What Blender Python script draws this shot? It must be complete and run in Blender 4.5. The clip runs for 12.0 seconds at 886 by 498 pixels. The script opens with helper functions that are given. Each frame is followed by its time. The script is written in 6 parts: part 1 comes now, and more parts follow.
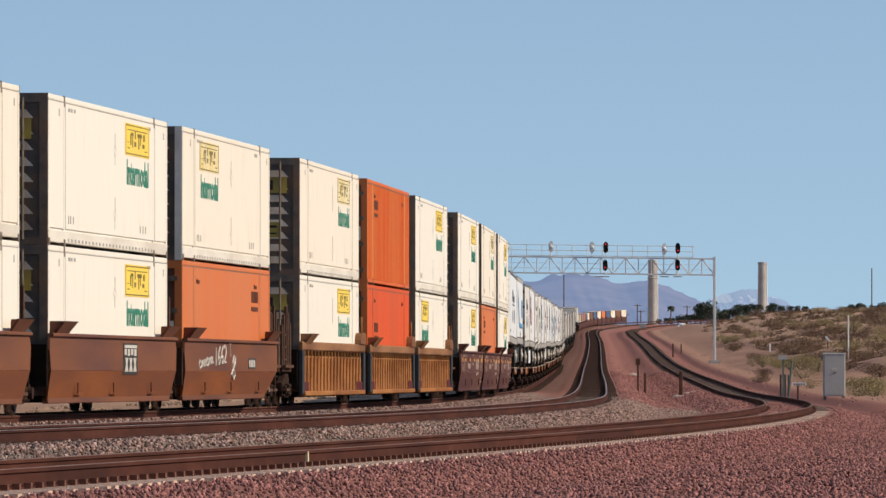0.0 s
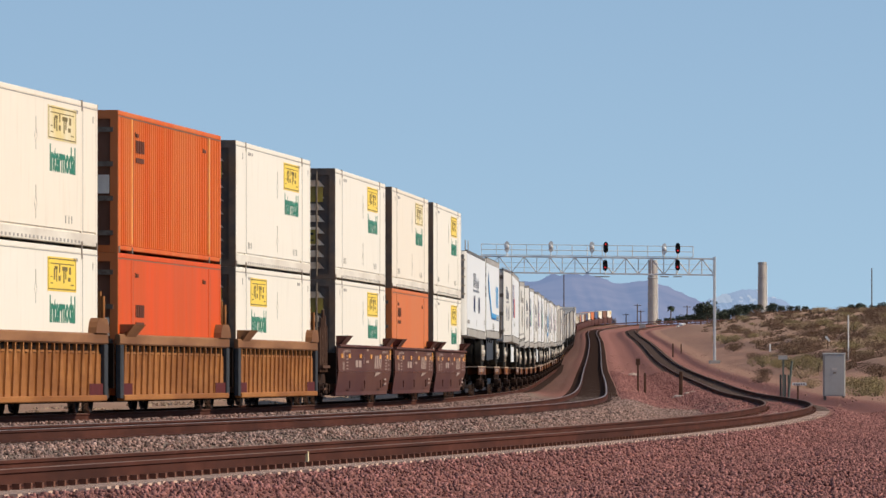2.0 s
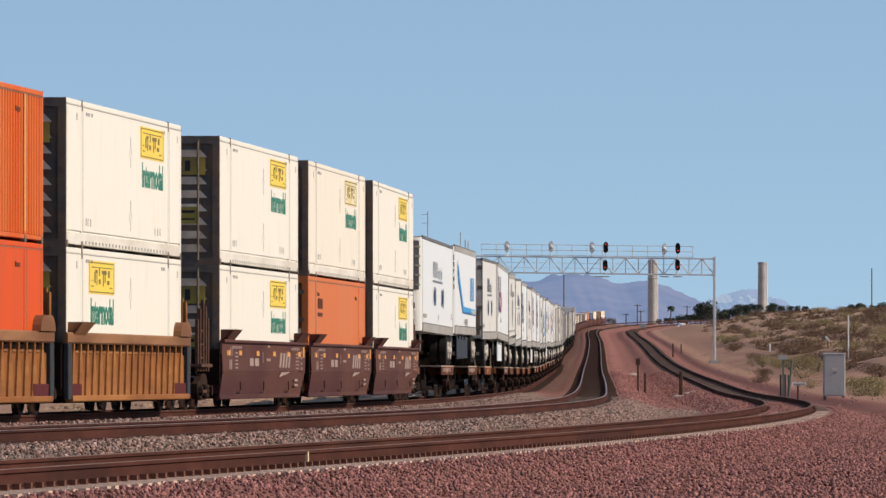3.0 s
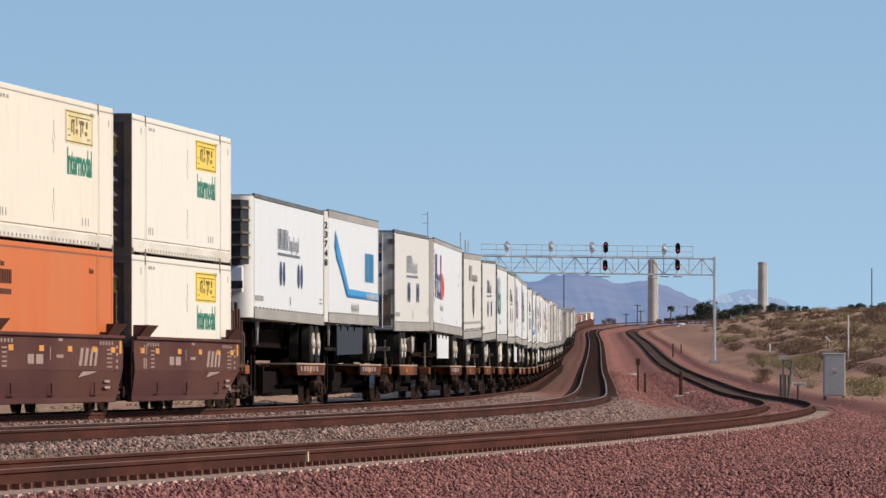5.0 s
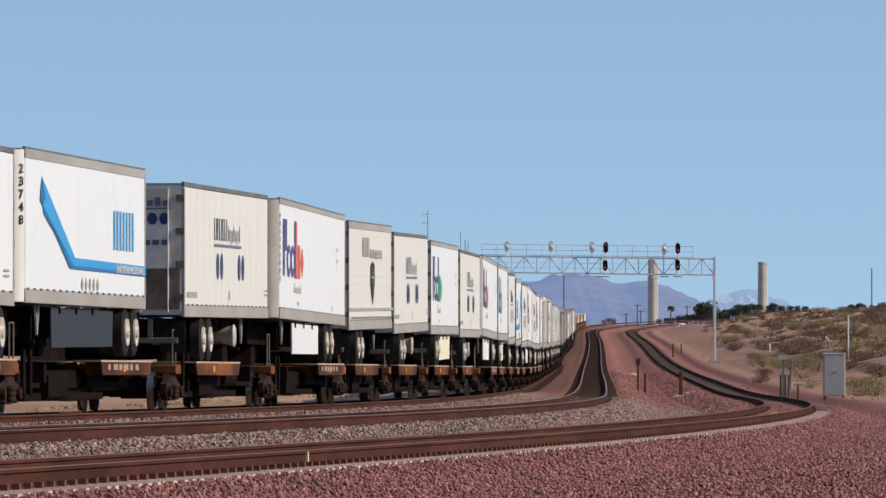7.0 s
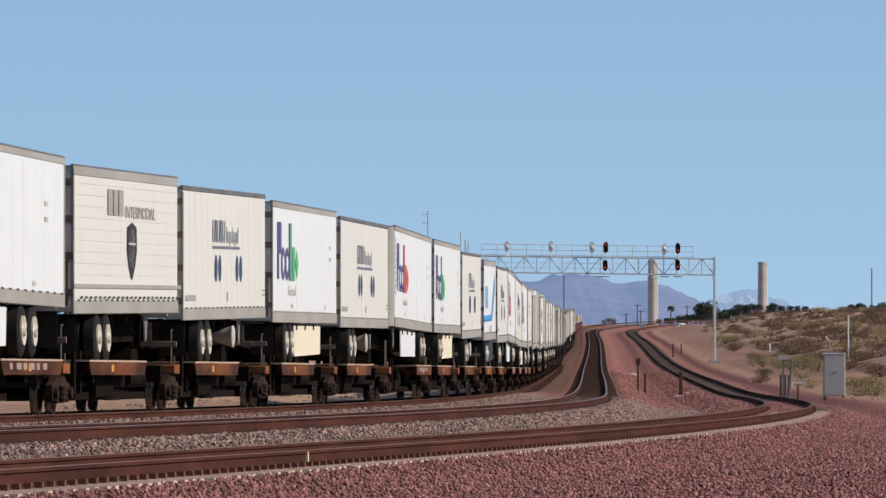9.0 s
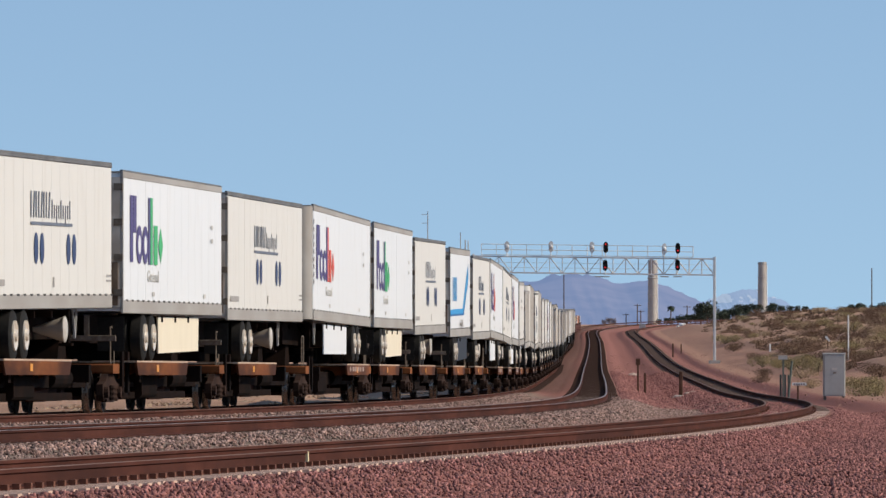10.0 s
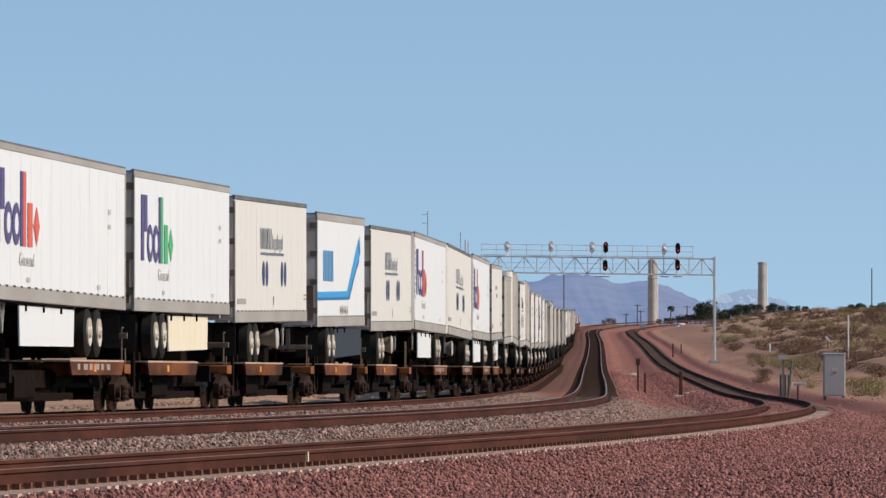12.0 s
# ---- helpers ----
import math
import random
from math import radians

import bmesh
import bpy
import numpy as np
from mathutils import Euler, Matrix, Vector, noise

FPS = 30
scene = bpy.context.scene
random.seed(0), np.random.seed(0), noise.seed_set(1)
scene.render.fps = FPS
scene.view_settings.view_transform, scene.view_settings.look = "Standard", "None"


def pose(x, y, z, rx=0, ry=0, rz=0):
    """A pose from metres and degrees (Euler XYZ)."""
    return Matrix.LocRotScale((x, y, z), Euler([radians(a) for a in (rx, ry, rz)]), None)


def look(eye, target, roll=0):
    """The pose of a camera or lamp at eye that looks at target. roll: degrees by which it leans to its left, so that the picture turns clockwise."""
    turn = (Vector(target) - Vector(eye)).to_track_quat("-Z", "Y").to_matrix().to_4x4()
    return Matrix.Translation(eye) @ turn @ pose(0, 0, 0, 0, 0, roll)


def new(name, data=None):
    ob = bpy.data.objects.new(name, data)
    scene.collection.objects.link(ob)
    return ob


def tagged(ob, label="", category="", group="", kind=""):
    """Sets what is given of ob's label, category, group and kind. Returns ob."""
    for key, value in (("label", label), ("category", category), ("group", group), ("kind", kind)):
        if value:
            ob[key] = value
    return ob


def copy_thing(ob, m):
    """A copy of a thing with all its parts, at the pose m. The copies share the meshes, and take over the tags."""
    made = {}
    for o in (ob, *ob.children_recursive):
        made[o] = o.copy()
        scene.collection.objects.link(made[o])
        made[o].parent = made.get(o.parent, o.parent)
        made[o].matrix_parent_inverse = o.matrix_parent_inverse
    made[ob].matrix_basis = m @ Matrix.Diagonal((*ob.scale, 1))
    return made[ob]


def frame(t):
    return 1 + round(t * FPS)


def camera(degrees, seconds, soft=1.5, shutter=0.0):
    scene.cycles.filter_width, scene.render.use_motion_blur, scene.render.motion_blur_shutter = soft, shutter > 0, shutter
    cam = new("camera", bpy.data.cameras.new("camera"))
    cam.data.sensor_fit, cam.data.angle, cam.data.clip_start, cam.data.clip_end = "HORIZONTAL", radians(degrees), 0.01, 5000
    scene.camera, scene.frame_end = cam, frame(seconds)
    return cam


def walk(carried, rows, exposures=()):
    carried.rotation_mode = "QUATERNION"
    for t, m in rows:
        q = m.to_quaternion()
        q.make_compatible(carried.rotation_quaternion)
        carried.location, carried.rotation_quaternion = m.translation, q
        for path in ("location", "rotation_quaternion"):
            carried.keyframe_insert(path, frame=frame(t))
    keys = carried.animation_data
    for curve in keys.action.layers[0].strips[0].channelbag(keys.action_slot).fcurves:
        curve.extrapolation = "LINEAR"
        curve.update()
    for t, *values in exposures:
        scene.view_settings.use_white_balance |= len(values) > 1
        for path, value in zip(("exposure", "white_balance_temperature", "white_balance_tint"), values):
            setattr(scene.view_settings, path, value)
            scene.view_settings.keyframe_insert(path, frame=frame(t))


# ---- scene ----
cam = camera(6.9649, 12.0, soft=1.5)
walk(cam, [(0.0, pose(0, 0, 0.8366, 90.9873, 0, 0)), (12.0, pose(0, 0, 0.8366, 90.9873, 0, 0))],
     exposures=[(0.0, 0.0, 6780, 10), (3.0, 0.0, 6640, 10), (5.5, 0.0, 6480, 10), (7.0, 0.0, 6390, 10), (9.5, 0.0, 6390, 10), (12.0, 0.0, 6500, 10)])

# ---- daylight: low clear afternoon sun from the right ----
SUN_ELEV, SUN_AZ = 32.0, 98.0          # degrees; azimuth clockwise from the view direction
scene.view_settings.exposure = 0.0
world = bpy.data.worlds.new("sky")
scene.world = world
world.use_nodes = True
wn, wl = world.node_tree.nodes, world.node_tree.links
wn.clear()
w_out, w_bg, w_sky = wn.new("ShaderNodeOutputWorld"), wn.new("ShaderNodeBackground"), wn.new("ShaderNodeTexSky")
w_sky.sky_type, w_sky.sun_disc = "NISHITA", False
w_sky.sun_elevation, w_sky.sun_rotation = radians(SUN_ELEV), radians(SUN_AZ)
w_sky.altitude, w_sky.air_density, w_sky.dust_density, w_sky.ozone_density = 600, 1.0, 0.3, 2.0
w_co, w_up, w_nm = wn.new("ShaderNodeTexCoord"), wn.new("ShaderNodeVectorMath"), wn.new("ShaderNodeVectorMath")
w_up.operation, w_nm.operation = "MULTIPLY_ADD", "NORMALIZE"
w_up.inputs[1].default_value, w_up.inputs[2].default_value = (1, 1, 1.3), (0, 0, 0.155)
wl.new(w_co.outputs["Generated"], w_up.inputs[0])
wl.new(w_up.outputs[0], w_nm.inputs[0])
wl.new(w_nm.outputs[0], w_sky.inputs["Vector"])
w_tint = wn.new("ShaderNodeMix")
w_tint.data_type, w_tint.blend_type = "RGBA", "MULTIPLY"
w_tint.inputs[0].default_value, w_tint.inputs[7].default_value = 1.0, (1.05, 1.03, 0.97, 1)
wl.new(w_sky.outputs[0], w_tint.inputs[6])
wl.new(w_tint.outputs[2], w_bg.inputs["Color"])
wl.new(w_bg.outputs[0], w_out.inputs[0])
w_bg.inputs["Strength"].default_value = 0.15

sun = new("sun", bpy.data.lights.new("sun", "SUN"))
sun.data.energy, sun.data.angle, sun.data.color = 4.4, radians(0.53), (1.0, 0.87, 0.69)
_a, _e = radians(SUN_AZ), radians(SUN_ELEV)
sun.matrix_world = look((math.sin(_a) * math.cos(_e) * 50, math.cos(_a) * math.cos(_e) * 50, math.sin(_e) * 50), (0, 0, 0))


# ---- materials ----
def surface(name, c1, c2, scale=4.0, rough=0.7, metal=0.0, bump=0.0, bump_scale=60.0, stretch=(1, 1, 1), stain=None, stain_amount=0.5,
            stain_scale=1.0, island=0.0, each=0.0, low=0.42, high=0.62, spec=0.15):
    """Two-tone procedural surface: fine grain between c1 and c2, larger stains, relief, variation per piece."""
    m = bpy.data.materials.new(name)
    m.use_nodes = True
    n, l = m.node_tree.nodes, m.node_tree.links
    b = n["Principled BSDF"]
    co, mp = n.new("ShaderNodeTexCoord"), n.new("ShaderNodeMapping")
    mp.inputs["Scale"].default_value = stretch
    l.new(co.outputs["Object"], mp.inputs["Vector"])
    f = n.new("ShaderNodeTexNoise")
    f.inputs["Scale"].default_value, f.inputs["Detail"].default_value, f.inputs["Roughness"].default_value = scale, 6, 0.65
    l.new(mp.outputs[0], f.inputs["Vector"])
    r = n.new("ShaderNodeValToRGB")
    r.color_ramp.elements[0].position, r.color_ramp.elements[1].position = 0.32, 0.68
    r.color_ramp.elements[0].color, r.color_ramp.elements[1].color = (*c1, 1), (*c2, 1)
    l.new(f.outputs[0], r.inputs[0])
    colour = r.outputs[0]
    if stain:
        g = n.new("ShaderNodeTexNoise")
        g.inputs["Scale"].default_value, g.inputs["Detail"].default_value = stain_scale, 5
        l.new(mp.outputs[0], g.inputs["Vector"])
        k = n.new("ShaderNodeMapRange")
        k.inputs[1].default_value, k.inputs[2].default_value, k.inputs[4].default_value = low, high, stain_amount
        l.new(g.outputs[0], k.inputs[0])
        x = n.new("ShaderNodeMix")
        x.data_type = "RGBA"
        l.new(k.outputs[0], x.inputs[0])
        l.new(colour, x.inputs[6])
        x.inputs[7].default_value = (*stain, 1)
        colour = x.outputs[2]
    if island or each:
        src = n.new("ShaderNodeNewGeometry") if island else n.new("ShaderNodeObjectInfo")
        h = n.new("ShaderNodeHueSaturation")
        k = n.new("ShaderNodeMapRange")
        amount = island or each
        k.inputs[3].default_value, k.inputs[4].default_value = 1 - amount, 1 + amount
        l.new(src.outputs["Random Per Island" if island else "Random"], k.inputs[0])
        l.new(k.outputs[0], h.inputs["Value"])
        l.new(colour, h.inputs["Color"])
        colour = h.outputs[0]
    l.new(colour, b.inputs["Base Color"])
    b.inputs["Metallic"].default_value = metal
    b.inputs["Specular IOR Level"].default_value = spec
    k = n.new("ShaderNodeMapRange")
    k.inputs[3].default_value, k.inputs[4].default_value = max(0.05, rough - 0.12), min(1, rough + 0.12)
    l.new(f.outputs[0], k.inputs[0])
    l.new(k.outputs[0], b.inputs["Roughness"])
    if bump:
        t = n.new("ShaderNodeTexNoise")
        t.inputs["Scale"].default_value, t.inputs["Detail"].default_value = bump_scale, 4
        l.new(mp.outputs[0], t.inputs["Vector"])
        u = n.new("ShaderNodeBump")
        u.inputs["Strength"].default_value, u.inputs["Distance"].default_value = min(1, bump * 20), bump
        l.new(t.outputs[0], u.inputs["Height"])
        l.new(u.outputs[0], b.inputs["Normal"])
    return m


STREAK = (1.2, 1.2, 0.25)
M_WHITE = surface("container_white_paint", (0.755, 0.715, 0.63), (0.79, 0.745, 0.66), 2.0, 0.5, stretch=STREAK, stain=(0.61, 0.54, 0.455), stain_amount=0.4, stain_scale=2.6, low=0.55, high=0.8, bump=0.002, bump_scale=3, spec=0.25)
M_CREAM = surface("container_cream_paint", (0.755, 0.685, 0.58), (0.79, 0.72, 0.61), 2.0, 0.5, stretch=STREAK, stain=(0.60, 0.50, 0.39), stain_amount=0.45, stain_scale=2.6, low=0.55, high=0.8, bump=0.002, bump_scale=3, spec=0.25)
M_RAILGREY = surface("galvanised_rail", (0.50, 0.49, 0.46), (0.62, 0.60, 0.56), 5, 0.5, 0.2, stain=(0.30, 0.24, 0.19), stain_amount=0.5, stain_scale=1.5, stretch=(0.3, 1, 1))
M_BLUEBOX = surface("blue_box_paint", (0.05, 0.08, 0.17), (0.07, 0.11, 0.22), 2, 0.5, stretch=STREAK)
M_GREYBOX = surface("grey_box_paint", (0.22, 0.20, 0.18), (0.30, 0.27, 0.24), 2, 0.5, stretch=STREAK)
M_ORANGEDEEP = surface("deep_orange_paint", (0.54, 0.088, 0.012), (0.62, 0.112, 0.018), 2.0, 0.55, stretch=STREAK, stain=(0.58, 0.17, 0.05), stain_amount=0.7, stain_scale=0.6, spec=0.1)
M_ORANGE = surface("orange_paint", (0.54, 0.135, 0.036), (0.61, 0.165, 0.046), 2.0, 0.55, stretch=STREAK, stain=(0.55, 0.18, 0.065), stain_amount=0.6, stain_scale=0.6, spec=0.2)
M_REDORANGE = surface("red_orange_paint", (0.60, 0.068, 0.005), (0.66, 0.086, 0.008), 2.0, 0.5, stretch=STREAK, stain=(0.50, 0.085, 0.016), stain_amount=0.6, stain_scale=0.7, spec=0.1)
M_CRAIL = surface("container_bottom_rail", (0.64, 0.60, 0.53), (0.73, 0.69, 0.61), 5, 0.6, stain=(0.40, 0.33, 0.27), stain_amount=0.35, stain_scale=1.5, spec=0.2, stretch=(0.3, 1, 1))
M_STRIPE = surface("amber_post_paint", (0.66, 0.24, 0.045), (0.72, 0.29, 0.065), 4, 0.55, spec=0.2)
# end frame and ribs are browned to stand in for warm bounce light
M_ENDDARK = surface("dark_bounce_end_frame", (0.105, 0.088, 0.078), (0.17, 0.135, 0.11), 4, 0.8, stain=(0.25, 0.14, 0.075), stain_amount=0.6, spec=0.1)
M_ENDRIB = surface("bounce_warmed_rib", (0.76, 0.62, 0.46), (0.86, 0.74, 0.58), 4, 0.7, stain=(0.45, 0.27, 0.16), stain_amount=0.6, stain_scale=1.2, spec=0.1)
M_YELLOW = surface("yellow_panel", (0.80, 0.56, 0.06), (0.84, 0.62, 0.09), 3, 0.5, stain=(0.66, 0.50, 0.16), stain_amount=0.3)
# duller copy of the yellow panel, with the end's shade put into it
M_PLACARD = surface("shaded_yellow_placard", (0.40, 0.29, 0.06), (0.50, 0.37, 0.09), 3, 0.7, stain=(0.20, 0.13, 0.06), stain_amount=0.7, stain_scale=1.5, spec=0.1)
M_BLACK = surface("black_print", (0.03, 0.03, 0.03), (0.06, 0.055, 0.05), 6, 0.6, spec=0.08)
M_GREEN = surface("green_lettering", (0.012, 0.16, 0.10), (0.02, 0.20, 0.13), 5, 0.5)
M_MARK = surface("grey_marking", (0.26, 0.25, 0.24), (0.38, 0.36, 0.34), 8, 0.6, spec=0.08)
M_CAST = surface("dark_casting", (0.12, 0.09, 0.07), (0.24, 0.20, 0.16), 7, 0.6, 0.3, spec=0.1)
M_WELLBROWN = surface("brown_car_paint", (0.096, 0.040, 0.031), (0.135, 0.058, 0.043), 3, 0.8, stain=(0.20, 0.075, 0.034), stain_amount=0.7, stain_scale=0.6, stretch=(0.16, 1, 1), bump=0.004, bump_scale=9, each=0.08, spec=0.15)
M_WELLRUST = surface("rust_washed_panel", (0.165, 0.052, 0.019), (0.235, 0.077, 0.028), 3, 0.85, stain=(0.11, 0.040, 0.024), stain_amount=0.7, stain_scale=0.8, stretch=(0.16, 1, 1), bump=0.004, bump_scale=9, spec=0.12)
M_WELLTAN = surface("faded_yellow_car_paint", (0.27, 0.108, 0.034), (0.35, 0.150, 0.052), 3, 0.8, stain=(0.15, 0.052, 0.020), stain_amount=0.6, stain_scale=1.6, stretch=(0.16, 1, 1), each=0.08, spec=0.12)
M_TANPANEL = surface("faded_yellow_sheet", (0.20, 0.072, 0.019), (0.27, 0.104, 0.028), 2.5, 0.8, stain=(0.11, 0.036, 0.014), stain_amount=0.6, stain_scale=1.6, stretch=(0.2, 1, 0.8), low=0.46, high=0.68, spec=0.12)
M_TANSILL = surface("dusty_top_sill", (0.24, 0.112, 0.052), (0.30, 0.150, 0.074), 4, 0.75, stain=(0.12, 0.05, 0.024), stain_amount=0.7, stain_scale=1.3, stretch=(0.16, 1, 1))
M_WELLPLUM = surface("plum_brown_car_paint", (0.062, 0.0225, 0.022), (0.083, 0.032, 0.030), 3, 0.7, stain=(0.125, 0.055, 0.038), stain_amount=0.6, stain_scale=0.9, stretch=(0.2, 1, 0.8), bump=0.003, bump_scale=8, spec=0.12)
M_PLUMDARK = surface("dark_plum_girder_paint", (0.026, 0.015, 0.013), (0.044, 0.026, 0.022), 3, 0.8, stain=(0.012, 0.008, 0.007), stain_amount=0.7, stain_scale=0.8, spec=0.1)
M_SHINYTOP = surface("polished_rail_head", (0.19, 0.145, 0.122), (0.28, 0.22, 0.192), 6, 0.45, 0.3, spec=0.3)
M_YELLOWFADE = surface("sun_faded_yellow_panel", (0.62, 0.49, 0.19), (0.72, 0.60, 0.31), 2, 0.6, stain=(0.72, 0.66, 0.50), stain_amount=0.8, stain_scale=0.8)
M_MAROON = surface("maroon_primer", (0.070, 0.013, 0.014), (0.10, 0.020, 0.021), 3, 0.8)
M_BROWNBOX = surface("brown_box_and_end_shade", (0.16, 0.070, 0.042), (0.22, 0.10, 0.06), 2, 0.6, stretch=STREAK)
M_OLIVEPRINT = surface("worn_dark_print", (0.15, 0.115, 0.045), (0.21, 0.165, 0.07), 6, 0.7)
M_RUSTPRINT = surface("worn_brown_print", (0.085, 0.028, 0.016), (0.13, 0.045, 0.025), 6, 0.7)
M_SLATEPOST = surface("slate_post_paint", (0.026, 0.029, 0.036), (0.05, 0.053, 0.06), 5, 0.8)
M_SKIRTCREAM = surface("cream_skirt_panel", (0.68, 0.61, 0.47), (0.74, 0.67, 0.53), 2, 0.5, stretch=STREAK)
M_DEEPBLUE = surface("deep_blue_print", (0.015, 0.12, 0.33), (0.025, 0.16, 0.39), 4, 0.45)
M_DULLDOOR = surface("dulled_trailer_door", (0.66, 0.60, 0.52), (0.74, 0.68, 0.60), 2, 0.65, stain=(0.34, 0.25, 0.18), stain_amount=0.6, stain_scale=1.0)
M_REFLECT = surface("amber_reflector", (0.65, 0.26, 0.03), (0.72, 0.32, 0.05), 6, 0.3)
# this and the bogie colour are darkened to stand in for shade under the cars
M_UNDER = surface("shade_black_underframe", (0.005, 0.0038, 0.0034), (0.010, 0.007, 0.006), 5, 0.95, stain=(0.020, 0.010, 0.007), stain_amount=0.5, stain_scale=2, spec=0.05)
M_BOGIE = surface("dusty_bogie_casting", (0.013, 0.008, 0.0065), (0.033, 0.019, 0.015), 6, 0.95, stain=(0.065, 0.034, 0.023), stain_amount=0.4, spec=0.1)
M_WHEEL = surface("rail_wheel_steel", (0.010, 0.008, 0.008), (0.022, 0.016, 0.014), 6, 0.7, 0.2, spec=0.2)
M_TREAD = surface("polished_tread", (0.30, 0.27, 0.25), (0.40, 0.37, 0.34), 8, 0.28, 1.0)
M_DECK = surface("rusted_orange_deck", (0.15, 0.047, 0.016), (0.26, 0.094, 0.033), 3, 0.85, stain=(0.05, 0.020, 0.013), stain_amount=0.95, stain_scale=0.9, low=0.42, high=0.62, each=0.3, spec=0.15, stretch=(0.25, 1, 1))
M_DECKTOP = surface("worn_deck_edge", (0.36, 0.25, 0.18), (0.50, 0.38, 0.30), 6, 0.8)
M_TWHITE = surface("trailer_white_paint", (0.69, 0.715, 0.735), (0.72, 0.74, 0.76), 2, 0.4, stretch=STREAK, stain=(0.58, 0.57, 0.55), stain_amount=0.35, stain_scale=2.2, low=0.55, high=0.8, bump=0.002, bump_scale=3, spec=0.25)
M_TCREAM = surface("trailer_cream_paint", (0.635, 0.622, 0.585), (0.665, 0.652, 0.615), 2, 0.45, stretch=STREAK, stain=(0.52, 0.485, 0.43), stain_amount=0.4, stain_scale=2.2, low=0.55, high=0.8, bump=0.002, bump_scale=3, spec=0.25)
M_TDUSTY = surface("dusty_trailer_paint", (0.36, 0.34, 0.31), (0.48, 0.455, 0.415), 2, 0.6, stretch=STREAK, stain=(0.25, 0.22, 0.19), stain_amount=0.6, each=0.30, spec=0.15)
M_TALU = surface("trailer_aluminium", (0.33, 0.315, 0.295), (0.40, 0.385, 0.365), 0.8, 0.6, 0.1, stain=(0.25, 0.22, 0.19), stain_amount=0.5, stain_scale=0.7, spec=0.2, stretch=(0.3, 1, 1))
M_TOPRAIL = surface("dark_slate_rail", (0.085, 0.088, 0.092), (0.14, 0.143, 0.148), 3, 0.6, stain=(0.22, 0.22, 0.215), stain_amount=0.4, stain_scale=0.8, spec=0.2)
M_DOORDIRT = surface("dusty_trailer_door", (0.20, 0.14, 0.095), (0.32, 0.235, 0.165), 3, 0.7, stain=(0.13, 0.075, 0.045), stain_amount=0.7, stain_scale=1.1, spec=0.15)
M_TYRE = surface("rubber_tyre", (0.008, 0.008, 0.008), (0.018, 0.017, 0.016), 9, 0.85, spec=0.2)
M_HUB = surface("wheel_disc_paint", (0.74, 0.68, 0.58), (0.84, 0.79, 0.70), 8, 0.3, 0.25, stain=(0.52, 0.40, 0.28), stain_amount=0.4, spec=0.4)
M_SKIRTGREY = surface("grey_skirt", (0.024, 0.029, 0.038), (0.036, 0.042, 0.053), 4, 0.6, spec=0.2)
M_NAVY = surface("navy_print", (0.035, 0.055, 0.13), (0.05, 0.075, 0.16), 5, 0.5)
M_SLATE = surface("slate_print", (0.11, 0.13, 0.17), (0.16, 0.18, 0.22), 5, 0.5)
M_BLUE = surface("sky_blue_print", (0.03, 0.27, 0.58), (0.05, 0.32, 0.64), 4, 0.45)
M_PURPLE = surface("purple_print", (0.075, 0.065, 0.17), (0.10, 0.085, 0.21), 5, 0.5)
M_RED = surface("red_print", (0.56, 0.10, 0.075), (0.62, 0.13, 0.095), 5, 0.5)
M_LIME = surface("bright_green_print", (0.06, 0.36, 0.14), (0.08, 0.41, 0.18), 5, 0.5)
M_WPRINT = surface("white_stencil", (0.46, 0.43, 0.39), (0.58, 0.545, 0.50), 8, 0.7)
M_WFADE = surface("faded_stencil", (0.27, 0.195, 0.165), (0.38, 0.285, 0.25), 8, 0.7)
M_REEFER = surface("black_unit_grille", (0.02, 0.02, 0.022), (0.045, 0.045, 0.045), 8, 0.45)
M_RAIL = surface("rusted_rail_web", (0.058, 0.0205, 0.0145), (0.093, 0.036, 0.0265), 5, 0.9, stain=(0.032, 0.015, 0.012), stain_amount=0.6, stain_scale=0.8, spec=0.06, stretch=(1, 0.2, 1))
M_RAILTOP = surface("worn_rail_head", (0.125, 0.078, 0.063), (0.185, 0.122, 0.102), 6, 0.75, stretch=(1, 0.2, 1), spec=0.08)
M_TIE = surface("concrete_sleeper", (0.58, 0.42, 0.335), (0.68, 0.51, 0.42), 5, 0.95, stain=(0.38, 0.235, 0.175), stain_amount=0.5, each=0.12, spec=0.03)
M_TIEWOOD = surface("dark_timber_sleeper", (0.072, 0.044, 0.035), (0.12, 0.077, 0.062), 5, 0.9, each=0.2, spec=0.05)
# darker than the near concrete; for the sleepers farther along
M_TIEFAR = surface("darker_concrete_sleeper", (0.19, 0.132, 0.108), (0.25, 0.178, 0.146), 5, 0.95, stain=(0.15, 0.105, 0.085), stain_amount=0.6, spec=0.03)
M_CLIP = surface("rusty_clip", (0.11, 0.045, 0.03), (0.17, 0.08, 0.055), 8, 0.8, 0.1)
M_STONEGREY = surface("grey_ballast_stone", (0.152, 0.098, 0.085), (0.355, 0.262, 0.232), 3.5, 0.95, island=0.75, stain=(0.26, 0.145, 0.12), stain_amount=0.5, stain_scale=0.5, spec=0.1)
M_STONEPINK = surface("pink_ballast_stone", (0.22, 0.094, 0.085), (0.33, 0.158, 0.145), 3.5, 0.95, island=0.5, stain=(0.19, 0.098, 0.088), stain_amount=0.5, stain_scale=0.4, spec=0.08)
M_STONETAN = surface("dusty_stone", (0.25, 0.135, 0.105), (0.40, 0.245, 0.20), 3.5, 0.95, island=0.45, spec=0.08)
M_STONEDARK = surface("dark_ballast_stone", (0.065, 0.046, 0.040), (0.15, 0.11, 0.095), 3.5, 0.95, island=0.5, spec=0.08)
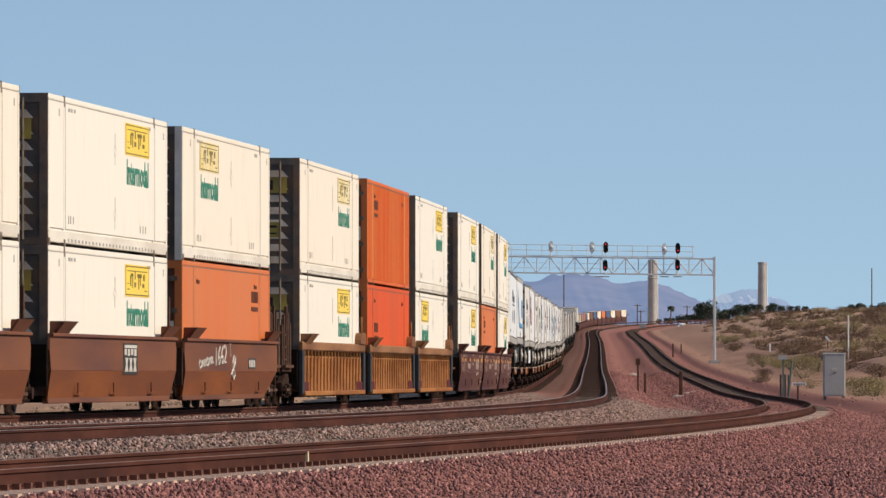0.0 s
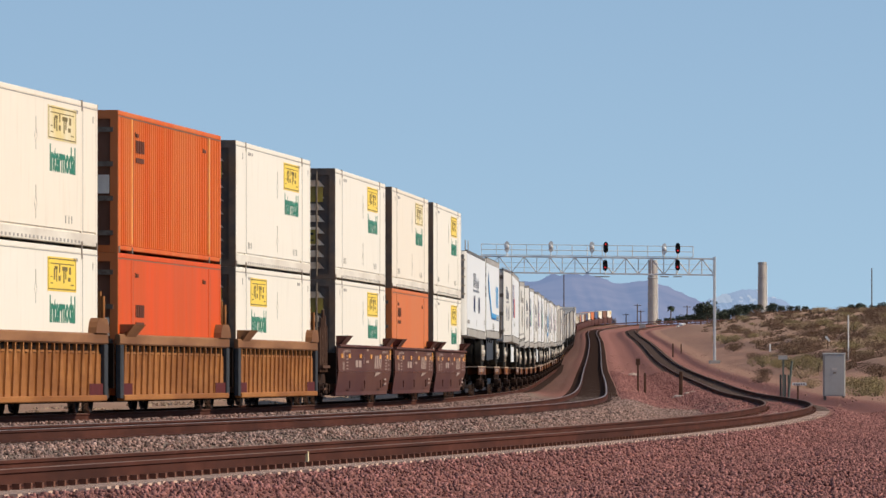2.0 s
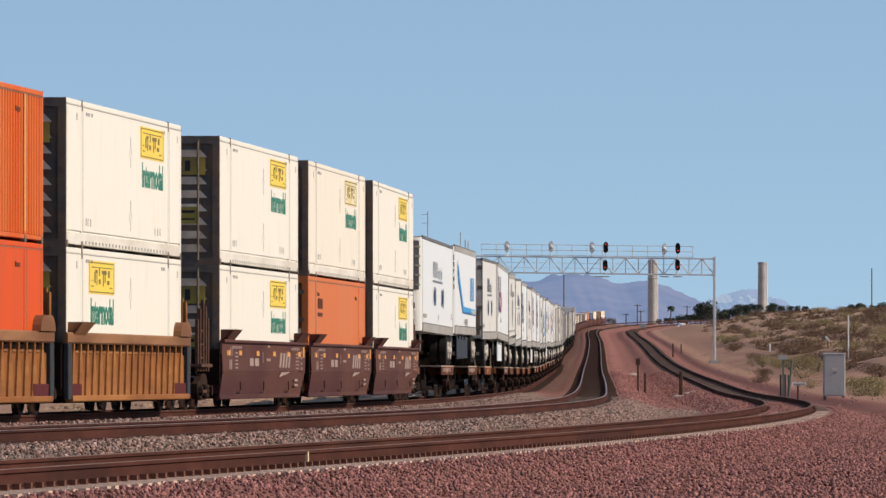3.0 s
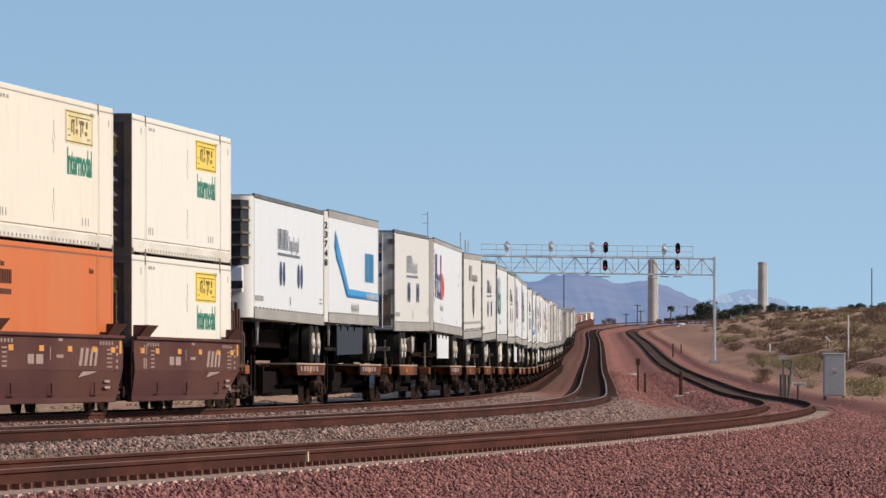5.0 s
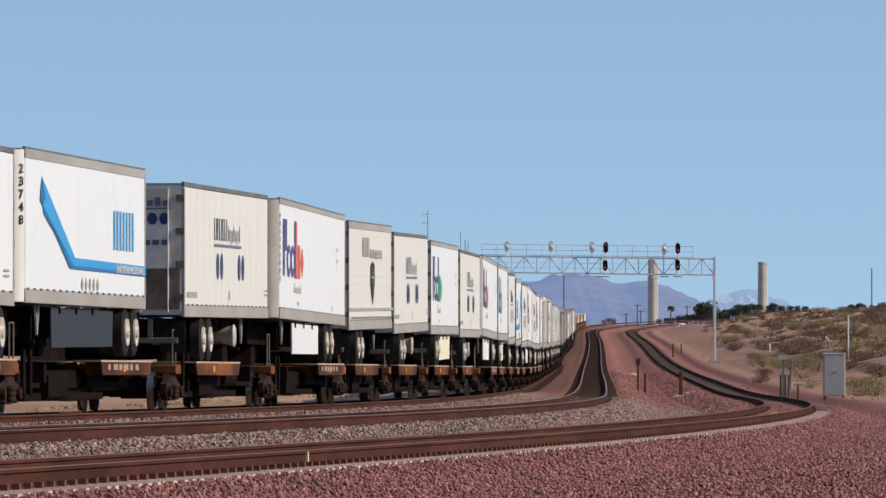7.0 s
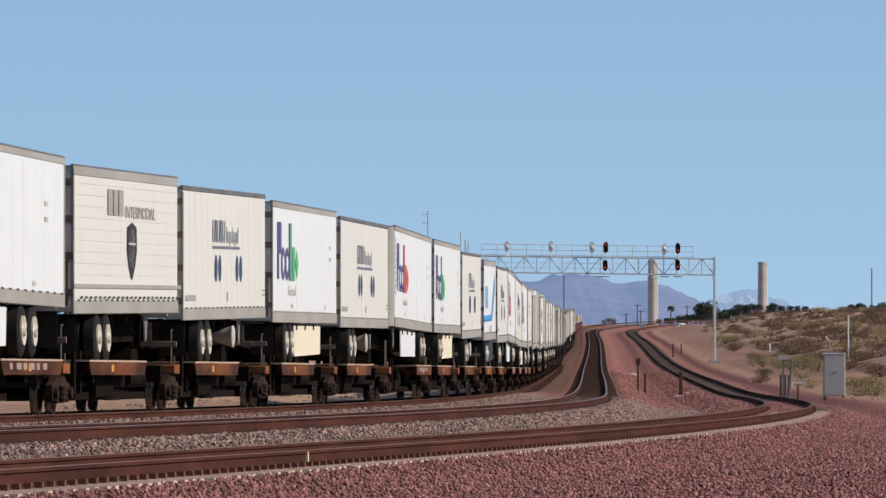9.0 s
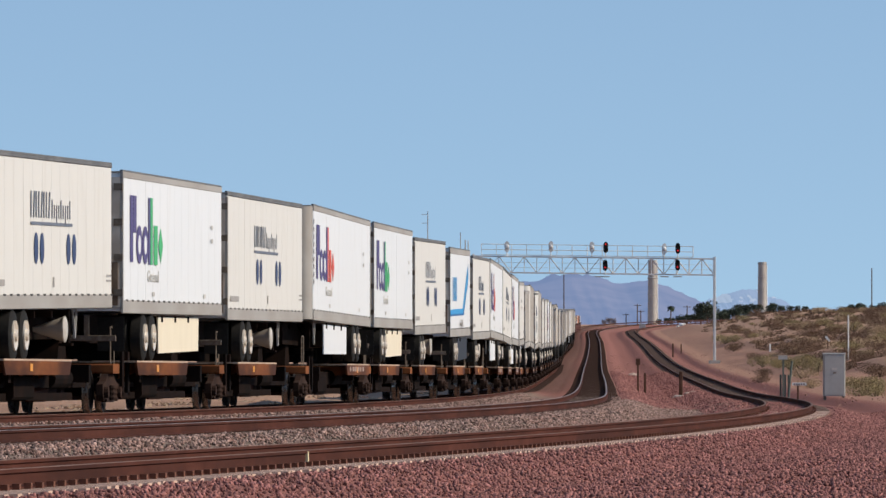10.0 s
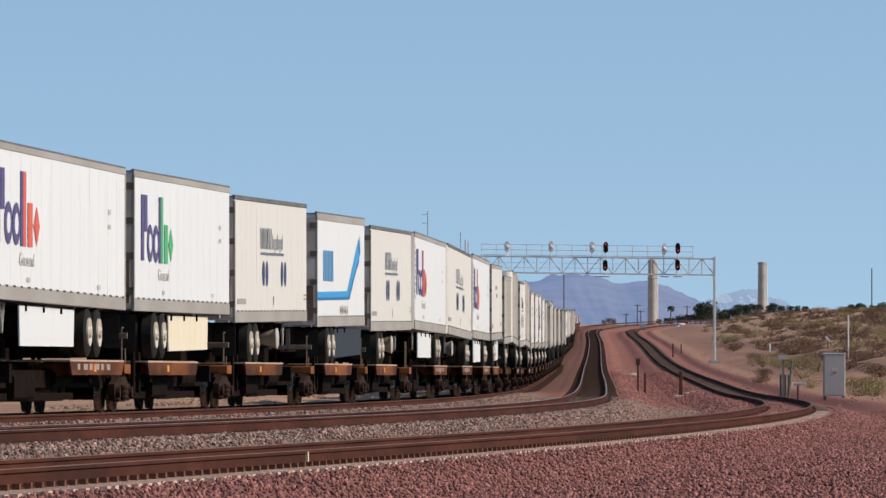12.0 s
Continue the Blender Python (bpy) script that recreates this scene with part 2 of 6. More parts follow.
M_GALV = surface("galvanised_steel", (0.66, 0.67, 0.66), (0.76, 0.77, 0.76), 6, 0.6, 0.05, stain=(0.46, 0.46, 0.46), stain_amount=0.4, spec=0.25)
M_CABINET = surface("grey_cabinet_metal", (0.36, 0.36, 0.35), (0.42, 0.42, 0.41), 4, 0.6, 0.1, stain=(0.34, 0.33, 0.31), stain_amount=0.4, spec=0.2)
M_SIGNAL = surface("black_signal_hood", (0.012, 0.012, 0.013), (0.02, 0.02, 0.02), 6, 0.55)
M_CONCRETE = surface("stack_concrete", (0.40, 0.37, 0.34), (0.50, 0.47, 0.43), 0.5, 0.85, stain=(0.34, 0.31, 0.29), stain_amount=0.5, stain_scale=0.2)
M_POLE = surface("weathered_pole_wood", (0.09, 0.065, 0.05), (0.15, 0.11, 0.085), 6, 0.85, stretch=(3, 3, 0.4))
M_POST = surface("rusty_steel_post", (0.070, 0.036, 0.024), (0.125, 0.068, 0.048), 6, 0.85, spec=0.1)
M_POSTGREEN = surface("weathered_green_post", (0.10, 0.125, 0.11), (0.15, 0.175, 0.155), 6, 0.7)
M_WPLASTIC = surface("white_marker", (0.74, 0.74, 0.72), (0.82, 0.82, 0.80), 6, 0.5)
# leaf green lightened, so distance haze is put into the colour
M_LEAF = surface("hazed_tree_leaf", (0.042, 0.054, 0.042), (0.072, 0.088, 0.064), 0.8, 0.8, island=0.3)
# grey-violet twig colour carries the haze of the distance
M_BARE = surface("bare_hazed_twigs", (0.24, 0.22, 0.25), (0.32, 0.29, 0.32), 1.0, 0.95, island=0.2, spec=0.05)
M_PALM = surface("palm_frond", (0.035, 0.05, 0.03), (0.06, 0.075, 0.045), 1.0, 0.75)
M_BARK = surface("bark", (0.10, 0.075, 0.055), (0.16, 0.12, 0.09), 5, 0.9)
M_SCRUBTAN = surface("dry_brush", (0.36, 0.26, 0.165), (0.48, 0.365, 0.24), 1.5, 0.95, island=0.12, spec=0.05)
M_SCRUBOLIVE = surface("olive_brush", (0.27, 0.215, 0.115), (0.37, 0.30, 0.165), 1.5, 0.95, island=0.12, spec=0.05)
M_SCRUBDARK = surface("brown_brush", (0.145, 0.090, 0.062), (0.225, 0.148, 0.104), 1.5, 0.95, island=0.12, spec=0.05)
M_GRASS = surface("dry_grass_blade", (0.36, 0.26, 0.18), (0.45, 0.335, 0.235), 1.5, 0.95, island=0.12, spec=0.05)
M_ROCK = surface("pale_rock", (0.36, 0.28, 0.23), (0.46, 0.37, 0.31), 2, 0.9)


def glow(name, colour, strength):
    m = bpy.data.materials.new(name)
    m.use_nodes = True
    b = m.node_tree.nodes["Principled BSDF"]
    b.inputs["Base Color"].default_value = (*[c * 0.3 for c in colour], 1)
    b.inputs["Emission Color"].default_value, b.inputs["Emission Strength"].default_value = (*colour, 1), strength
    return m


M_REDLAMP = glow("red_signal_lamp", (0.85, 0.03, 0.03), 0.75)


def ground_material():
    """Desert floor: tan dirt, reddish fill beside the tracks, grey ballast between them (weights are stored on the vertices)."""
    m = bpy.data.materials.new("desert_ground")
    m.use_nodes = True
    n, l = m.node_tree.nodes, m.node_tree.links
    b = n["Principled BSDF"]
    co = n.new("ShaderNodeTexCoord")
    def noisy(scale, detail=6):
        t = n.new("ShaderNodeTexNoise")
        t.inputs["Scale"].default_value, t.inputs["Detail"].default_value, t.inputs["Roughness"].default_value = scale, detail, 0.7
        l.new(co.outputs["Object"], t.inputs["Vector"])
        return t
    def ramp(src, a, c):
        r = n.new("ShaderNodeValToRGB")
        r.color_ramp.elements[0].position, r.color_ramp.elements[1].position = 0.33, 0.67
        r.color_ramp.elements[0].color, r.color_ramp.elements[1].color = (*a, 1), (*c, 1)
        l.new(src.outputs[0], r.inputs[0])
        return r
    def mixed(w, a, c):
        x = n.new("ShaderNodeMix")
        x.data_type = "RGBA"
        l.new(w, x.inputs[0]), l.new(a, x.inputs[6]), l.new(c, x.inputs[7])
        return x.outputs[2]
    fine, mid, wide = noisy(9.0), noisy(0.7), noisy(0.06)
    dirt = mixed(wide.outputs[0], ramp(fine, (0.39, 0.245, 0.165), (0.52, 0.355, 0.245)).outputs[0], ramp(mid, (0.39, 0.222, 0.152), (0.47, 0.292, 0.205)).outputs[0])
    pink = mixed(mid.outputs[0], ramp(fine, (0.175, 0.074, 0.061), (0.30, 0.136, 0.115)).outputs[0], ramp(noisy(22), (0.22, 0.10, 0.084), (0.355, 0.17, 0.145)).outputs[0])
    grey = ramp(noisy(18), (0.10, 0.075, 0.062), (0.28, 0.22, 0.185)).outputs[0]
    def weight(name):
        a = n.new("ShaderNodeAttribute")
        a.attribute_name = name
        k = n.new("ShaderNodeMath")
        k.operation = "MULTIPLY_ADD"
        l.new(mid.outputs[0], k.inputs[0])
        k.inputs[1].default_value = 0.7
        s = n.new("ShaderNodeMath")
        s.operation = "SUBTRACT"
        s.inputs[1].default_value = 0.35
        l.new(a.outputs["Fac"], s.inputs[0])
        l.new(s.outputs[0], k.inputs[2])
        q = n.new("ShaderNodeMapRange")
        q.inputs[1].default_value, q.inputs[2].default_value = 0.3, 0.7
        l.new(k.outputs[0], q.inputs[0])
        return q.outputs[0]
    colour = mixed(weight("red_fill"), dirt, pink)
    colour = mixed(weight("ballast"), colour, grey)
    colour = mixed(weight("dark_tone"), colour, ramp(noisy(16), (0.092, 0.050, 0.040), (0.18, 0.105, 0.085)).outputs[0])
    l.new(colour, b.inputs["Base Color"])
    b.inputs["Roughness"].default_value, b.inputs["Specular IOR Level"].default_value = 0.95, 0.05
    u = n.new("ShaderNodeBump")
    u.inputs["Strength"].default_value, u.inputs["Distance"].default_value = 0.8, 0.05
    l.new(noisy(14).outputs[0], u.inputs["Height"])
    l.new(u.outputs[0], b.inputs["Normal"])
    return m


M_GROUND = ground_material()


# ---- the line: one alignment in plan and profile, three parallel tracks ----
H_Y = np.array([40, 130, 200, 250, 300, 350, 420, 550, 800, 1200, 1600, 2000, 2600.0])
H_K = np.array([4.371e-4, -4.533e-4, -6.965e-4, -5.407e-4, -8.14e-5, -1.6e-6, -2.76e-5, 1.05e-5, -1.3e-6, -1.32e-5, 1.729e-4, 4.737e-4, 7.493e-4])
Z_Y = np.array([40, 150, 250, 330, 420, 520, 700, 900, 1200, 1600, 2000, 2600.0])
Z_G = np.array([-0.00213, -0.00017, 0.00024, 0.00021, 0.00508, 0.00523, 0.00713, 0.01139, 0.01037, 0.00337, 0.00264, 0.00235])
OFF_Y, OFF_D = np.array([40, 220, 290, 370, 600, 780, 860, 950, 1050, 1200, 1400, 1500, 1600, 1672, 2000.0]), np.array([-0.009, 0.016, 0.517, 0.779, 1.186, 0.62, 0.86, 0.98, 0.84, 0.54, 0.24, -0.15, -1.96, -3.07, -4.369])
SEP_1, SEP_3, LIFT_1, LIFT_3 = -5.00869, 7.37201, 0.0671, -0.0961
ALONG = np.concatenate([np.arange(40, 420, 1.0), np.arange(420, 2600, 4.0)])
_d = np.diff(ALONG, prepend=ALONG[0])
_k, _g = np.interp(ALONG, H_Y, H_K), np.interp(ALONG, Z_Y, Z_G)
HEAD = 0.11204 + np.cumsum((_k + np.roll(_k, 1)) / 2 * _d)
MID_X, MID_Z = -15.41904 + np.cumsum(HEAD * _d), np.cumsum(_g * _d)
MID_Z = MID_Z - np.interp(120, ALONG, MID_Z)
# the line runs on behind the camera in a straight
_back = np.arange(-320, 40, 8.0)
ALONG = np.concatenate([_back, ALONG])
MID_X = np.concatenate([MID_X[0] + HEAD[0] * (_back - 40), MID_X])
MID_Z = np.concatenate([np.full(len(_back), MID_Z[0]), MID_Z])
HEAD = np.concatenate([np.full(len(_back), HEAD[0]), HEAD])
RISE = np.interp(ALONG, [1250, 1600, 1800, 2000, 2600], [0, 1.2, 3.0, 4.8, 9.0])     # all three tracks climb over the far crest
DIP_1 = lambda y: np.interp(y, [850, 1050, 1200, 1480, 1600, 1720], [0, -0.35, -0.5, -0.6, -0.4, 0])     # the train's track lies in a shallow sag


def line(track, side=0.0):
    """x, y, z (rail top) along a track; side is metres to its right."""
    off = {1: SEP_1, 2: 0.0, 3: SEP_3}[track] + side
    lift = {1: LIFT_1, 2: 0.0, 3: LIFT_3}[track]
    if track == 1:
        off = off + np.interp(ALONG, OFF_Y, OFF_D)
    return MID_X + off * np.cos(HEAD), ALONG - off * np.sin(HEAD), MID_Z + lift + RISE + (DIP_1(ALONG) if track == 1 else 0)


T1X, T1Y, T1Z = line(1)
T1S = np.concatenate([[0], np.cumsum(np.hypot(np.diff(T1X), np.diff(T1Y)))])
T1S = T1S - T1S[np.searchsorted(ALONG, 40)] + 40


def on_line(s):
    return Vector((np.interp(s, T1S, T1X), np.interp(s, T1S, T1Y), np.interp(s, T1S, T1Z)))


def car_pose(s, base):
    """Pose of a car whose bogies stand base metres before and behind s: x runs along the train away from the viewer, -y is the sunny side."""
    a, b = on_line(s - base), on_line(s + base)
    x = (b - a).normalized()
    y = Vector((0, 0, 1)).cross(x).normalized()
    z = x.cross(y)
    m = Matrix((x, y, z)).transposed().to_4x4()
    m.translation = (a + b) / 2
    return m


# ---- mesh helpers ----
class Geo:
    """Collects plain solids into one mesh."""

    def __init__(self):
        self.v, self.f = [], []

    def add(self, vs, fs):
        k = len(self.v)
        self.v += [tuple(v) for v in vs]
        self.f += [tuple(i + k for i in f) for f in fs]
        return self

    def box(self, x0, x1, y0, y1, z0, z1, c=0.0):
        """A box with chamfered edges along its longest side when c is given."""
        if not c:
            vs = [(x, y, z) for x in (x0, x1) for y in (y0, y1) for z in (z0, z1)]
            return self.add(vs, [(0, 1, 3, 2), (4, 6, 7, 5), (0, 4, 5, 1), (2, 3, 7, 6), (0, 2, 6, 4), (1, 5, 7, 3)])
        pts = lambda a0, a1, b0, b1: [(a0 + c, b0), (a1 - c, b0), (a1, b0 + c), (a1, b1 - c), (a1 - c, b1), (a0 + c, b1), (a0, b1 - c), (a0, b0 + c)]
        size = (x1 - x0, y1 - y0, z1 - z0)
        if size[0] >= max(size[1:]):
            return self.prism([(x0, p[0], p[1]) for p in pts(y0, y1, z0, z1)], (x1 - x0, 0, 0))
        if size[1] >= size[2]:
            return self.prism([(p[0], y0, p[1]) for p in pts(x0, x1, z0, z1)], (0, y1 - y0, 0))
        return self.prism([(p[0], p[1], z0) for p in pts(x0, x1, y0, y1)], (0, 0, z1 - z0))

    def prism(self, ring, move):
        n = len(ring)
        vs = [tuple(p) for p in ring] + [tuple(a + b for a, b in zip(p, move)) for p in ring]
        fs = [tuple(range(n))[::-1], tuple(range(n, 2 * n))] + [(i, (i + 1) % n, n + (i + 1) % n, n + i) for i in range(n)]
        return self.add(vs, fs)

    def tube(self, a, b, r0, r1=None, n=10, caps=True):
        a, b = Vector(a), Vector(b)
        r1 = r0 if r1 is None else r1
        q = (b - a).to_track_quat("Z", "Y")
        ring = [q @ Vector((math.cos(i * 2 * math.pi / n), math.sin(i * 2 * math.pi / n), 0)) for i in range(n)]
        vs = [a + p * r0 for p in ring] + [b + p * r1 for p in ring]
        fs = [(i, (i + 1) % n, n + (i + 1) % n, n + i) for i in range(n)]
        if caps:
            fs += [tuple(range(n))[::-1], tuple(range(n, 2 * n))]
        return self.add(vs, fs)

    def lathe(self, centre, axis, profile, n=20):
        """Turns (distance along the axis, radius) pairs about an axis; closed at both ends."""
        q = Vector(axis).to_track_quat("Z", "Y")
        c = Vector(centre)
        vs = []
        for h, r in profile:
            vs += [c + q @ Vector((r * math.cos(i * 2 * math.pi / n), r * math.sin(i * 2 * math.pi / n), h)) for i in range(n)]
        fs = []
        for k in range(len(profile) - 1):
            fs += [(k * n + i, k * n + (i + 1) % n, (k + 1) * n + (i + 1) % n, (k + 1) * n + i) for i in range(n)]
        fs += [tuple(range(n))[::-1], tuple(range((len(profile) - 1) * n, len(profile) * n))]
        return self.add(vs, fs)

    def mesh(self, name, material, smooth=False):
        me = bpy.data.meshes.new(name)
        me.from_pydata(self.v, [], self.f)
        bm = bmesh.new()
        bm.from_mesh(me)
        bmesh.ops.recalc_face_normals(bm, faces=bm.faces)
        bm.to_mesh(me)
        bm.free()
        me.materials.append(material)
        if smooth:
            me.shade_smooth()
            me.set_sharp_from_angle(angle=radians(40))
        return me


def part(name, geo, material, parent, label="", at=None, smooth=False):
    """Links a Geo (or a mesh) as one mesh object under a thing or a part."""
    me = geo if isinstance(geo, bpy.types.Mesh) else geo.mesh(name, material, smooth)
    ob = new(name, me)
    ob.parent = parent
    if at is not None:
        ob.matrix_basis = at
    return tagged(ob, label)


def thing(name, label, category, group="", at=None, kind=""):
    ob = new(name)
    ob.empty_display_size = 0.3
    if at is not None:
        ob.matrix_basis = at
    return tagged(ob, label, category, group, kind)


def solid(name, geo, material, label, category, group="", at=None, smooth=False, kind=""):
    ob = new(name, geo.mesh(name, material, smooth))
    if at is not None:
        ob.matrix_basis = at
    return tagged(ob, label, category, group, kind)


def lettering(text, height, width, material, parent, x, z, y, label="", bold=0.0, turn=0.0):
    """Painted words on the sunny side, from x on, base line at z."""
    cu = bpy.data.curves.new("lettering", "FONT")
    cu.body, cu.size, cu.extrude, cu.offset = text, 1.0, 0.004, bold
    cu.resolution_u = 3
    ob = bpy.data.objects.new("lettering", cu)
    scene.collection.objects.link(ob)
    me = bpy.data.meshes.new_from_object(ob.evaluated_get(bpy.context.evaluated_depsgraph_get()))
    bpy.data.objects.remove(ob)
    co = np.empty(len(me.vertices) * 3, np.float32)
    me.vertices.foreach_get("co", co)
    co = co.reshape(-1, 3)
    co[:, 0] = (co[:, 0] - co[:, 0].min()) * width / np.ptp(co[:, 0])
    co[:, 1] = co[:, 1] * height / max(co[:, 1].max(), 0.1)
    me.vertices.foreach_set("co", co.ravel())
    me.materials.clear()
    me.materials.append(material)
    return part("lettering", me, material, parent, label, pose(x, y, z, 90, 0, turn))


def side_shape(pts, y, depth=0.004):
    """A flat shape on the sunny side from (x, z) points."""
    return Geo().prism([(x, y, z) for x, z in pts], (0, -depth, 0))


def oval(g, x, z, rx, rz, y, depth=0.004, n=16):
    return g.prism([(x + rx * math.cos(i * 2 * math.pi / n), y, z + rz * math.sin(i * 2 * math.pi / n)) for i in range(n)], (0, -depth, 0))


# ---- ground: one sheet from behind the camera to the horizon ----
def ease(a, b, x):
    t = np.clip((np.asarray(x, float) - a) / (b - a), 0, 1)
    return t * t * (3 - 2 * t)


def plan_at(y):
    """Middle track's x, its ground level, the train track's offset and level at depth y."""
    x = np.interp(y, ALONG, MID_X)
    last = ALONG[-1]
    x = np.where(np.asarray(y) > 2100, np.interp(2100, ALONG, MID_X) + (np.asarray(y) - 2100) * 0.06, x)
    z2 = np.interp(y, ALONG, MID_Z + RISE)
    z1 = z2 + LIFT_1 + DIP_1(y)
    return x, z2, SEP_1 + np.interp(y, OFF_Y, OFF_D), z1


def ground_height(x, y):
    """Ground level at a place (arrays or numbers)."""
    x, y = np.asarray(x, float), np.asarray(y, float)
    mx, z2, d1, z1 = plan_at(y)
    d = x - mx
    # shoulders of the three tracks; the train's track lies in its own cut far off
    low = ease(0, -3.0, d - d1 * 0.3)
    base = z2 * (1 - low) + z1 * low
    top = np.maximum.reduce([1 - ease(1.55, 3.2, np.abs(d - c)) for c in (d1, 0 * d, SEP_3 + 0 * d)])
    base = base + LIFT_3 * ease(2.5, 5.5, d) * (1 - ease(9.5, 12, d))
    z = base - 0.60 + 0.37 * top + 0.36 * ease(9.6, 11.2, d) * ease(200, 320, y)
    z = z + 0.26 * ease(-3.9, -2.6, d) * (1 - ease(-2.6, -1.4, d)) * (1 - ease(300, 420, y))
    # open desert right of the line climbs into low dunes
    right = np.maximum(d - 13.0, 0)
    z = z + np.minimum(0.165 * right, 7.0) * ease(230, 480, y)
    rough = ease(11.5, 20, d) + ease(-7, -14, d)
    bumps = 0.45 * np.sin(x * 0.31 + y * 0.045) * np.sin(y * 0.033 + x * 0.12 + 1.0) + 0.25 * np.sin(x * 0.83 + 2) * np.sin(y * 0.11 + x * 0.3)
    z = z + rough * bumps * ease(150, 500, y) + 0.03 * np.sin(x * 3.1 + y) * np.sin(y * 1.7 - x)* ease(2.2, 4.0, np.abs(d - SEP_3)) * ease(2.2, 4.0, np.abs(d)) * (1 - ease(110, 150, y))
    hummock = np.sin(x * 1.9 + np.sin(y * .21) * 1.5) * np.sin(y * .34 + np.sin(x * .8) * 1.3)
    z = z + .22 * np.maximum(hummock, -.3) * ease(17, 24, d) * ease(380, 520, y) * (1 - ease(900, 1000, y))
    # far plain never stands higher than its skyline
    ratio = np.where(y > 300, x / np.maximum(y, 1), 0.04)
    cap = 0.84 + (0.0069 + 0.0016 * ease(0.036, 0.046, ratio)) * np.maximum(y, 0) - 0.2
    far = ease(1500, 2300, y)
    z = np.where(y > 900, np.minimum(z, cap + 0.4 * bumps), z)
    return z * (1 - far) + cap * far


def build_ground():
    rows = np.concatenate([np.arange(-300, 30, 15), np.arange(30, 120, 1.0), np.arange(120, 320, 2.0), np.arange(320, 1000, 3.0), np.arange(1000, 2200, 20.0), np.arange(2200, 4701, 100.0)])
    cols = np.concatenate([-np.geomspace(9.5, 1500, 28)[::-1], np.arange(-9, 22, 0.25), np.arange(22, 60, 0.5), np.geomspace(60, 1800, 45)])
    yy, dd = np.meshgrid(rows, cols, indexing="ij")
    mx = plan_at(yy)[0]
    xx = mx + dd * np.where(np.abs(dd) > 100, 1 + np.maximum(yy, 0) / 4000, 1)
    zz = ground_height(xx, yy)
    n, m = xx.shape
    me = bpy.data.meshes.new("ground")
    i = np.arange(n * m).reshape(n, m)
    quads = np.stack([i[:-1, :-1], i[:-1, 1:], i[1:, 1:], i[1:, :-1]], -1).reshape(-1, 4)
    me.from_pydata(np.stack([xx, yy, zz], -1).reshape(-1, 3).tolist(), [], quads.tolist())
    d1 = plan_at(yy)[2]
    red = np.clip(ease(SEP_3 + 1.2, SEP_3 + 1.5, dd) * (1 - ease(SEP_3 + 2.5, SEP_3 + 6.5, dd) * ease(200, 320, yy)) + ease(0.9, 1.6, dd) * (1 - ease(SEP_3, SEP_3 + 1, dd)) * ease(200, 340, yy)
                  + 0.40 * ease(-7, -4, dd) * (1 - ease(-1, 1, dd)), 0, 1)
    red = red * (1 - 0.18 * ease(330, 650, yy))
    red = np.maximum(red, .47 * ease(SEP_3 - 2, SEP_3, dd) * (1 - ease(SEP_3 + 9, SEP_3 + 22, dd)))
    bal = np.clip(ease(d1 - 2.4, d1 - 1.4, dd) * (1 - ease(SEP_3 - 1.0, SEP_3 - .7, dd)) * (1 - 0.9 * ease(230, 420, yy)) , 0, 1)
    # darker between the rails, along the train's far track and left of it
    dark_tone = np.maximum.reduce([1 - ease(.72, 1.1, np.abs(dd - c)) for c in (0, SEP_3)]) * ease(150, 330, yy)
    dark_tone = np.maximum(dark_tone, .66 * ease(d1 - 3, d1 - 1.5, dd) * (1 - ease(d1 + 1.6, d1 + 4.6, dd)) * ease(280, 420, yy))
    dark_tone = np.maximum(dark_tone, .42 * (1 - ease(-9, -7, dd)) * (1 - ease(300, 420, yy)))
    red = np.maximum(red, .80 * ease(-8, -5, dd) * (1 - ease(0, 2, dd)) * ease(250, 350, yy))
    for name, w in (("red_fill", red), ("ballast", bal), ("dark_tone", dark_tone)):
        me.attributes.new(name, "FLOAT", "POINT").data.foreach_set("value", w.ravel().astype(np.float32))
    me.materials.append(M_GROUND)
    me.shade_smooth()
    tagged(new("ground", me), "dry reddish desert ground with gravel shoulders along the tracks", "ground", kind="structure")


build_ground()


# ---- tracks ----
RAIL_SHAPE = [(-0.076, -0.186), (0.076, -0.186), (0.076, -0.172), (0.012, -0.150), (0.010, -0.052), (0.037, -0.040), (0.037, -0.006), (0.030, 0.0), (-0.030, 0.0), (-0.037, -0.006), (-0.037, -0.040), (-0.010, -0.052), (-0.012, -0.150), (-0.076, -0.172)]


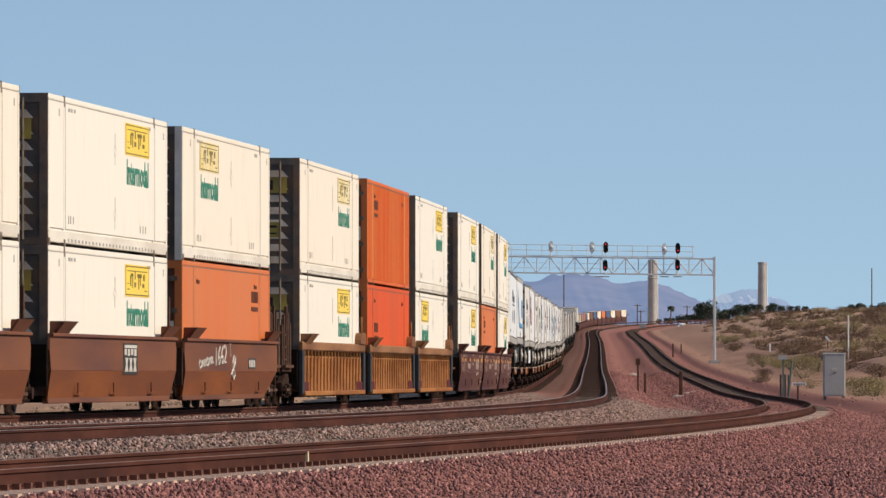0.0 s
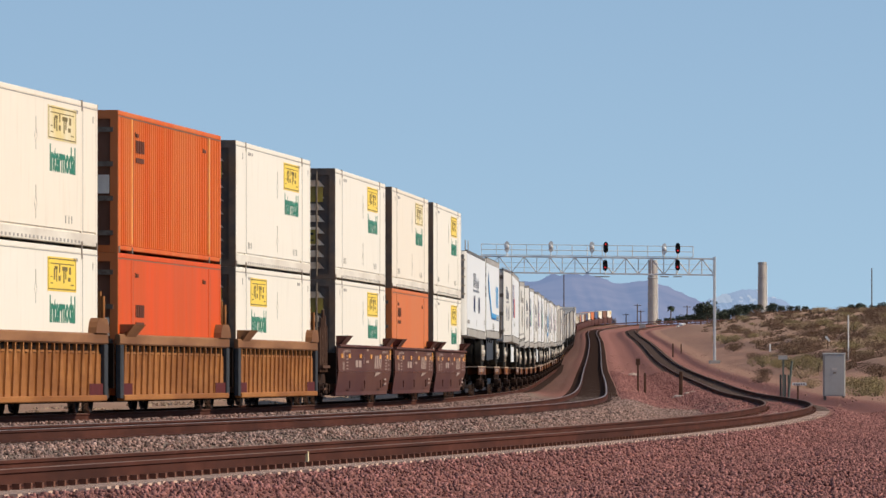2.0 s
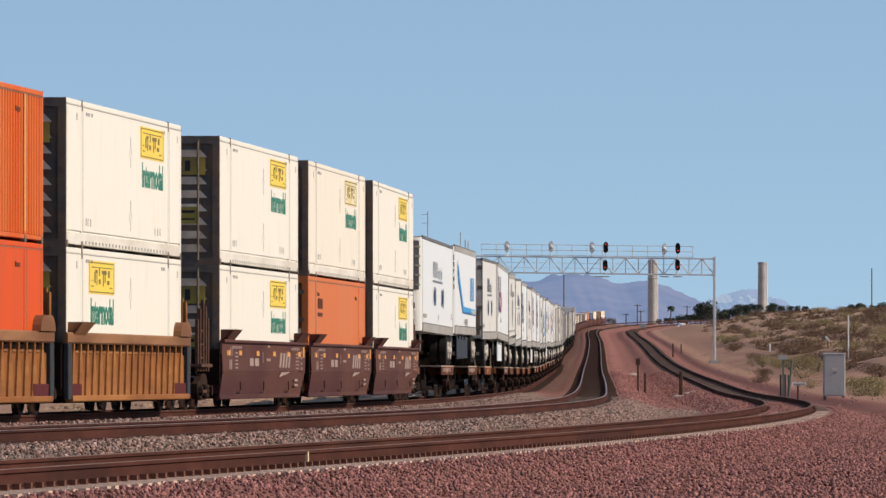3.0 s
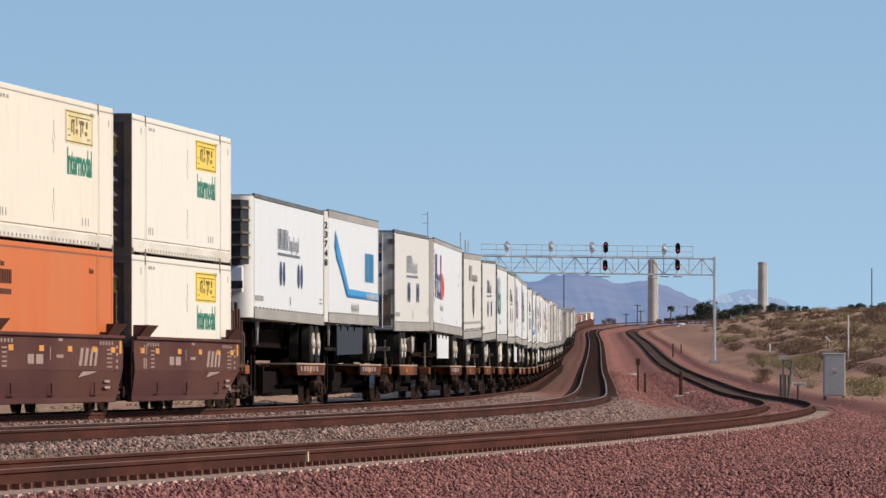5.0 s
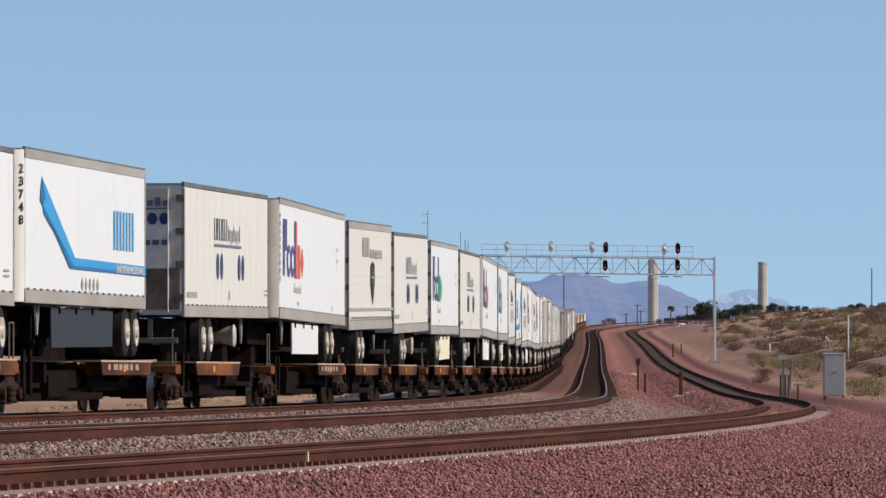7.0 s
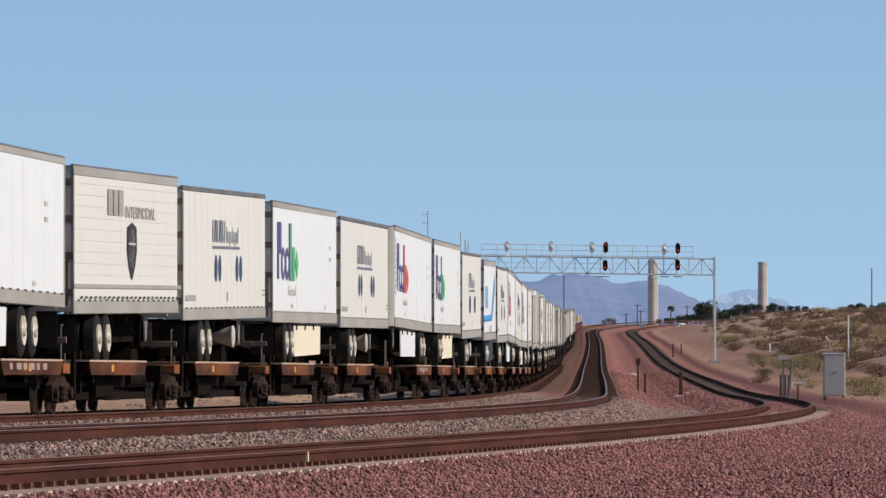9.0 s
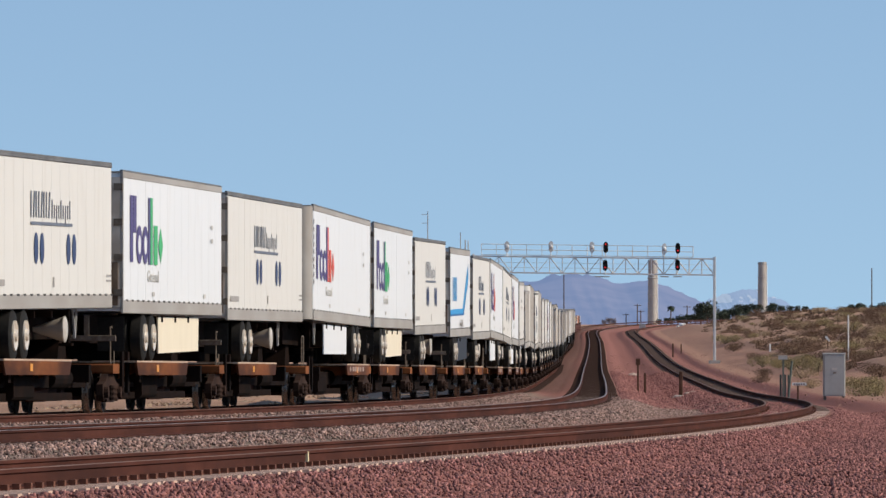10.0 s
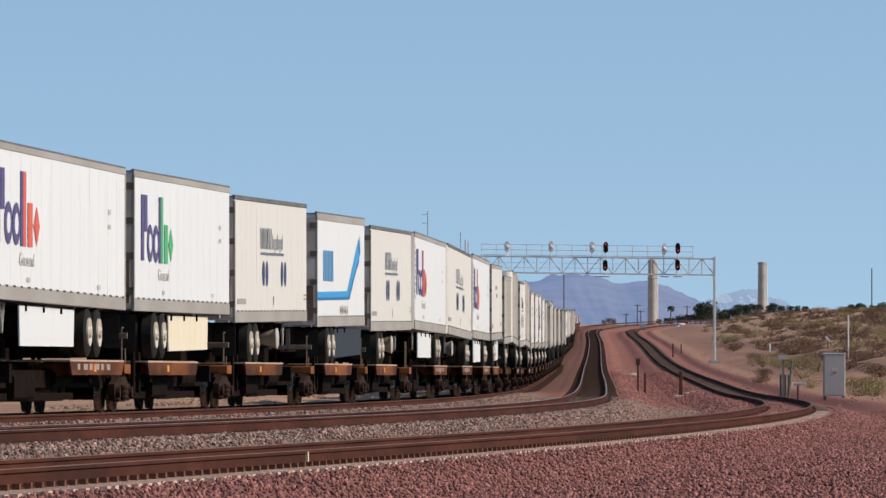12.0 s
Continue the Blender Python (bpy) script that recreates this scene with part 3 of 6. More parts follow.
def swept(track, side, shape, y0, y1, name, material, top=None):
    X, Y, Z = line(track, side)
    keep = (Y > y0) & (Y < y1)
    keep &= (np.arange(len(Y)) % 2 == 0) | (Y < 450)
    X, Y, Z, hd = X[keep], Y[keep], Z[keep], HEAD[keep]
    n, k = len(X), len(shape)
    s = np.array(shape)
    vs = np.stack([X[:, None] + s[:, 0] * np.cos(hd)[:, None], Y[:, None] - s[:, 0] * np.sin(hd)[:, None], Z[:, None] + s[:, 1] + 0 * X[:, None]], -1).reshape(-1, 3)
    i = np.arange(n * k).reshape(n, k)
    j = np.roll(i, -1, 1)
    quads = np.stack([i[:-1], j[:-1], j[1:], i[1:]], -1).reshape(-1, 4)
    me = bpy.data.meshes.new(name)
    me.from_pydata(vs.tolist(), [], quads.tolist() + [tuple(range(k))[::-1], tuple(range((n - 1) * k, n * k))])
    me.materials.append(material)
    if top:
        me.materials.append(top)
        idx = np.zeros(len(me.polygons), np.int32)
        c = np.arange(len(quads)) % k
        idx[:len(quads)][(c == 6) | (c == 7) | (c == 8)] = 1
        me.polygons.foreach_set("material_index", idx)
    bm = bmesh.new()
    bm.from_mesh(me)
    bmesh.ops.recalc_face_normals(bm, faces=bm.faces)
    bm.to_mesh(me)
    bm.free()
    return me


def tie_mesh(material):
    g = Geo()
    ring = [(-0.14, -0.22), (0.14, -0.22), (0.115, 0.0), (-0.115, 0.0)]
    g.prism([(-1.30, y, z) for y, z in ring], (2.60, 0, 0))
    return g.mesh("tie", material)


def build_track(track, label, tie_y0, tie_count, rest_to):
    t = thing("railway_track", label, "railway track", "parallel tracks", kind="structure")
    for side in (-0.7525, 0.7525):
        part("rail", swept(track, side, RAIL_SHAPE, -310, 2150, "rail", M_RAIL, M_SHINYTOP if track == 2 else M_RAILTOP), None, t)
    if track == 3:
        part("paint_mark", Geo().box(.012, .043, -.04, .04, -.15, -.02), M_YELLOWFADE, t, "small yellow paint mark on the rail", at=pose(-1.6507, 87.014, -.0647, 0, 0, -6.97))
    X, Y, Z = line(track)
    S = np.concatenate([[0], np.cumsum(np.hypot(np.diff(X), np.diff(Y)))])
    S = S - np.interp(0, Y, S)
    wood = M_TIE if track == 3 else M_TIEWOOD
    me = tie_mesh(wood)
    first = np.interp(tie_y0, Y, S)
    def tie_pose(k):
        s = first + 0.61 * k
        return pose(np.interp(s, S, X), np.interp(s, S, Y), np.interp(s, S, Z) - 0.192, 0, 0, -math.degrees(np.interp(s, S, HEAD)))
    for k in range(tie_count):
        part("tie", me, None, t, at=tie_pose(k) @ pose(random.uniform(-.03, .03), 0, 0))
    # fastenings of the near stretch and the sleepers farther off, each joined
    g, clips = Geo(), Geo()
    count = int((np.interp(rest_to, Y, S) - first) / 0.61)
    for k in range(count):
        m = tie_pose(k)
        if k >= tie_count and k % (1 if k < 700 else 2) == 0:
            g.add([m @ Vector(v) for v in ((-1.3, -.14, -.2), (1.3, -.14, -.2), (1.3, .14, -.2), (-1.3, .14, -.2), (-1.3, -.115, 0), (1.3, -.115, 0), (1.3, .115, 0), (-1.3, .115, 0))],
                  [(4, 5, 6, 7), (0, 1, 5, 4), (1, 2, 6, 5), (2, 3, 7, 6), (3, 0, 4, 7)])
        if k < 330 and track == 3:
            for side in (-0.7525, 0.7525):
                for e in (-0.105, 0.105):
                    c = Geo().box(side + e - 0.035, side + e + 0.035, -0.05, 0.05, 0.0, 0.055)
                    clips.add([m @ Vector(v) for v in c.v], c.f)
    if clips.v:
        tagged(part("rail_clip", clips, M_CLIP, t, "rusty steel rail clips"), kind="stuff")
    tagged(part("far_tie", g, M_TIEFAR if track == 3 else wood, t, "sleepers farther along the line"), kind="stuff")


build_track(1, "rusty steel rails on sleepers carrying the freight train", 95, 200, 700)
build_track(2, "empty railway track with worn steel rails in grey ballast", 70, 160, 1500)
build_track(3, "empty railway track with rusty rails on concrete sleepers", 48, 295, 1500)


# ---- the freight train ----
MOVERS = []          # (thing, train metre, half bogie base, place on its car)
KEPT = {}            # one built example of each kind of thing


def again(key, build):
    """Builds a thing once, then copies it."""
    if key not in KEPT:
        KEPT[key] = build()
        return KEPT[key]
    return copy_thing(KEPT[key], Matrix.Identity(4))


def bogie(parent, x, lite=False):
    g = Geo()
    for s in (-1, 1):
        y = s * 1.03
        ring = [(-1.12, .36), (-.98, .24), (-.66, .30), (-.42, .22), (.42, .22), (.66, .30), (.98, .24), (1.12, .36), (1.12, .58), (.72, .64), (.38, .80), (-.38, .80), (-.72, .64), (-1.12, .58)]
        g.prism([(a, y - .07, b) for a, b in ring], (0, .14, 0))
        for a in (-.17, 0, .17):
            g.lathe((a, y - s * .0 + s * .11, .26), (0, 0, 1), [(0, .05), (.05, .075), (.1, .055), (.15, .075), (.2, .055), (.25, .075), (.3, .05)], 8)
        for a in (-.89, .89):
            g.tube((a, y - s * .02, .42), (a, y + s * .16, .42), .12, n=10)
    g.box(-.2, .2, -1.0, 1.0, .45, .72, .04)
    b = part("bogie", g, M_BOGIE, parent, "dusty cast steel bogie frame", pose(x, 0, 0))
    for a in (-.89, .89):
        for s in ((-1,) if lite else (-1, 1)):
            w = part("wheel", again_mesh("wheel", lambda: wheel_mesh()), None, b, at=pose(a, s * .7525, .42, 0, 0, 0 if s < 0 else 180))
        if not lite:
            part("axle", again_mesh("axle", lambda: Geo().tube((0, -.7, 0), (0, .7, 0), .08, n=10).mesh("axle", M_UNDER, True)), None, b, at=pose(a, 0, .42))
    return b


def stuff(name, geo, material, parent, label=""):
    """Small joined marks, too small to pick apart."""
    return tagged(part(name, geo, material, parent, label), kind="stuff")


MESHES = {}


def again_mesh(key, build):
    if key not in MESHES:
        MESHES[key] = build()
    return MESHES[key]


def wheel_mesh():
    g = Geo().lathe((0, 0, 0), (0, -1, 0), [(-.06, .46), (-.035, .46), (-.03, .42), (.07, .415), (.072, .36), (.02, .33), (.015, .16), (.07, .13), (.075, .05)], 24)
    me = g.mesh("wheel", M_WHEEL, True)
    me.materials.append(M_TREAD)
    idx = [1 if (p.center.x ** 2 + p.center.z ** 2) ** .5 > .40 else 0 for p in me.polygons]
    me.polygons.foreach_set("material_index", idx)
    return me


def stanchions(parent, x, many=False, paint=None):
    """Upright grab rods, a looped handrail and rungs at the end of a car."""
    rods = [(-.30, 2.25), (.25, 2.45)] + ([(-.75, 2.0), (.70, 2.30), (1.15, 2.05)] if many else [])
    for dx, h in rods:
        part("grab_rod", Geo().box(x + dx - .045, x + dx + .045, -1.17, -1.09, .85, h, .015), paint or M_POST, parent, "rusty upright rod" if paint is None else "tan upright rod")
    g = Geo()
    for z in (1.15, 1.45, 1.75):
        g.tube((x - .30, -1.13, z), (x + .25, -1.13, z), .02, n=6)
    stuff("ladder_rung", g, paint or M_POST, parent)
    part("handrail", Geo().tube((x - .55, -.95, .8), (x - .55, -.95, 1.65), .022, n=6).tube((x - .55, -.95, 1.65), (x + .5, -.95, 1.65), .022, n=6).tube((x + .5, -.95, 1.65), (x + .5, -.95, .8), .022, n=6), M_CAST, parent)
    part("end_step", Geo().box(x - .35, x + .35, -1.22, -.85, .38, .44), M_POST, parent)


def car_end(t, x, out):
    """Coupler, draft sill, bogie and brake gear at the free end of a car; out is +1 or -1."""
    a, b = sorted((x, x + out * 2.6))
    part("draft_sill", Geo().box(a, b, -.32, .32, .55, .95, .03), M_POST, t)
    part("coupler", Geo().box(min(x + out * 2.6, x + out * 3.3), max(x + out * 2.6, x + out * 3.3), -.12, .12, .66, .92, .03), M_BOGIE, t)
    part("end_sheet", Geo().box(a + .3, b - .3, -1.25, 1.25, .95, 1.02), M_POST, t)
    part("brake_wheel", Geo().lathe((x + out * 1.5, -.55, 1.75), (1, 0, 0), [(0, .26), (.03, .28), (.06, .26), (.03, .22)], 18), M_CAST, t)
    stanchions(t, x + out * 1.4, True)


def container_guide(parent, x, s, material, end):
    """Flared guide at the top corner of a well."""
    y = s * 1.36
    d = .55 if end > 0 else -.55
    ring = [(x, y + s * .02, 1.48), (x + d * 2.6, y + s * .02, 1.48), (x + d * 2.9, y + s * .26, 1.80), (x - d * .1, y + s * .26, 1.80)]
    g = Geo().prism(ring, (0, -s * .05, .0))
    g.prism([(x, y - s * .10, 1.48), (x, y + s * .24, 1.80), (x, y - s * .05, 1.80)], (d * 1.3, 0, 0))
    part("container_guide", g, material, parent)


def well_smooth(main, lower, ends, label, plum=False, lite=False, last=False, head=False):
    """Smooth-sided double-stack well unit with its bogie at the far end."""
    t = thing("well_car", label, "well car", "articulated well cars")
    top, kink, bot = 1.50, .86, .27
    for s in (-1, 1):
        y = s * 1.42
        upper = [(-8.55, top), (8.55, top), (8.70, 1.30), (8.62, kink), (-8.45, kink), (-8.62, 1.25)]
        part("side_panel", Geo().prism([(x, y, z) for x, z in upper], (0, -s * .05, 0)), main, t)
        low = Geo().prism([(-8.45, y, kink - .004), (8.62, y, kink - .004), (6.9 if last else 8.3, y - s * .10, bot), (-8.3, y - s * .10, bot)], (0, -s * .05, 0))
        part("lower_panel", low, lower, t)
        part("top_sill", Geo().box(-8.55, 8.55, y - .06, y + .06, top, top + .07, .015), main, t)
        part("bottom_sill", Geo().box(-8.25, 6.85 if last else 8.25, y - s * .15 - .06, y - s * .15 + .06, bot - .05, bot + .08, .015), main, t)
        for e in (-1, 1):
            container_guide(t, -e * 7.9 if e > 0 else 7.9, s, main, e)
        if s < 0:
            for x in (() if lite else (-5.2, -.5, 4.8)):
                part("bracket", Geo().box(x, x + .05, y - .045 + .02, y + .0, .42, .62).box(x, x + .8, y - .03 + .02, y, .40, .43), lower, t)
    part("end_bulkhead", Geo().box(-8.75, -8.6, -1.38, 1.38, .55, 1.35), ends, t)
    part("end_bulkhead", Geo().box(8.6, 8.75, -1.38, 1.38, .55, 1.35), ends, t)
    part("floor_beam", Geo().box(-7.9, 7.4, -1.2, 1.2, .24, .33), ends, t)
    if lite:
        bogie(t, 9.4, True)
        return t
    part("end_platform", Geo().box(8.75, 9.9, -.45, .45, .55, .95), ends, t)
    part("end_platform", Geo().box(-9.4, -8.75, -.45, .45, .55, .95), ends, t)
    stanchions(t, 9.2)
    bogie(t, 9.4)
    if last:
        car_end(t, 8.7, 1)
    if head:
        bogie(t, -9.4)
        car_end(t, -8.7, -1)
    if plum:
        for x in (-7.7, -5.4, -1.9, 1.5, 4.6, 7.0):
            part("reflector", Geo().box(x, x + .55, -1.432, -1.42, 1.22, 1.33), M_REFLECT, t)
        g = Geo()
        for q in range(5):           # rows of small stencils towards both ends
            for x in (-6.6 + .38 * q, 5.6 + .38 * q):
                g.box(x, x + .18, -1.426, -1.42, 1.37, 1.44)
            g.box(-6.1, -5.55, -1.426, -1.42, .92 + .085 * q, .95 + .085 * q)
            g.box(6.5, 7.2, -1.426, -1.42, .92 + .085 * q, .95 + .085 * q)
        g.box(-7.2, -7.05, -1.426, -1.42, .9, 1.12).box(-6.9, -6.75, -1.426, -1.42, .9, 1.12)
        stuff("stencil_mark", g, M_WFADE, t, "rows of small faded stencil bars")
        part("reflector", Geo().box(8.1, 8.4, -1.432, -1.42, 1.2, 1.46), M_REFLECT, t)
        g = Geo()
        for x, w in ((2.9, .36), (3.55, .36), (4.2, .30), (4.8, .30)):      # plain slanted blocks for the painted mark
            g.prism([(x, -1.42, .95), (x + w, -1.42, .95), (x + w + .28, -1.42, 1.30), (x + .28, -1.42, 1.30)], (0, -.006, 0))
        stuff("painted_mark", g, M_WFADE, t, "faded white painted mark")
        part("painted_mark", side_shape([(2.8, .72), (4.6, .80), (5.2, .84), (3.4, .84)], -1.424), M_WFADE, t, "faded white wedge")
        g = Geo()
        for x, z, w, h in ((-3.2, .98, .7, .18), (-2.2, .98, .8, .18), (-7.1, 1.2, .1, .2), (-6.8, 1.2, .1, .2), (6.2, .5, .7, .05), (6.2, .62, .7, .05), (7.7, .9, .25, .06), (7.7, 1.02, .25, .06), (7.7, 1.16, .25, .06), (7.7, 1.3, .25, .06), (.4, 1.42, .5, .05), (-.6, 1.06, .08, .25), (.2, 1.1, .8, .06)):
            g.box(x, x + w, -1.426, -1.42, z, z + h)
        stuff("stencil_mark", g, M_WFADE, t, "small white stencil bars")
    elif main is M_WELLBROWN and ends is M_BOGIE:
        part("data_panel", Geo().box(2.9, 4.3, -1.427, -1.42, .92, 1.16), M_BLACK, t, "small black stencil panel")
        g = Geo()
        for k in range(4):
            g.box(3.0 + .3 * k, 3.2 + .3 * k, -1.432, -1.427, .96, 1.12)
        stuff("stencil_mark", g, M_WPRINT, t, "white stencil bars on the black panel")
        rng = random.Random(8)
        g = Geo()
        def stroke(x, z, w, h, pts):
            for (a, b), (c, d) in zip(pts[:-1], pts[1:]):
                g.tube((x + a * w, -1.424, z + b * h), (x + c * w, -1.424, z + d * h), .02, n=5)
        loop = [(.9, 1), (.3, .7), (.05, .3), (.2, .03), (.7, .03), (.9, .25), (.7, .45), (.1, .3)]
        for k, x in enumerate((-6.2, -5.75, -5.3, -4.9, -4.5, -4.1)):          # a running hand
            stroke(x, .90 + .02 * k, .38, .20, [(0, .1), (.2, .9), (.4, .1), (.65, .9), (.85, .15), (1.1, .3)] if k % 3 else [(.8, .8), (.3, 1), (0, .5), (.3, 0), (1, .3)])
        for k, form in enumerate(([(.5, 0), (.6, 1)], loop, loop, [(.05, .8), (.4, 1), (.85, .8), (.75, .5), (.05, .02), (1, .05)])):
            stroke(-3.4 + .55 * k, .98 + .02 * k, .42, .40, form)
        stroke(-.7, .92, .5, .62, [(0, 1), (.3, .45)])
        stroke(-.5, .72, 1.0, .50, [(.1, .1), (.6, .5), (.9, .9), (.6, 1), (.3, .6), (.8, .1), (.5, -.1), (.3, .2), (.9, .7)])
        stuff("painted_scribble", g, M_WPRINT, t, "white chalk scribble")
    else:
        part("data_panel", Geo().box(.9, 2.9, -1.427, -1.42, .78, 1.42), M_BLACK, t, "black stencil panel")
        g = Geo()
        for k in range(4):
            g.box(1.06 + .45 * k, 1.36 + .45 * k, -1.432, -1.427, 1.18 - .02 * (k % 2), 1.30)
        for k in range(3):
            x = 1.12 + .58 * k
            g.prism([(x, -1.427, .84), (x + .16, -1.427, .84), (x + .44, -1.427, 1.12), (x + .28, -1.427, 1.12)], (0, -.005, 0)).prism([(x + .28, -1.428, .84), (x + .44, -1.428, .84), (x + .16, -1.428, 1.12), (x, -1.428, 1.12)], (0, -.005, 0))
        g.box(1.05, 2.8, -1.432, -1.427, 1.32, 1.38)
        stuff("stencil_mark", g, M_WPRINT, t, "white stencil bars on the black panel")
    return t


def well_ribbed(label, first=False):
    """Ribbed well unit with a heavy top sill."""
    t = thing("well_car", label, "well car", "articulated well cars")
    for s in (-1, 1):
        y = s * 1.38
        part("side_panel", Geo().box(-8.3, 8.3, y - .02 - s * .05, y + .02 - s * .05, .34, 1.19), M_TANPANEL, t)
        # black strip added in place of the shade under the sill
        part("slot_plate", Geo().box(-8.3, 8.3, min(y - s * .052, y - s * .072), max(y - s * .052, y - s * .072), 1.16, 1.42), M_UNDER, t, "added black strip standing in for shade in the slot")
        part("top_sill", Geo().box(-8.7, 8.7, y - .07 - s * .02, y + .07 + s * .02, 1.38, 1.60, .03), M_TANSILL, t)
        part("bottom_sill", Geo().box(-8.3, 8.3, y - .09, y + .07, .25, .37, .02), M_WELLTAN, t)
        for k in range(18):           # tapered stiffeners, broad at the foot
            x = -7.6 + k * .894
            g = Geo().prism([(x - .31, y - s * .035, .36), (x + .31, y - s * .035, .36), (x + .11, y - s * .035, 1.24), (x - .11, y - s * .035, 1.24)], (0, s * .045, 0))
            g.box(x - .06, x + .06, min(y - s * .05, y + s * .01), max(y - s * .05, y + s * .01), 1.24, 1.38)
            part("side_rib", g, M_WELLTAN, t)
        for k in range(17 if s < 0 else 0):
            x = -7.15 + k * .894
            part("sill_bracket", Geo().box(x - .30, x + .12, min(y - s * .035, y + s * .01), max(y - s * .035, y + s * .01), 1.20, 1.245), M_WELLTAN, t)
        for x in (-7.55, 7.35):
            part("maroon_patch", Geo().box(x - .85, x + .85, min(y + s * .008, y + s * .02), max(y + s * .008, y + s * .02), .36, .60), M_MAROON, t, "maroon primer patch")
        container_guide(t, -7.9, s, M_TANSILL, 1)
        part("container_guide", Geo().prism([(7.75 + .85 * math.cos(q * math.pi / 10), y - .09, 1.60 + .30 * min(1, 1.25 * math.sin(q * math.pi / 10))) for q in range(11)], (0, .18, 0)), M_TANSILL, t)
        for e in (-1, 1):
            part("corner_post", Geo().box(e * 8.42 - .20, e * 8.42 + .20, y - .06, y + .06, .30, 1.38, .02), M_SLATEPOST, t)
    part("end_bulkhead", Geo().box(-8.75, -8.6, -1.30, 1.30, .5, 1.4), M_UNDER, t)
    part("end_bulkhead", Geo().box(8.6, 8.75, -1.30, 1.30, .5, 1.4), M_UNDER, t)
    part("floor_beam", Geo().box(-8.1, 8.1, -1.2, 1.2, .22, .32), M_UNDER, t)
    part("end_platform", Geo().box(8.75, 9.9, -.45, .45, .55, .95), M_UNDER, t)
    part("end_platform", Geo().box(-9.4, -8.75, -.45, .45, .55, .95), M_UNDER, t)
    stanchions(t, 9.2, paint=M_WELLTAN)
    part("grab_rod", Geo().box(8.80, 8.92, -1.33, -1.25, .6, 2.35, .02), M_WELLTAN, t, "tan upright rod")
    part("brake_cylinder", Geo().tube((8.85, -1.0, .95), (9.7, -1.0, .95), .17, n=12), M_BOGIE, t)
    bogie(t, 9.4)
    if first:
        bogie(t, -9.4)
        car_end(t, -8.7, -1)
    return t


def door_end(t, x, face, ribbed=True, pale_posts=False):
    """End of a container that looks towards the viewer: dark posts, horizontal ribs, lock rods and a yellow placard."""
    e = -1 if face < 0 else 1
    def b(g, d0, d1, y0, y1, z0, z1):
        a, c = sorted((x + e * d0, x + e * d1))
        return g.box(a, c, y0, y1, z0, z1)
    # orange boxes: brown stands in for the end's shade; pale boxes: warm bounce tint
    part("end_panel", b(Geo(), -.05, .0, -1.2, 1.2, .15, 2.72), M_ENDDARK if ribbed else M_BROWNBOX, t, "end panel with shade and bounce light put into its colour")
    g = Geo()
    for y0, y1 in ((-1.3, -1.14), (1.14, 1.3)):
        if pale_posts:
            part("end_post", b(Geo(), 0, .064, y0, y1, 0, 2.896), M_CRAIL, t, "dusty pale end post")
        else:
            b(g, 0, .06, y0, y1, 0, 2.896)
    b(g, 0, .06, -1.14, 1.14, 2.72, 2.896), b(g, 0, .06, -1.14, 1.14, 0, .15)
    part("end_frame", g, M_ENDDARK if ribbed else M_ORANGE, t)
    if ribbed:
        for k in range(8):
            z = .28 + k * .305
            g = Geo()
            for y0, y1 in ((-1.02, -.08), (.08, 1.02)):
                ring = [(x, y0 + .0, z), (x, y1, z), (x, y1 - .16, z + .17), (x, y0 + .16, z + .17)]
                g.prism(ring, (e * .045, 0, 0))
            part("end_rib", g, M_ENDRIB, t)
        part("placard", b(Geo(), .05, .062, -.98, .98, 2.02, 2.42), M_PLACARD, t, "yellow end placard")
        part("placard", b(Geo(), .05, .062, -.80, -.20, .92, 1.30), M_PLACARD, t, "small yellow end placard")
        g = Geo()
        for q in range(7):
            b(g, .062, .067, .80 - q * .24, .92 - q * .24, 2.10, 2.34)
        b(g, .062, .067, -.74, -.26, 1.0, 1.04), b(g, .062, .067, -.74, -.26, 1.16, 1.22)
        stuff("placard_print", g, M_BLACK, t, "dark blocks on the placard")
    for y in (-.82, -.25, .25, .82):
        part("lock_rod", Geo().tube((x + e * .085, y, .1), (x + e * .085, y, 2.8), .028, n=6), M_CAST, t)
    if not ribbed:
        for z in (.35, 1.05, 1.75, 2.45):
            part("hinge_bar", b(Geo(), .0, .075, -1.2, 1.2, z, z + .10), M_CAST, t)
        part("paper_label", b(Geo(), .05, .07, -1.12, -.86, 1.20, 1.58), M_CRAIL, t, "pale paper label on the door")


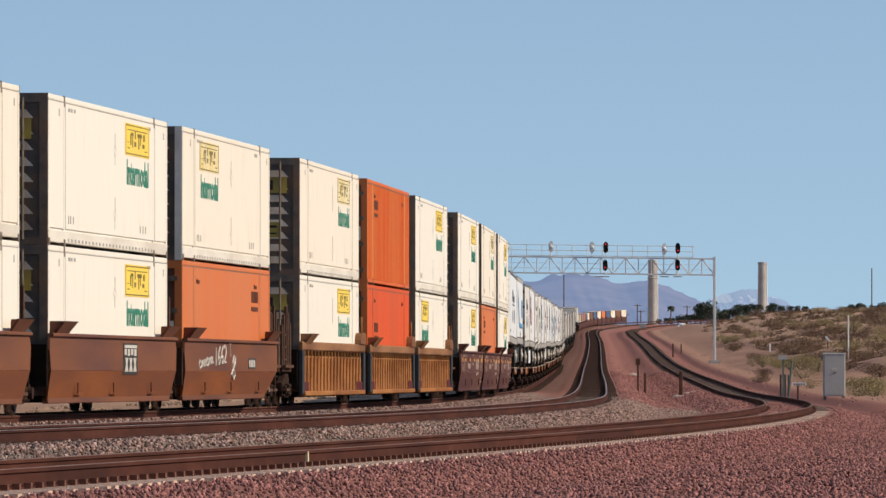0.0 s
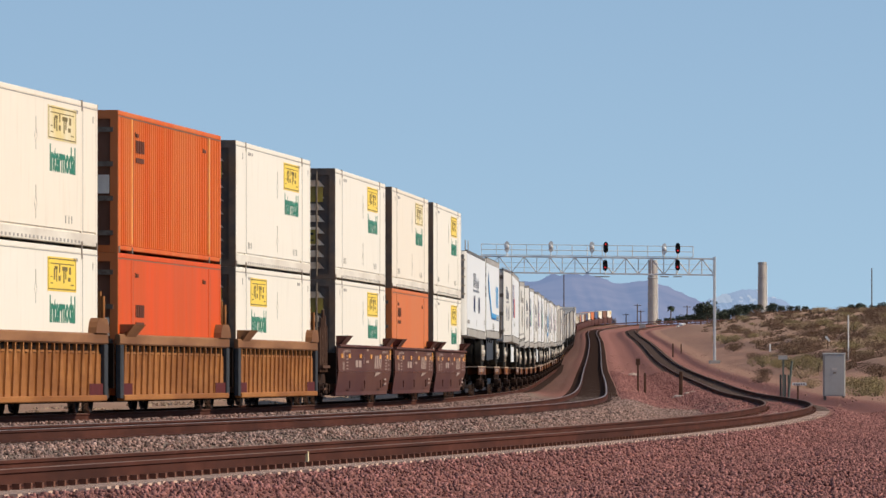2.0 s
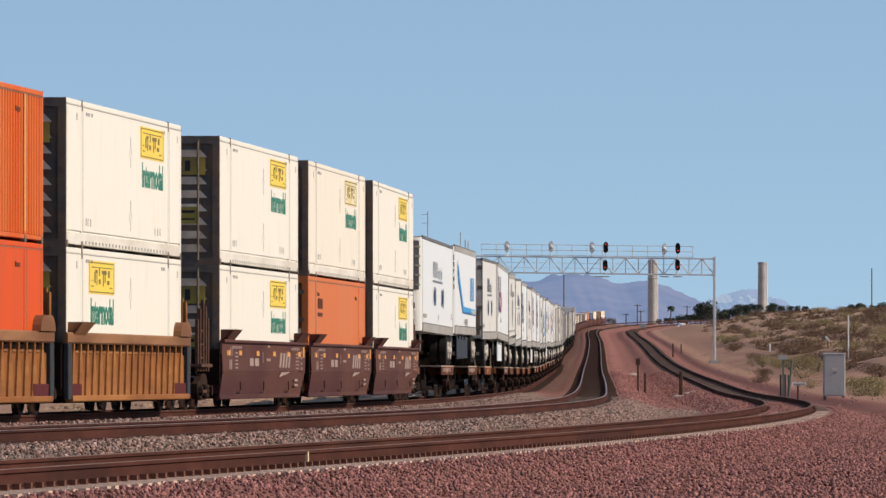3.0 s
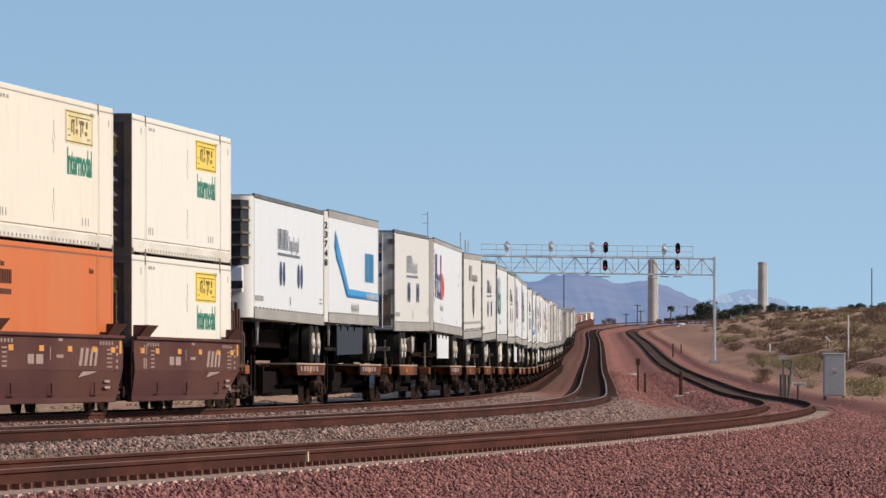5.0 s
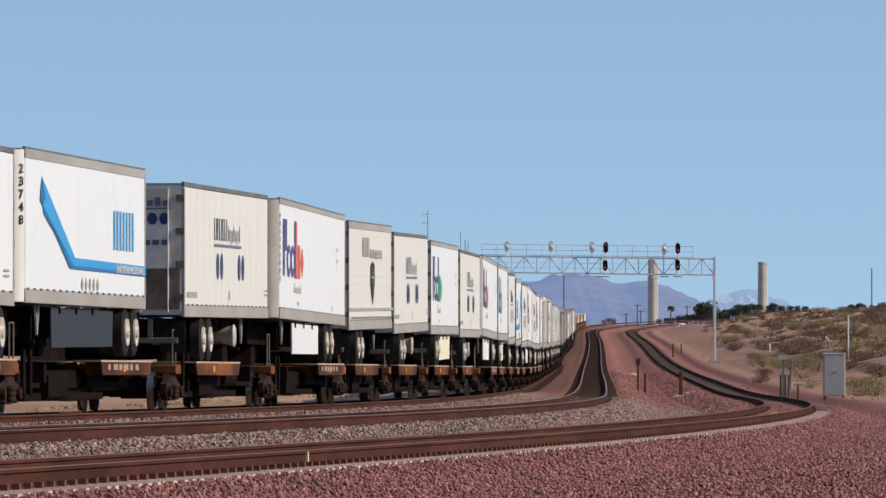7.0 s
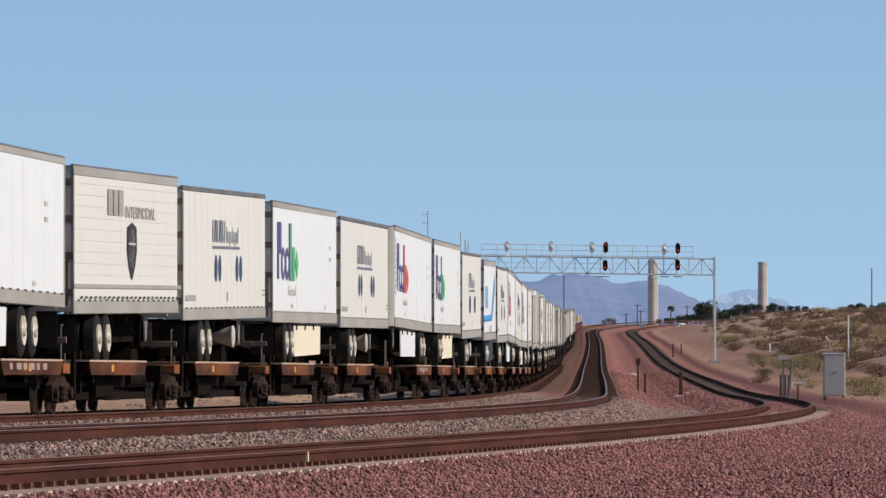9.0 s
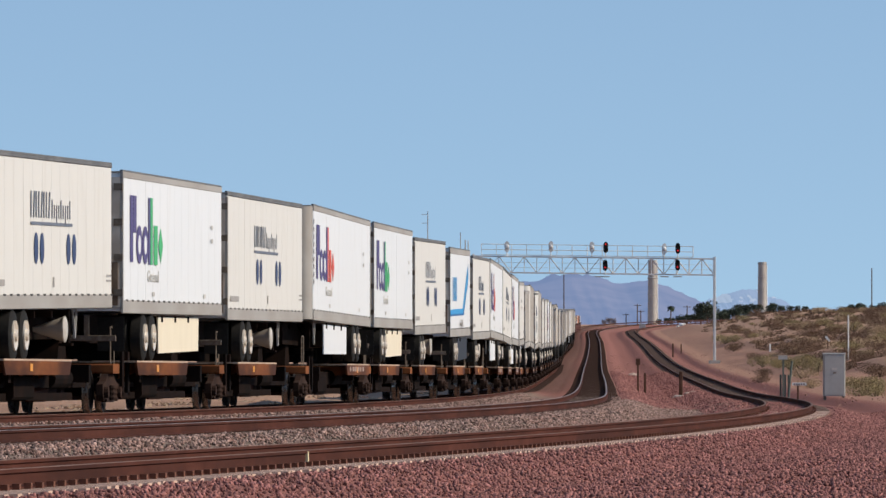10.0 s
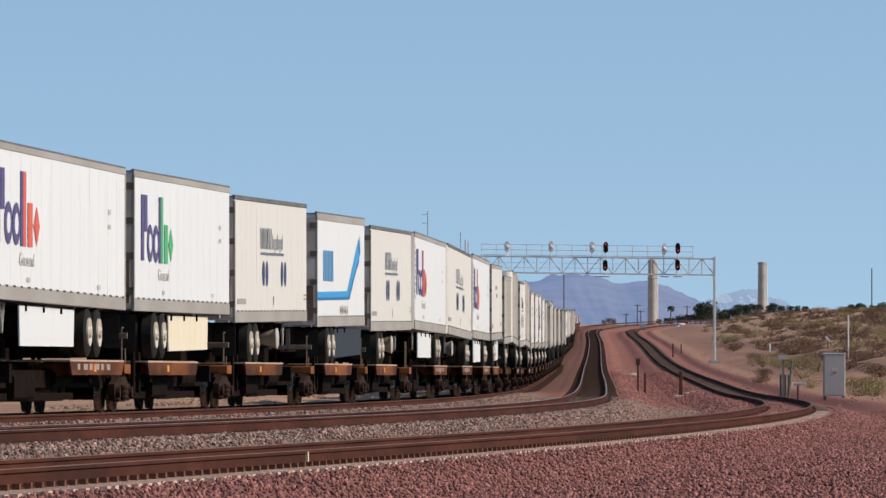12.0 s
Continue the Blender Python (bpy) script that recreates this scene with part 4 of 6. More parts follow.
def container(kind, logo_far=True, L=16.15, lite=False):
    """Domestic container, 2.9 m high; origin under its middle."""
    paint = {"white": M_WHITE, "cream": M_CREAM, "orange": M_ORANGE, "orange_ribbed": M_ORANGEDEEP, "red": M_REDORANGE, "blue": M_BLUEBOX, "grey": M_GREYBOX, "brown": M_BROWNBOX}[kind]
    pale = kind in ("white", "cream")
    words = ("off-white" if kind == "white" else "cream-white") + " steel container with a yellow panel on a well car" if pale else {"red": "bright red-orange smooth", "orange": "orange smooth", "orange_ribbed": "faded orange corrugated"}.get(kind, kind) + " steel container riding on a well car"
    t = thing("shipping_container", words, "container", "containers on the train")
    h, w, e = 2.896, 1.30, L / 2
    part("body", Geo().box(-e + .06, e - .06, -w + (.03 if kind != "orange_ribbed" else .10), w - (.03 if kind != "orange_ribbed" else .10), .12, h - .06), paint, t)
    if lite:          # the tail of the train, far off
        part("roof", Geo().box(-e, e, -w + .01, w - .01, h - .06, h), paint, t)
        part("bottom_rail", Geo().box(-e, e, -w + .005, w - .005, .02, .3 if pale else .12), M_RAILGREY if pale else paint, t)
        part("end_panel", Geo().box(-e, -e + .06, -w, w, 0, h), M_ENDDARK, t, "end panel coloured dark for shade")
        part("end_panel", Geo().box(e - .06, e, -w, w, 0, h), M_ENDDARK, t, "end panel coloured dark for shade")
        if pale:
            x0 = 2.45 if logo_far else -e + 3.0
            part("logo_panel", Geo().box(x0, x0 + 3.1, -w - .006, -w, 2.02, 2.68), M_YELLOW, t, "yellow painted panel")
        return t
    # sheet panels between posts
    posts = [-e, -e + 1.98, e - 1.98, e]
    if kind != "orange_ribbed":
        for a, b in zip(posts[:-1], posts[1:]):
            for s in (-1, 1):
                part("side_sheet", Geo().box(a + .03, b - .03, s * (w - .012) - .012, s * (w - .012) + .012, .34, h - .10), paint, t)
    else:
        for s in (-1, 1):
            ring, n = [], 54                          # folded sheet: flat crests and flat troughs
            for k in range(n):
                x, p = -e + .15 + k * (L - .3) / n, (L - .3) / n
                ring += [(x, s * (w - .066), .16), (x + .30 * p, s * (w - .066), .16), (x + .45 * p, s * w, .16), (x + .85 * p, s * w, .16)]
            ring += [(e - .15, s * (w - .095), .16), (-e + .15, s * (w - .095), .16)]
            part("side_sheet", Geo().prism(ring, (0, 0, h - .26)), paint, t)
    for s in (-1, 1):
        y = s * w
        part("top_rail", Geo().box(-e, e, min(y, y - s * .07), max(y, y - s * .07), h - .10, h, .012), paint, t)
        z0, z1 = (0.0, .30) if pale else (0.0, .15)
        part("bottom_rail", Geo().box(-e, e, min(y + s * .006, y - s * .08), max(y + s * .006, y - s * .08), z0 + .06, z1, .012), M_CRAIL if pale else paint, t)
        for x in (-e, -e + 1.98, e - 1.98, e):
            a = min(max(x, -e + .09), e - .09)
            part("post", Geo().box(a - .09, a + .09, min(y + s * .004, y - s * .05), max(y + s * .004, y - s * .05), z1, h - .10), paint, t)
            part("corner_casting", Geo().box(a - .1, a + .1, min(y + s * .012, y - s * .12), max(y + s * .012, y - s * .12), 0, .14, .01), M_CAST, t)
            if pale and abs(x) < e - .5:
                part("corner_casting", Geo().box(a - .06, a + .06, min(y + s * .012, y - s * .1), max(y + s * .012, y - s * .1), h - .20, h + .012, .01), M_CAST, t)
    part("roof", Geo().box(-e + .02, e - .02, -w + .06, w - .06, h - .07, h - .015), paint, t)
    y = -w - .001
    g = Geo()
    for x in (-e + 1.98, e - 1.98):              # dark joints beside the lifting posts
        g.box(x + .095, x + .135, y - .006, y + .004, .32, h - .12)
    g.box(-e, e, y - .004, y + .002, h - .125, h - .105)
    stuff("panel_joint", g, M_MARK if pale else M_CAST, t, "thin dark joint lines")
    if pale:
        g = Geo()
        for k in range(26):
            x = -e + 2.4 + k * (L - 4.8) / 25
            g.box(x, x + .16, y - .010, y - .004, .09, .15)
        stuff("rail_slot", g, M_MARK, t, "dark slots in the bottom rail")
        x0 = 1.95 if logo_far else -e + 2.9
        part("logo_panel", Geo().box(x0, x0 + 3.45, y - .006, y, 2.02, 2.68), M_YELLOWFADE if kind == "cream" else M_YELLOW, t, "sun-faded yellow panel with dark border" if kind == "cream" else "yellow painted panel with dark border")
        g = Geo()
        for z in (2.05, 2.63):
            g.box(x0 + .08, x0 + 3.37, y - .010, y - .006, z, z + .022)
        for x in (x0 + .08, x0 + 3.34):
            g.box(x, x + .03, y - .010, y - .006, 2.05, 2.65)
        for x, z, w_, h_ in ((.70, .20, .16, .22), (.80, .40, .34, .06), (1.00, .16, .10, .30), (1.28, .18, .24, .10), (1.34, .34, .12, .16), (1.72, .38, .62, .08), (1.86, .14, .12, .26), (2.10, .22, .10, .20), (2.42, .18, .30, .08), (2.55, .32, .22, .14), (.32, .50, 2.8, .02), (.32, .12, .30, .025), (2.75, .10, .36, .025), (.30, .24, .22, .02)):
            g.box(x0 + x, x0 + x + w_, y - .010, y - .006, 2.04 + z, 2.04 + z + h_)
        stuff("logo_print", g, M_OLIVEPRINT, t, "dark blocks on the yellow panel")
        lettering("Intermodal", .50, 3.10, M_GREEN, t, x0 + .25, 1.44, y, "green lettering", .035)
        g = Geo()
        for k, x in enumerate((-e + 2.5, -e + 2.75, -e + 3.1, e - 4.0, e - 3.6, e - 3.25, -e + 1.3, e - .6)):
            g.box(x, x + .07, y - .006, y, .45 if k < 6 else 2.5, .60 if k < 6 else 2.64)
        for x in (-e + 2.5, -e + 2.8, -e + 3.2, e - 3.0, e - 2.7):
            g.box(x, x + .2, y - .006, y, 2.62, 2.69)
        stuff("marking", g, M_MARK, t, "small grey stencil marks")
        g = Geo()
        for z in (.75, 2.05):
            ring = [(.40, z), (.55, z + .15), (.70, z), (.55, z - .15)]
            for (p, q), (p2, q2) in zip(ring, ring[1:] + ring[:1]):
                g.tube((p, y, q), (p2, y, q2), .008, n=4)
            g.box(.54, .575, y - .008, y, z + .15, z + .35).box(.54, .575, y - .008, y, z - .28, z - .15)
        stuff("latch_mark", g, M_RAILGREY, t)
    else:
        x0 = -e + 2.5 if logo_far else e - 3.6
        g = Geo()
        for k in range(5):
            g.box(x0 + k * .26, x0 + k * .26 + .19, y - .012, y + .001, 1.60 if kind == "red" else 2.10, 1.86 if kind == "red" else 2.36)
        g.box(x0, x0 + 1.2, y - .012, y + .001, 1.40 if kind == "red" else 1.90, 1.50 if kind == "red" else 2.00)
        for x in (-e + 2.4, e - 3.1):
            g.box(x, x + .10, y - .012, y + .001, 2.42, 2.52).box(x + .2, x + .5, y - .012, y + .001, 2.42, 2.50)
        stuff("marking", g, M_RUSTPRINT, t, "dark brown stencil bars")
        for x in (-e + 1.98, e - 1.98):
            part("pale_stripe", Geo().box(x - .13, x + .09, y - .006, y + .02, .2, h - .12), M_STRIPE if kind == "orange_ribbed" else paint, t, "flat painted post")
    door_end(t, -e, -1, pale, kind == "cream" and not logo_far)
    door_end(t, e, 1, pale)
    return t


def tyre_mesh():
    return Geo().lathe((0, 0, 0), (0, -1, 0), [(-.13, .28), (-.13, .44), (-.10, .495), (.10, .495), (.13, .44), (.13, .28)], 22).mesh("tyre", M_TYRE, True)


def disc_mesh():
    return Geo().lathe((0, -.17, 0), (0, -1, 0), [(.10, .03), (.20, .05), (.195, .10), (.150, .12), (.145, .21), (.165, .24), (.165, .28), (.10, .285)], 20).mesh("wheel_disc", M_HUB, True)


def trailer(kind, L=16.15, rear_near=True, lite=False):
    """Highway trailer standing on its tyres; origin on the deck under its middle."""
    looks = {"ovals": ("cream trailer with dark blue ovals", M_TCREAM), "ovals_white": ("white refrigerated trailer with dark blue ovals", M_TWHITE), "swoosh": ("white trailer with sweeping blue stripe", M_TWHITE),
             "purple_red": ("white trailer with purple and red mark", M_TWHITE), "purple_green": ("white trailer with purple and green mark", M_TWHITE),
             "shield": ("off-white ribbed trailer with shield emblem", M_TCREAM), "plain": ("plain dusty trailer", M_TDUSTY), "plain_tall": ("tall plain dusty trailer", M_TDUSTY), "plain_white": ("plain white trailer", M_TCREAM)}
    words, paint = looks[kind]
    if lite and kind != "purple_red":
        paint = M_TDUSTY if kind != "plain_white" else M_TCREAM
    t = thing("semi_trailer", words + " on a spine car", "trailer", "trailers on the train")
    e, w, z0, z1 = L / 2, 1.30, .99, 3.885 - {"plain": .22, "plain_tall": -.10, "plain_white": .08}.get(kind, 0)
    r = -1 if rear_near else 1           # end with the doors and wheels
    part("body", Geo().box(-e + (.05 if rear_near else .33), e - (.33 if rear_near else .05), -w + .02, w - .02, z0 + .05, z1 - .03), paint, t)
    part("roof", Geo().box(-e + (.02 if rear_near else .2), e - (.2 if rear_near else .02), -w + .06, w - .06, z1 - .03, z1 + .005), M_TALU, t)
    seams = 14
    for s in (-1, 1):
        y = s * w
        lo, hi = (lambda a, b: (min(a, b), max(a, b)))(y + s * .004, y - s * .05)
        xa, xb = (-e, e - .34) if rear_near else (-e + .34, e)
        part("top_rail", Geo().box(xa, xb, lo, hi, z1 - (.07 if kind.startswith("ovals") else .18 if kind in ("shield", "swoosh") else .13), z1, .01), M_TOPRAIL if kind.startswith("ovals") else M_TALU, t)
        part("roof_edge", Geo().box(xa, xb, min(y, y - s * .06), max(y, y - s * .06), z1, z1 + .035), M_TOPRAIL, t)
        part("bottom_rail", Geo().box(xa, xb, lo, hi, z0, z0 + .27, .01), M_TALU, t)
        if kind == "shield":
            g = Geo()
            for k in range(11):
                g.box(xa + .1, xb - .1, min(y - s * .01, y - s * .03), max(y - s * .01, y - s * .03), z0 + .32 + k * .225, z0 + .32 + k * .225 + .205)
                if s < 0:
                    part("side_rib", g, paint, t)
                    g = Geo()
            if s > 0:
                part("side_sheet", Geo().box(xa + .1, xb - .1, y - .03, y - .01, z0 + .3, z1 - .1), paint, t)
        elif s > 0 or lite or kind in ("ovals_white", "swoosh"):
            part("side_sheet", Geo().box(xa + .04, xb - .02, min(y - s * .008, y - s * .03), max(y - s * .008, y - s * .03), z0 + .27, z1 - .1), paint, t)
        else:
            for k in range(seams):
                a, b = xa + .04 + k * (xb - xa - .06) / seams, xa + .04 + (k + 1) * (xb - xa - .06) / seams
                part("side_panel", Geo().box(a + .004, b - .004, min(y - s * .008, y - s * .03), max(y - s * .008, y - s * .03), z0 + .27, z1 - .1), paint, t)
        if lite:
            continue
        g = Geo()
        for k in range(20):
            x = -e + .5 + k * (L - 1.0) / 19
            g.box(x, x + .26, min(y + s * .008, y), max(y + s * .008, y), z0 + .245, z0 + .285)
        stuff("marker_strip", g, M_BLACK, t)
        x = r * (e - .05)
        part("corner_post", Geo().box(x - .05, x + .05, lo, hi, z0 + .27, z1 - .1), M_TALU, t)
    # doors at the rear
    for s in (-1, 1):
        a, b = sorted((r * e, r * (e - .06)))
        d = part("door", Geo().box(a, b, min(s * .02, s * 1.24), max(s * .02, s * 1.24), z0 + .12, z1 - .12), M_DULLDOOR, t)
        if not lite:
            a2, b2 = sorted((r * e, r * (e + .012)))
            part("kick_panel", Geo().box(a2, b2, min(s * .06, s * 1.20), max(s * .06, s * 1.20), z0 + .16, z0 + 1.05), M_DOORDIRT, d, "rust-stained lower door panel")
        for yy in (() if lite else (.35, .95)):
            part("lock_rod", Geo().tube((r * (e + .03), s * yy, z0 + .1), (r * (e + .03), s * yy, z1 - .1), .018, n=6), M_GALV, d)
        if lite:
            continue
        g = Geo()
        for k in range(4):
            z = z0 + .35 + k * .72
            g.box(min(r * e, r * (e + .05)), max(r * e, r * (e + .05)), min(s * 1.12, s * 1.3), max(s * 1.12, s * 1.3), z, z + .14)
        stuff("hinge", g, M_CAST, d)
        if kind == "ovals" and rear_near and s < 0:
            g = Geo()
            for q in range(5):
                g.box(-e - .014, -e - .002, -.95 + q * .17, -.83 + q * .17, 3.40, 3.52 + .06 * (q % 2))
            g.box(-e - .014, -e - .002, -1.0, -.2, 3.32, 3.35)
            for q in range(3):
                g.box(-e - .014, -e - .002, -.95 + q * .2, -.80 + q * .2, 2.55, 2.66)
            stuff("painted_mark", g, M_SLATE, d, "slate painted bars on the door")
            for yo in (-.86, -.60):
                part("oval", Geo().prism([(-e - .004, yo + .11 * math.cos(q * math.pi / 8), 3.12 + .13 * math.sin(q * math.pi / 8)) for q in range(16)], (-.01, 0, 0)), M_NAVY, d, "dark blue oval")
    # nose
    n = -r
    ring = [(n * (e - .34), -w + .02)] + [(n * (e - .32 + .32 * math.sin(a)), -w + .34 - .32 * math.cos(a)) for a in [q * math.pi / 12 for q in range(7)]]
    ring += [(x, -y_) for x, y_ in ring[::-1]]
    # nose gets a greyer colour than the sides, in place of its shade
    part("nose_panel", Geo().prism([(x, y_, z0 + .02) for x, y_ in ring], (0, 0, z1 - z0 - .05)), M_TALU if lite or kind == "purple_red" else M_TCREAM, t, smooth=True)
    if kind == "ovals_white":
        g = Geo().prism([(n * (e - .02), -1.20, 2.25), (n * (e + .45), -1.06, 2.25), (n * (e + .45), 1.06, 2.25), (n * (e - .02), 1.20, 2.25)], (0, 0, 1.50))
        u = part("cooling_unit", g, M_REEFER, t, "black ribbed cooling unit on the nose")
        for k in range(5):
            part("grille_bar", Geo().prism([(n * (e + .0), -1.24, 2.38 + k * .29), (n * (e + .50), -1.10, 2.38 + k * .29), (n * (e + .50), 1.10, 2.38 + k * .29), (n * (e + .0), 1.24, 2.38 + k * .29)], (0, 0, .05)), M_CAST, u)
        part("unit_base", Geo().box(min(n * e, n * (e + .40)), max(n * e, n * (e + .40)), -1.08, 1.08, 1.60, 2.22, .05), M_TWHITE, t, "white lower housing of the cooling unit")
        part("vent", Geo().box(min(n * (e + .3), n * (e + .42)), max(n * (e + .3), n * (e + .42)), -1.095, -.80, 1.68, 1.86), M_REEFER, t)
    # running gear
    if lite:          # far behind in the train
        for a in (r * (e - 2.2), r * (e - 3.45)):
            part("tyre", again_mesh("tyre", tyre_mesh), None, t, at=pose(a, -1.13, .50))
        x = -r * (e - 3.4)
        part("landing_gear", Geo().box(x - .08, x + .08, -1.0, -.8, .24, .95), M_UNDER, t)
        xs = sorted((r * (e - 4.2), r * (e - 8.6)))
        if kind in ("purple_red", "plain_white"):
            part("side_skirt", Geo().box(xs[0], xs[1], -1.17, -1.14, .18, .93), M_TWHITE, t, "flat side skirt under the body")
        y, x0 = -w - .0045, -e + .065 * L
        if kind.startswith("purple"):
            part("painted_mark", Geo().box(x0, x0 + 3.0, y - .004, y, 2.05, 2.7), M_PURPLE, t, "purple mark")
        elif kind == "ovals":
            part("painted_mark", Geo().box(-e + .33 * L, -e + .33 * L + 5, y - .004, y, 2.6, 3.0), M_MARK, t, "slate mark")
        return t
    # drawn deeper than such rails are, to block the camera's view underneath
    for yy in (-.5, .42):
        part("chassis_rail", Geo().box(-e + .5, e - .5, yy, yy + .08, .38, .97), M_UNDER, t)
    back = 3.5 if rear_near else {"swoosh": 1.2, "ovals_white": 1.2, "purple_red": 3.4}.get(kind, 2.1)
    ax = [r * (e - back - 1.25 * k) for k in range(2)]
    g = Geo().box(min(ax) - .9, max(ax) + .9, -.55, -.40, .62, .95).box(min(ax) - .9, max(ax) + .9, .40, .55, .62, .95)
    part("slider_frame", g, M_UNDER, t)
    for a in ax:
        part("axle", again_mesh("tube_axle", lambda: Geo().tube((0, -.9, 0), (0, .9, 0), .07, n=8).mesh("axle", M_UNDER)), None, t, at=pose(a, 0, .50))
        for s in (-1, 1):
            k = part("tyre", again_mesh("tyre", tyre_mesh), None, t, at=pose(a, s * 1.13, .50, 0, 0, 0 if s < 0 else 180))
            part("wheel_disc", again_mesh("disc", disc_mesh), None, k, at=pose(0, .17, 0))
            part("tyre", again_mesh("tyre", tyre_mesh), None, t, at=pose(a, s * .82, .50))
    for s in (-1, 1):
        x = -r * (e - 3.4)
        part("landing_gear", Geo().box(x - .07, x + .07, s * .85 - .07, s * .85 + .07, .30, .95, .01).box(x - .13, x + .13, s * .85 - .13, s * .85 + .13, .24, .30).tube((x, s * .85, .5), (x + r * .9, s * .5, .93), .03, n=6), M_UNDER, t)
        for dx in ((-.45, .45) if s < 0 else ()):
            part("landing_brace", Geo().box(-.02, .02, -.02, .02, 0, .62), M_RAILGREY, t, at=pose(x, s * 1.02, .40) @ pose(0, 0, 0, 0, dx * 50, 0))
        part("mud_flap", Geo().box(r * (e - .55) - .01, r * (e - .55) + .01, min(s * .7, s * 1.25), max(s * .7, s * 1.25), .22, .92), M_TYRE, t)
    part("underride_bar", Geo().box(min(r * e, r * (e - .1)), max(r * e, r * (e - .1)), -1.15, 1.15, .42, .54, .01).box(min(r * e, r * (e - .1)), max(r * e, r * (e - .1)), -.6, -.5, .54, .95).box(min(r * e, r * (e - .1)), max(r * e, r * (e - .1)), .5, .6, .54, .95), M_CAST, t)
    for k in range(3):
        x = -r * (e - 5.2 - 2.1 * k)
        part("cross_member", Geo().box(x - .05, x + .05, -1.2, 1.2, .82, .95), M_UNDER, t)
    # unseen black sheet, added so the gap under the body stays dark
    part("side_skirt", Geo().box(-e + .15, e - .15, 1.16, 1.19, .02, .98), M_UNDER, t, "added black sheet on the far side, hides the lit ground")
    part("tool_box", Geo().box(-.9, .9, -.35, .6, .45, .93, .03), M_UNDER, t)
    # short side skirt ahead of the wheels
    ahead = back + (2.7 if rear_near else 2.5)
    xs = sorted((r * (e - ahead), r * (e - ahead - (8.0 if kind == "swoosh" else 6.6))))
    if kind in ("purple_red", "purple_green", "swoosh", "plain_white"):
        m = {"purple_red": M_TWHITE, "purple_green": M_SKIRTCREAM, "swoosh": M_SKIRTGREY, "plain_white": M_TWHITE}[kind]
        part("side_skirt", Geo().prism([(xs[0], -1.17, .93), (xs[1], -1.17, .93), (xs[1] - .08, -1.17, .20), (xs[0] + .08, -1.17, .16)], (0, .03, 0)), m, t, "flat side skirt under the body")
    elif kind == "ovals":
        xd = -e + 10.3 if rear_near else e - 10.3
        part("air_tank", Geo().lathe((xd, -.45, .58), (0, -1, 0), [(0, .03), (.62, .235), (.66, .24)], 24), M_TALU, t, "dusty conical tank under the body", smooth=True)
        part("tank_flange", Geo().lathe((xd, -1.11, .58), (0, -1, 0), [(0, .26), (.025, .26), (.05, .20), (.06, .05)], 24), M_RAILGREY, t, "pale round cover of the tank", smooth=True)
    # what is painted on the sunny side, x from the near end
    y = -w - .0045
    X = lambda f: -e + f * L
    if kind in ("ovals", "ovals_white"):
        g = Geo()
        for k in range(8):
            x = X(.33) + k * .30
            g.prism([(x, y, 2.72), (x + .10, y, 2.72), (x + (.20 if k % 3 == 1 else .11), y, 3.22), (x + (.10 if k % 3 == 1 else .01), y, 3.22)], (0, -.004, 0))
        for k in range(9):
            x = X(.33) + 2.5 + k * .27
            g.box(x, x + .075, y - .004, y, 2.72 - (.1 if k % 4 == 2 else 0), 2.98 + (.1 if k % 4 == 0 else 0))
        stuff("painted_mark", g, M_SLATE, t, "slate painted bars")
        part("underline", Geo().box(X(.33), X(.33) + 5.0, y - .004, y, 2.58, 2.64), M_SLATE, t)
        for f in (.37, .415, .62, .665):
            part("oval", oval(Geo(), X(f), 2.14, .24, .30, y), M_NAVY, t, "dark blue upright oval")
        g = Geo().box(X(.03), X(.03) + 1.7, y - .004, y, 1.42, 1.54).box(X(.93), X(.93) + .6, y - .004, y, 1.52, 1.56).box(X(.93), X(.93) + .6, y - .004, y, 1.62, 1.66).box(X(.5), X(.5) + .14, y - .004, y, 1.40, 1.60)
        stuff("marking", g, M_MARK, t)
    elif kind == "swoosh":
        f = (lambda q: q) if not rear_near else (lambda q: 1 - q)
        pts = [(.14, 3.36), (.165, 3.28), (.40, 1.92), (1.0, 1.88), (1.0, 1.67), (.36, 1.70), (.15, 2.85)]
        part("stripe", side_shape([(X(f(a)) - (.02 if f(a) == 1 else 0) + (.02 if f(a) == 0 else 0), z) for a, z in pts], y), M_BLUE, t, "sweeping blue stripe")
        low = [(.15, 2.85), (.155, 2.70), (.385, 1.765), (1.0, 1.735), (1.0, 1.67), (.36, 1.70)]
        part("stripe", side_shape([(X(f(a)) - (.02 if f(a) == 1 else 0) + (.02 if f(a) == 0 else 0), z) for a, z in low], y - .004), M_DEEPBLUE, t, "deep blue lower edge of the stripe")
        tip = [(.128, 2.95), (.148, 2.86), (.168, 3.0), (.143, 3.42)]
        part("stripe", side_shape([(X(f(a)), z) for a, z in tip], y - .004), M_DEEPBLUE, t, "deep blue tip of the stripe")
        if not rear_near:
            lettering("INTERMODAL", .15, 3.9, M_WPRINT, t, X(.74), 1.70, y - .008, "pale lettering on the stripe", .02)
        g = Geo()
        a = .72 if not rear_near else .12
        for k in range(7):
            g.box(X(a) + k * .42, X(a) + k * .42 + .20, y - .004, y, 2.16, 2.95)
        stuff("painted_mark", g, M_BLUE, t, "blue painted blocks")
        g = Geo()
        for k in range(5):
            g.prism([(X(.45) + k * .5, y, 1.40), (X(.45) + k * .5 + .14, y, 1.28), (X(.45) + k * .5 + .28, y, 1.40), (X(.45) + k * .5 + .14, y, 1.56)], (0, -.004, 0))
        stuff("marking", g, M_MARK, t)
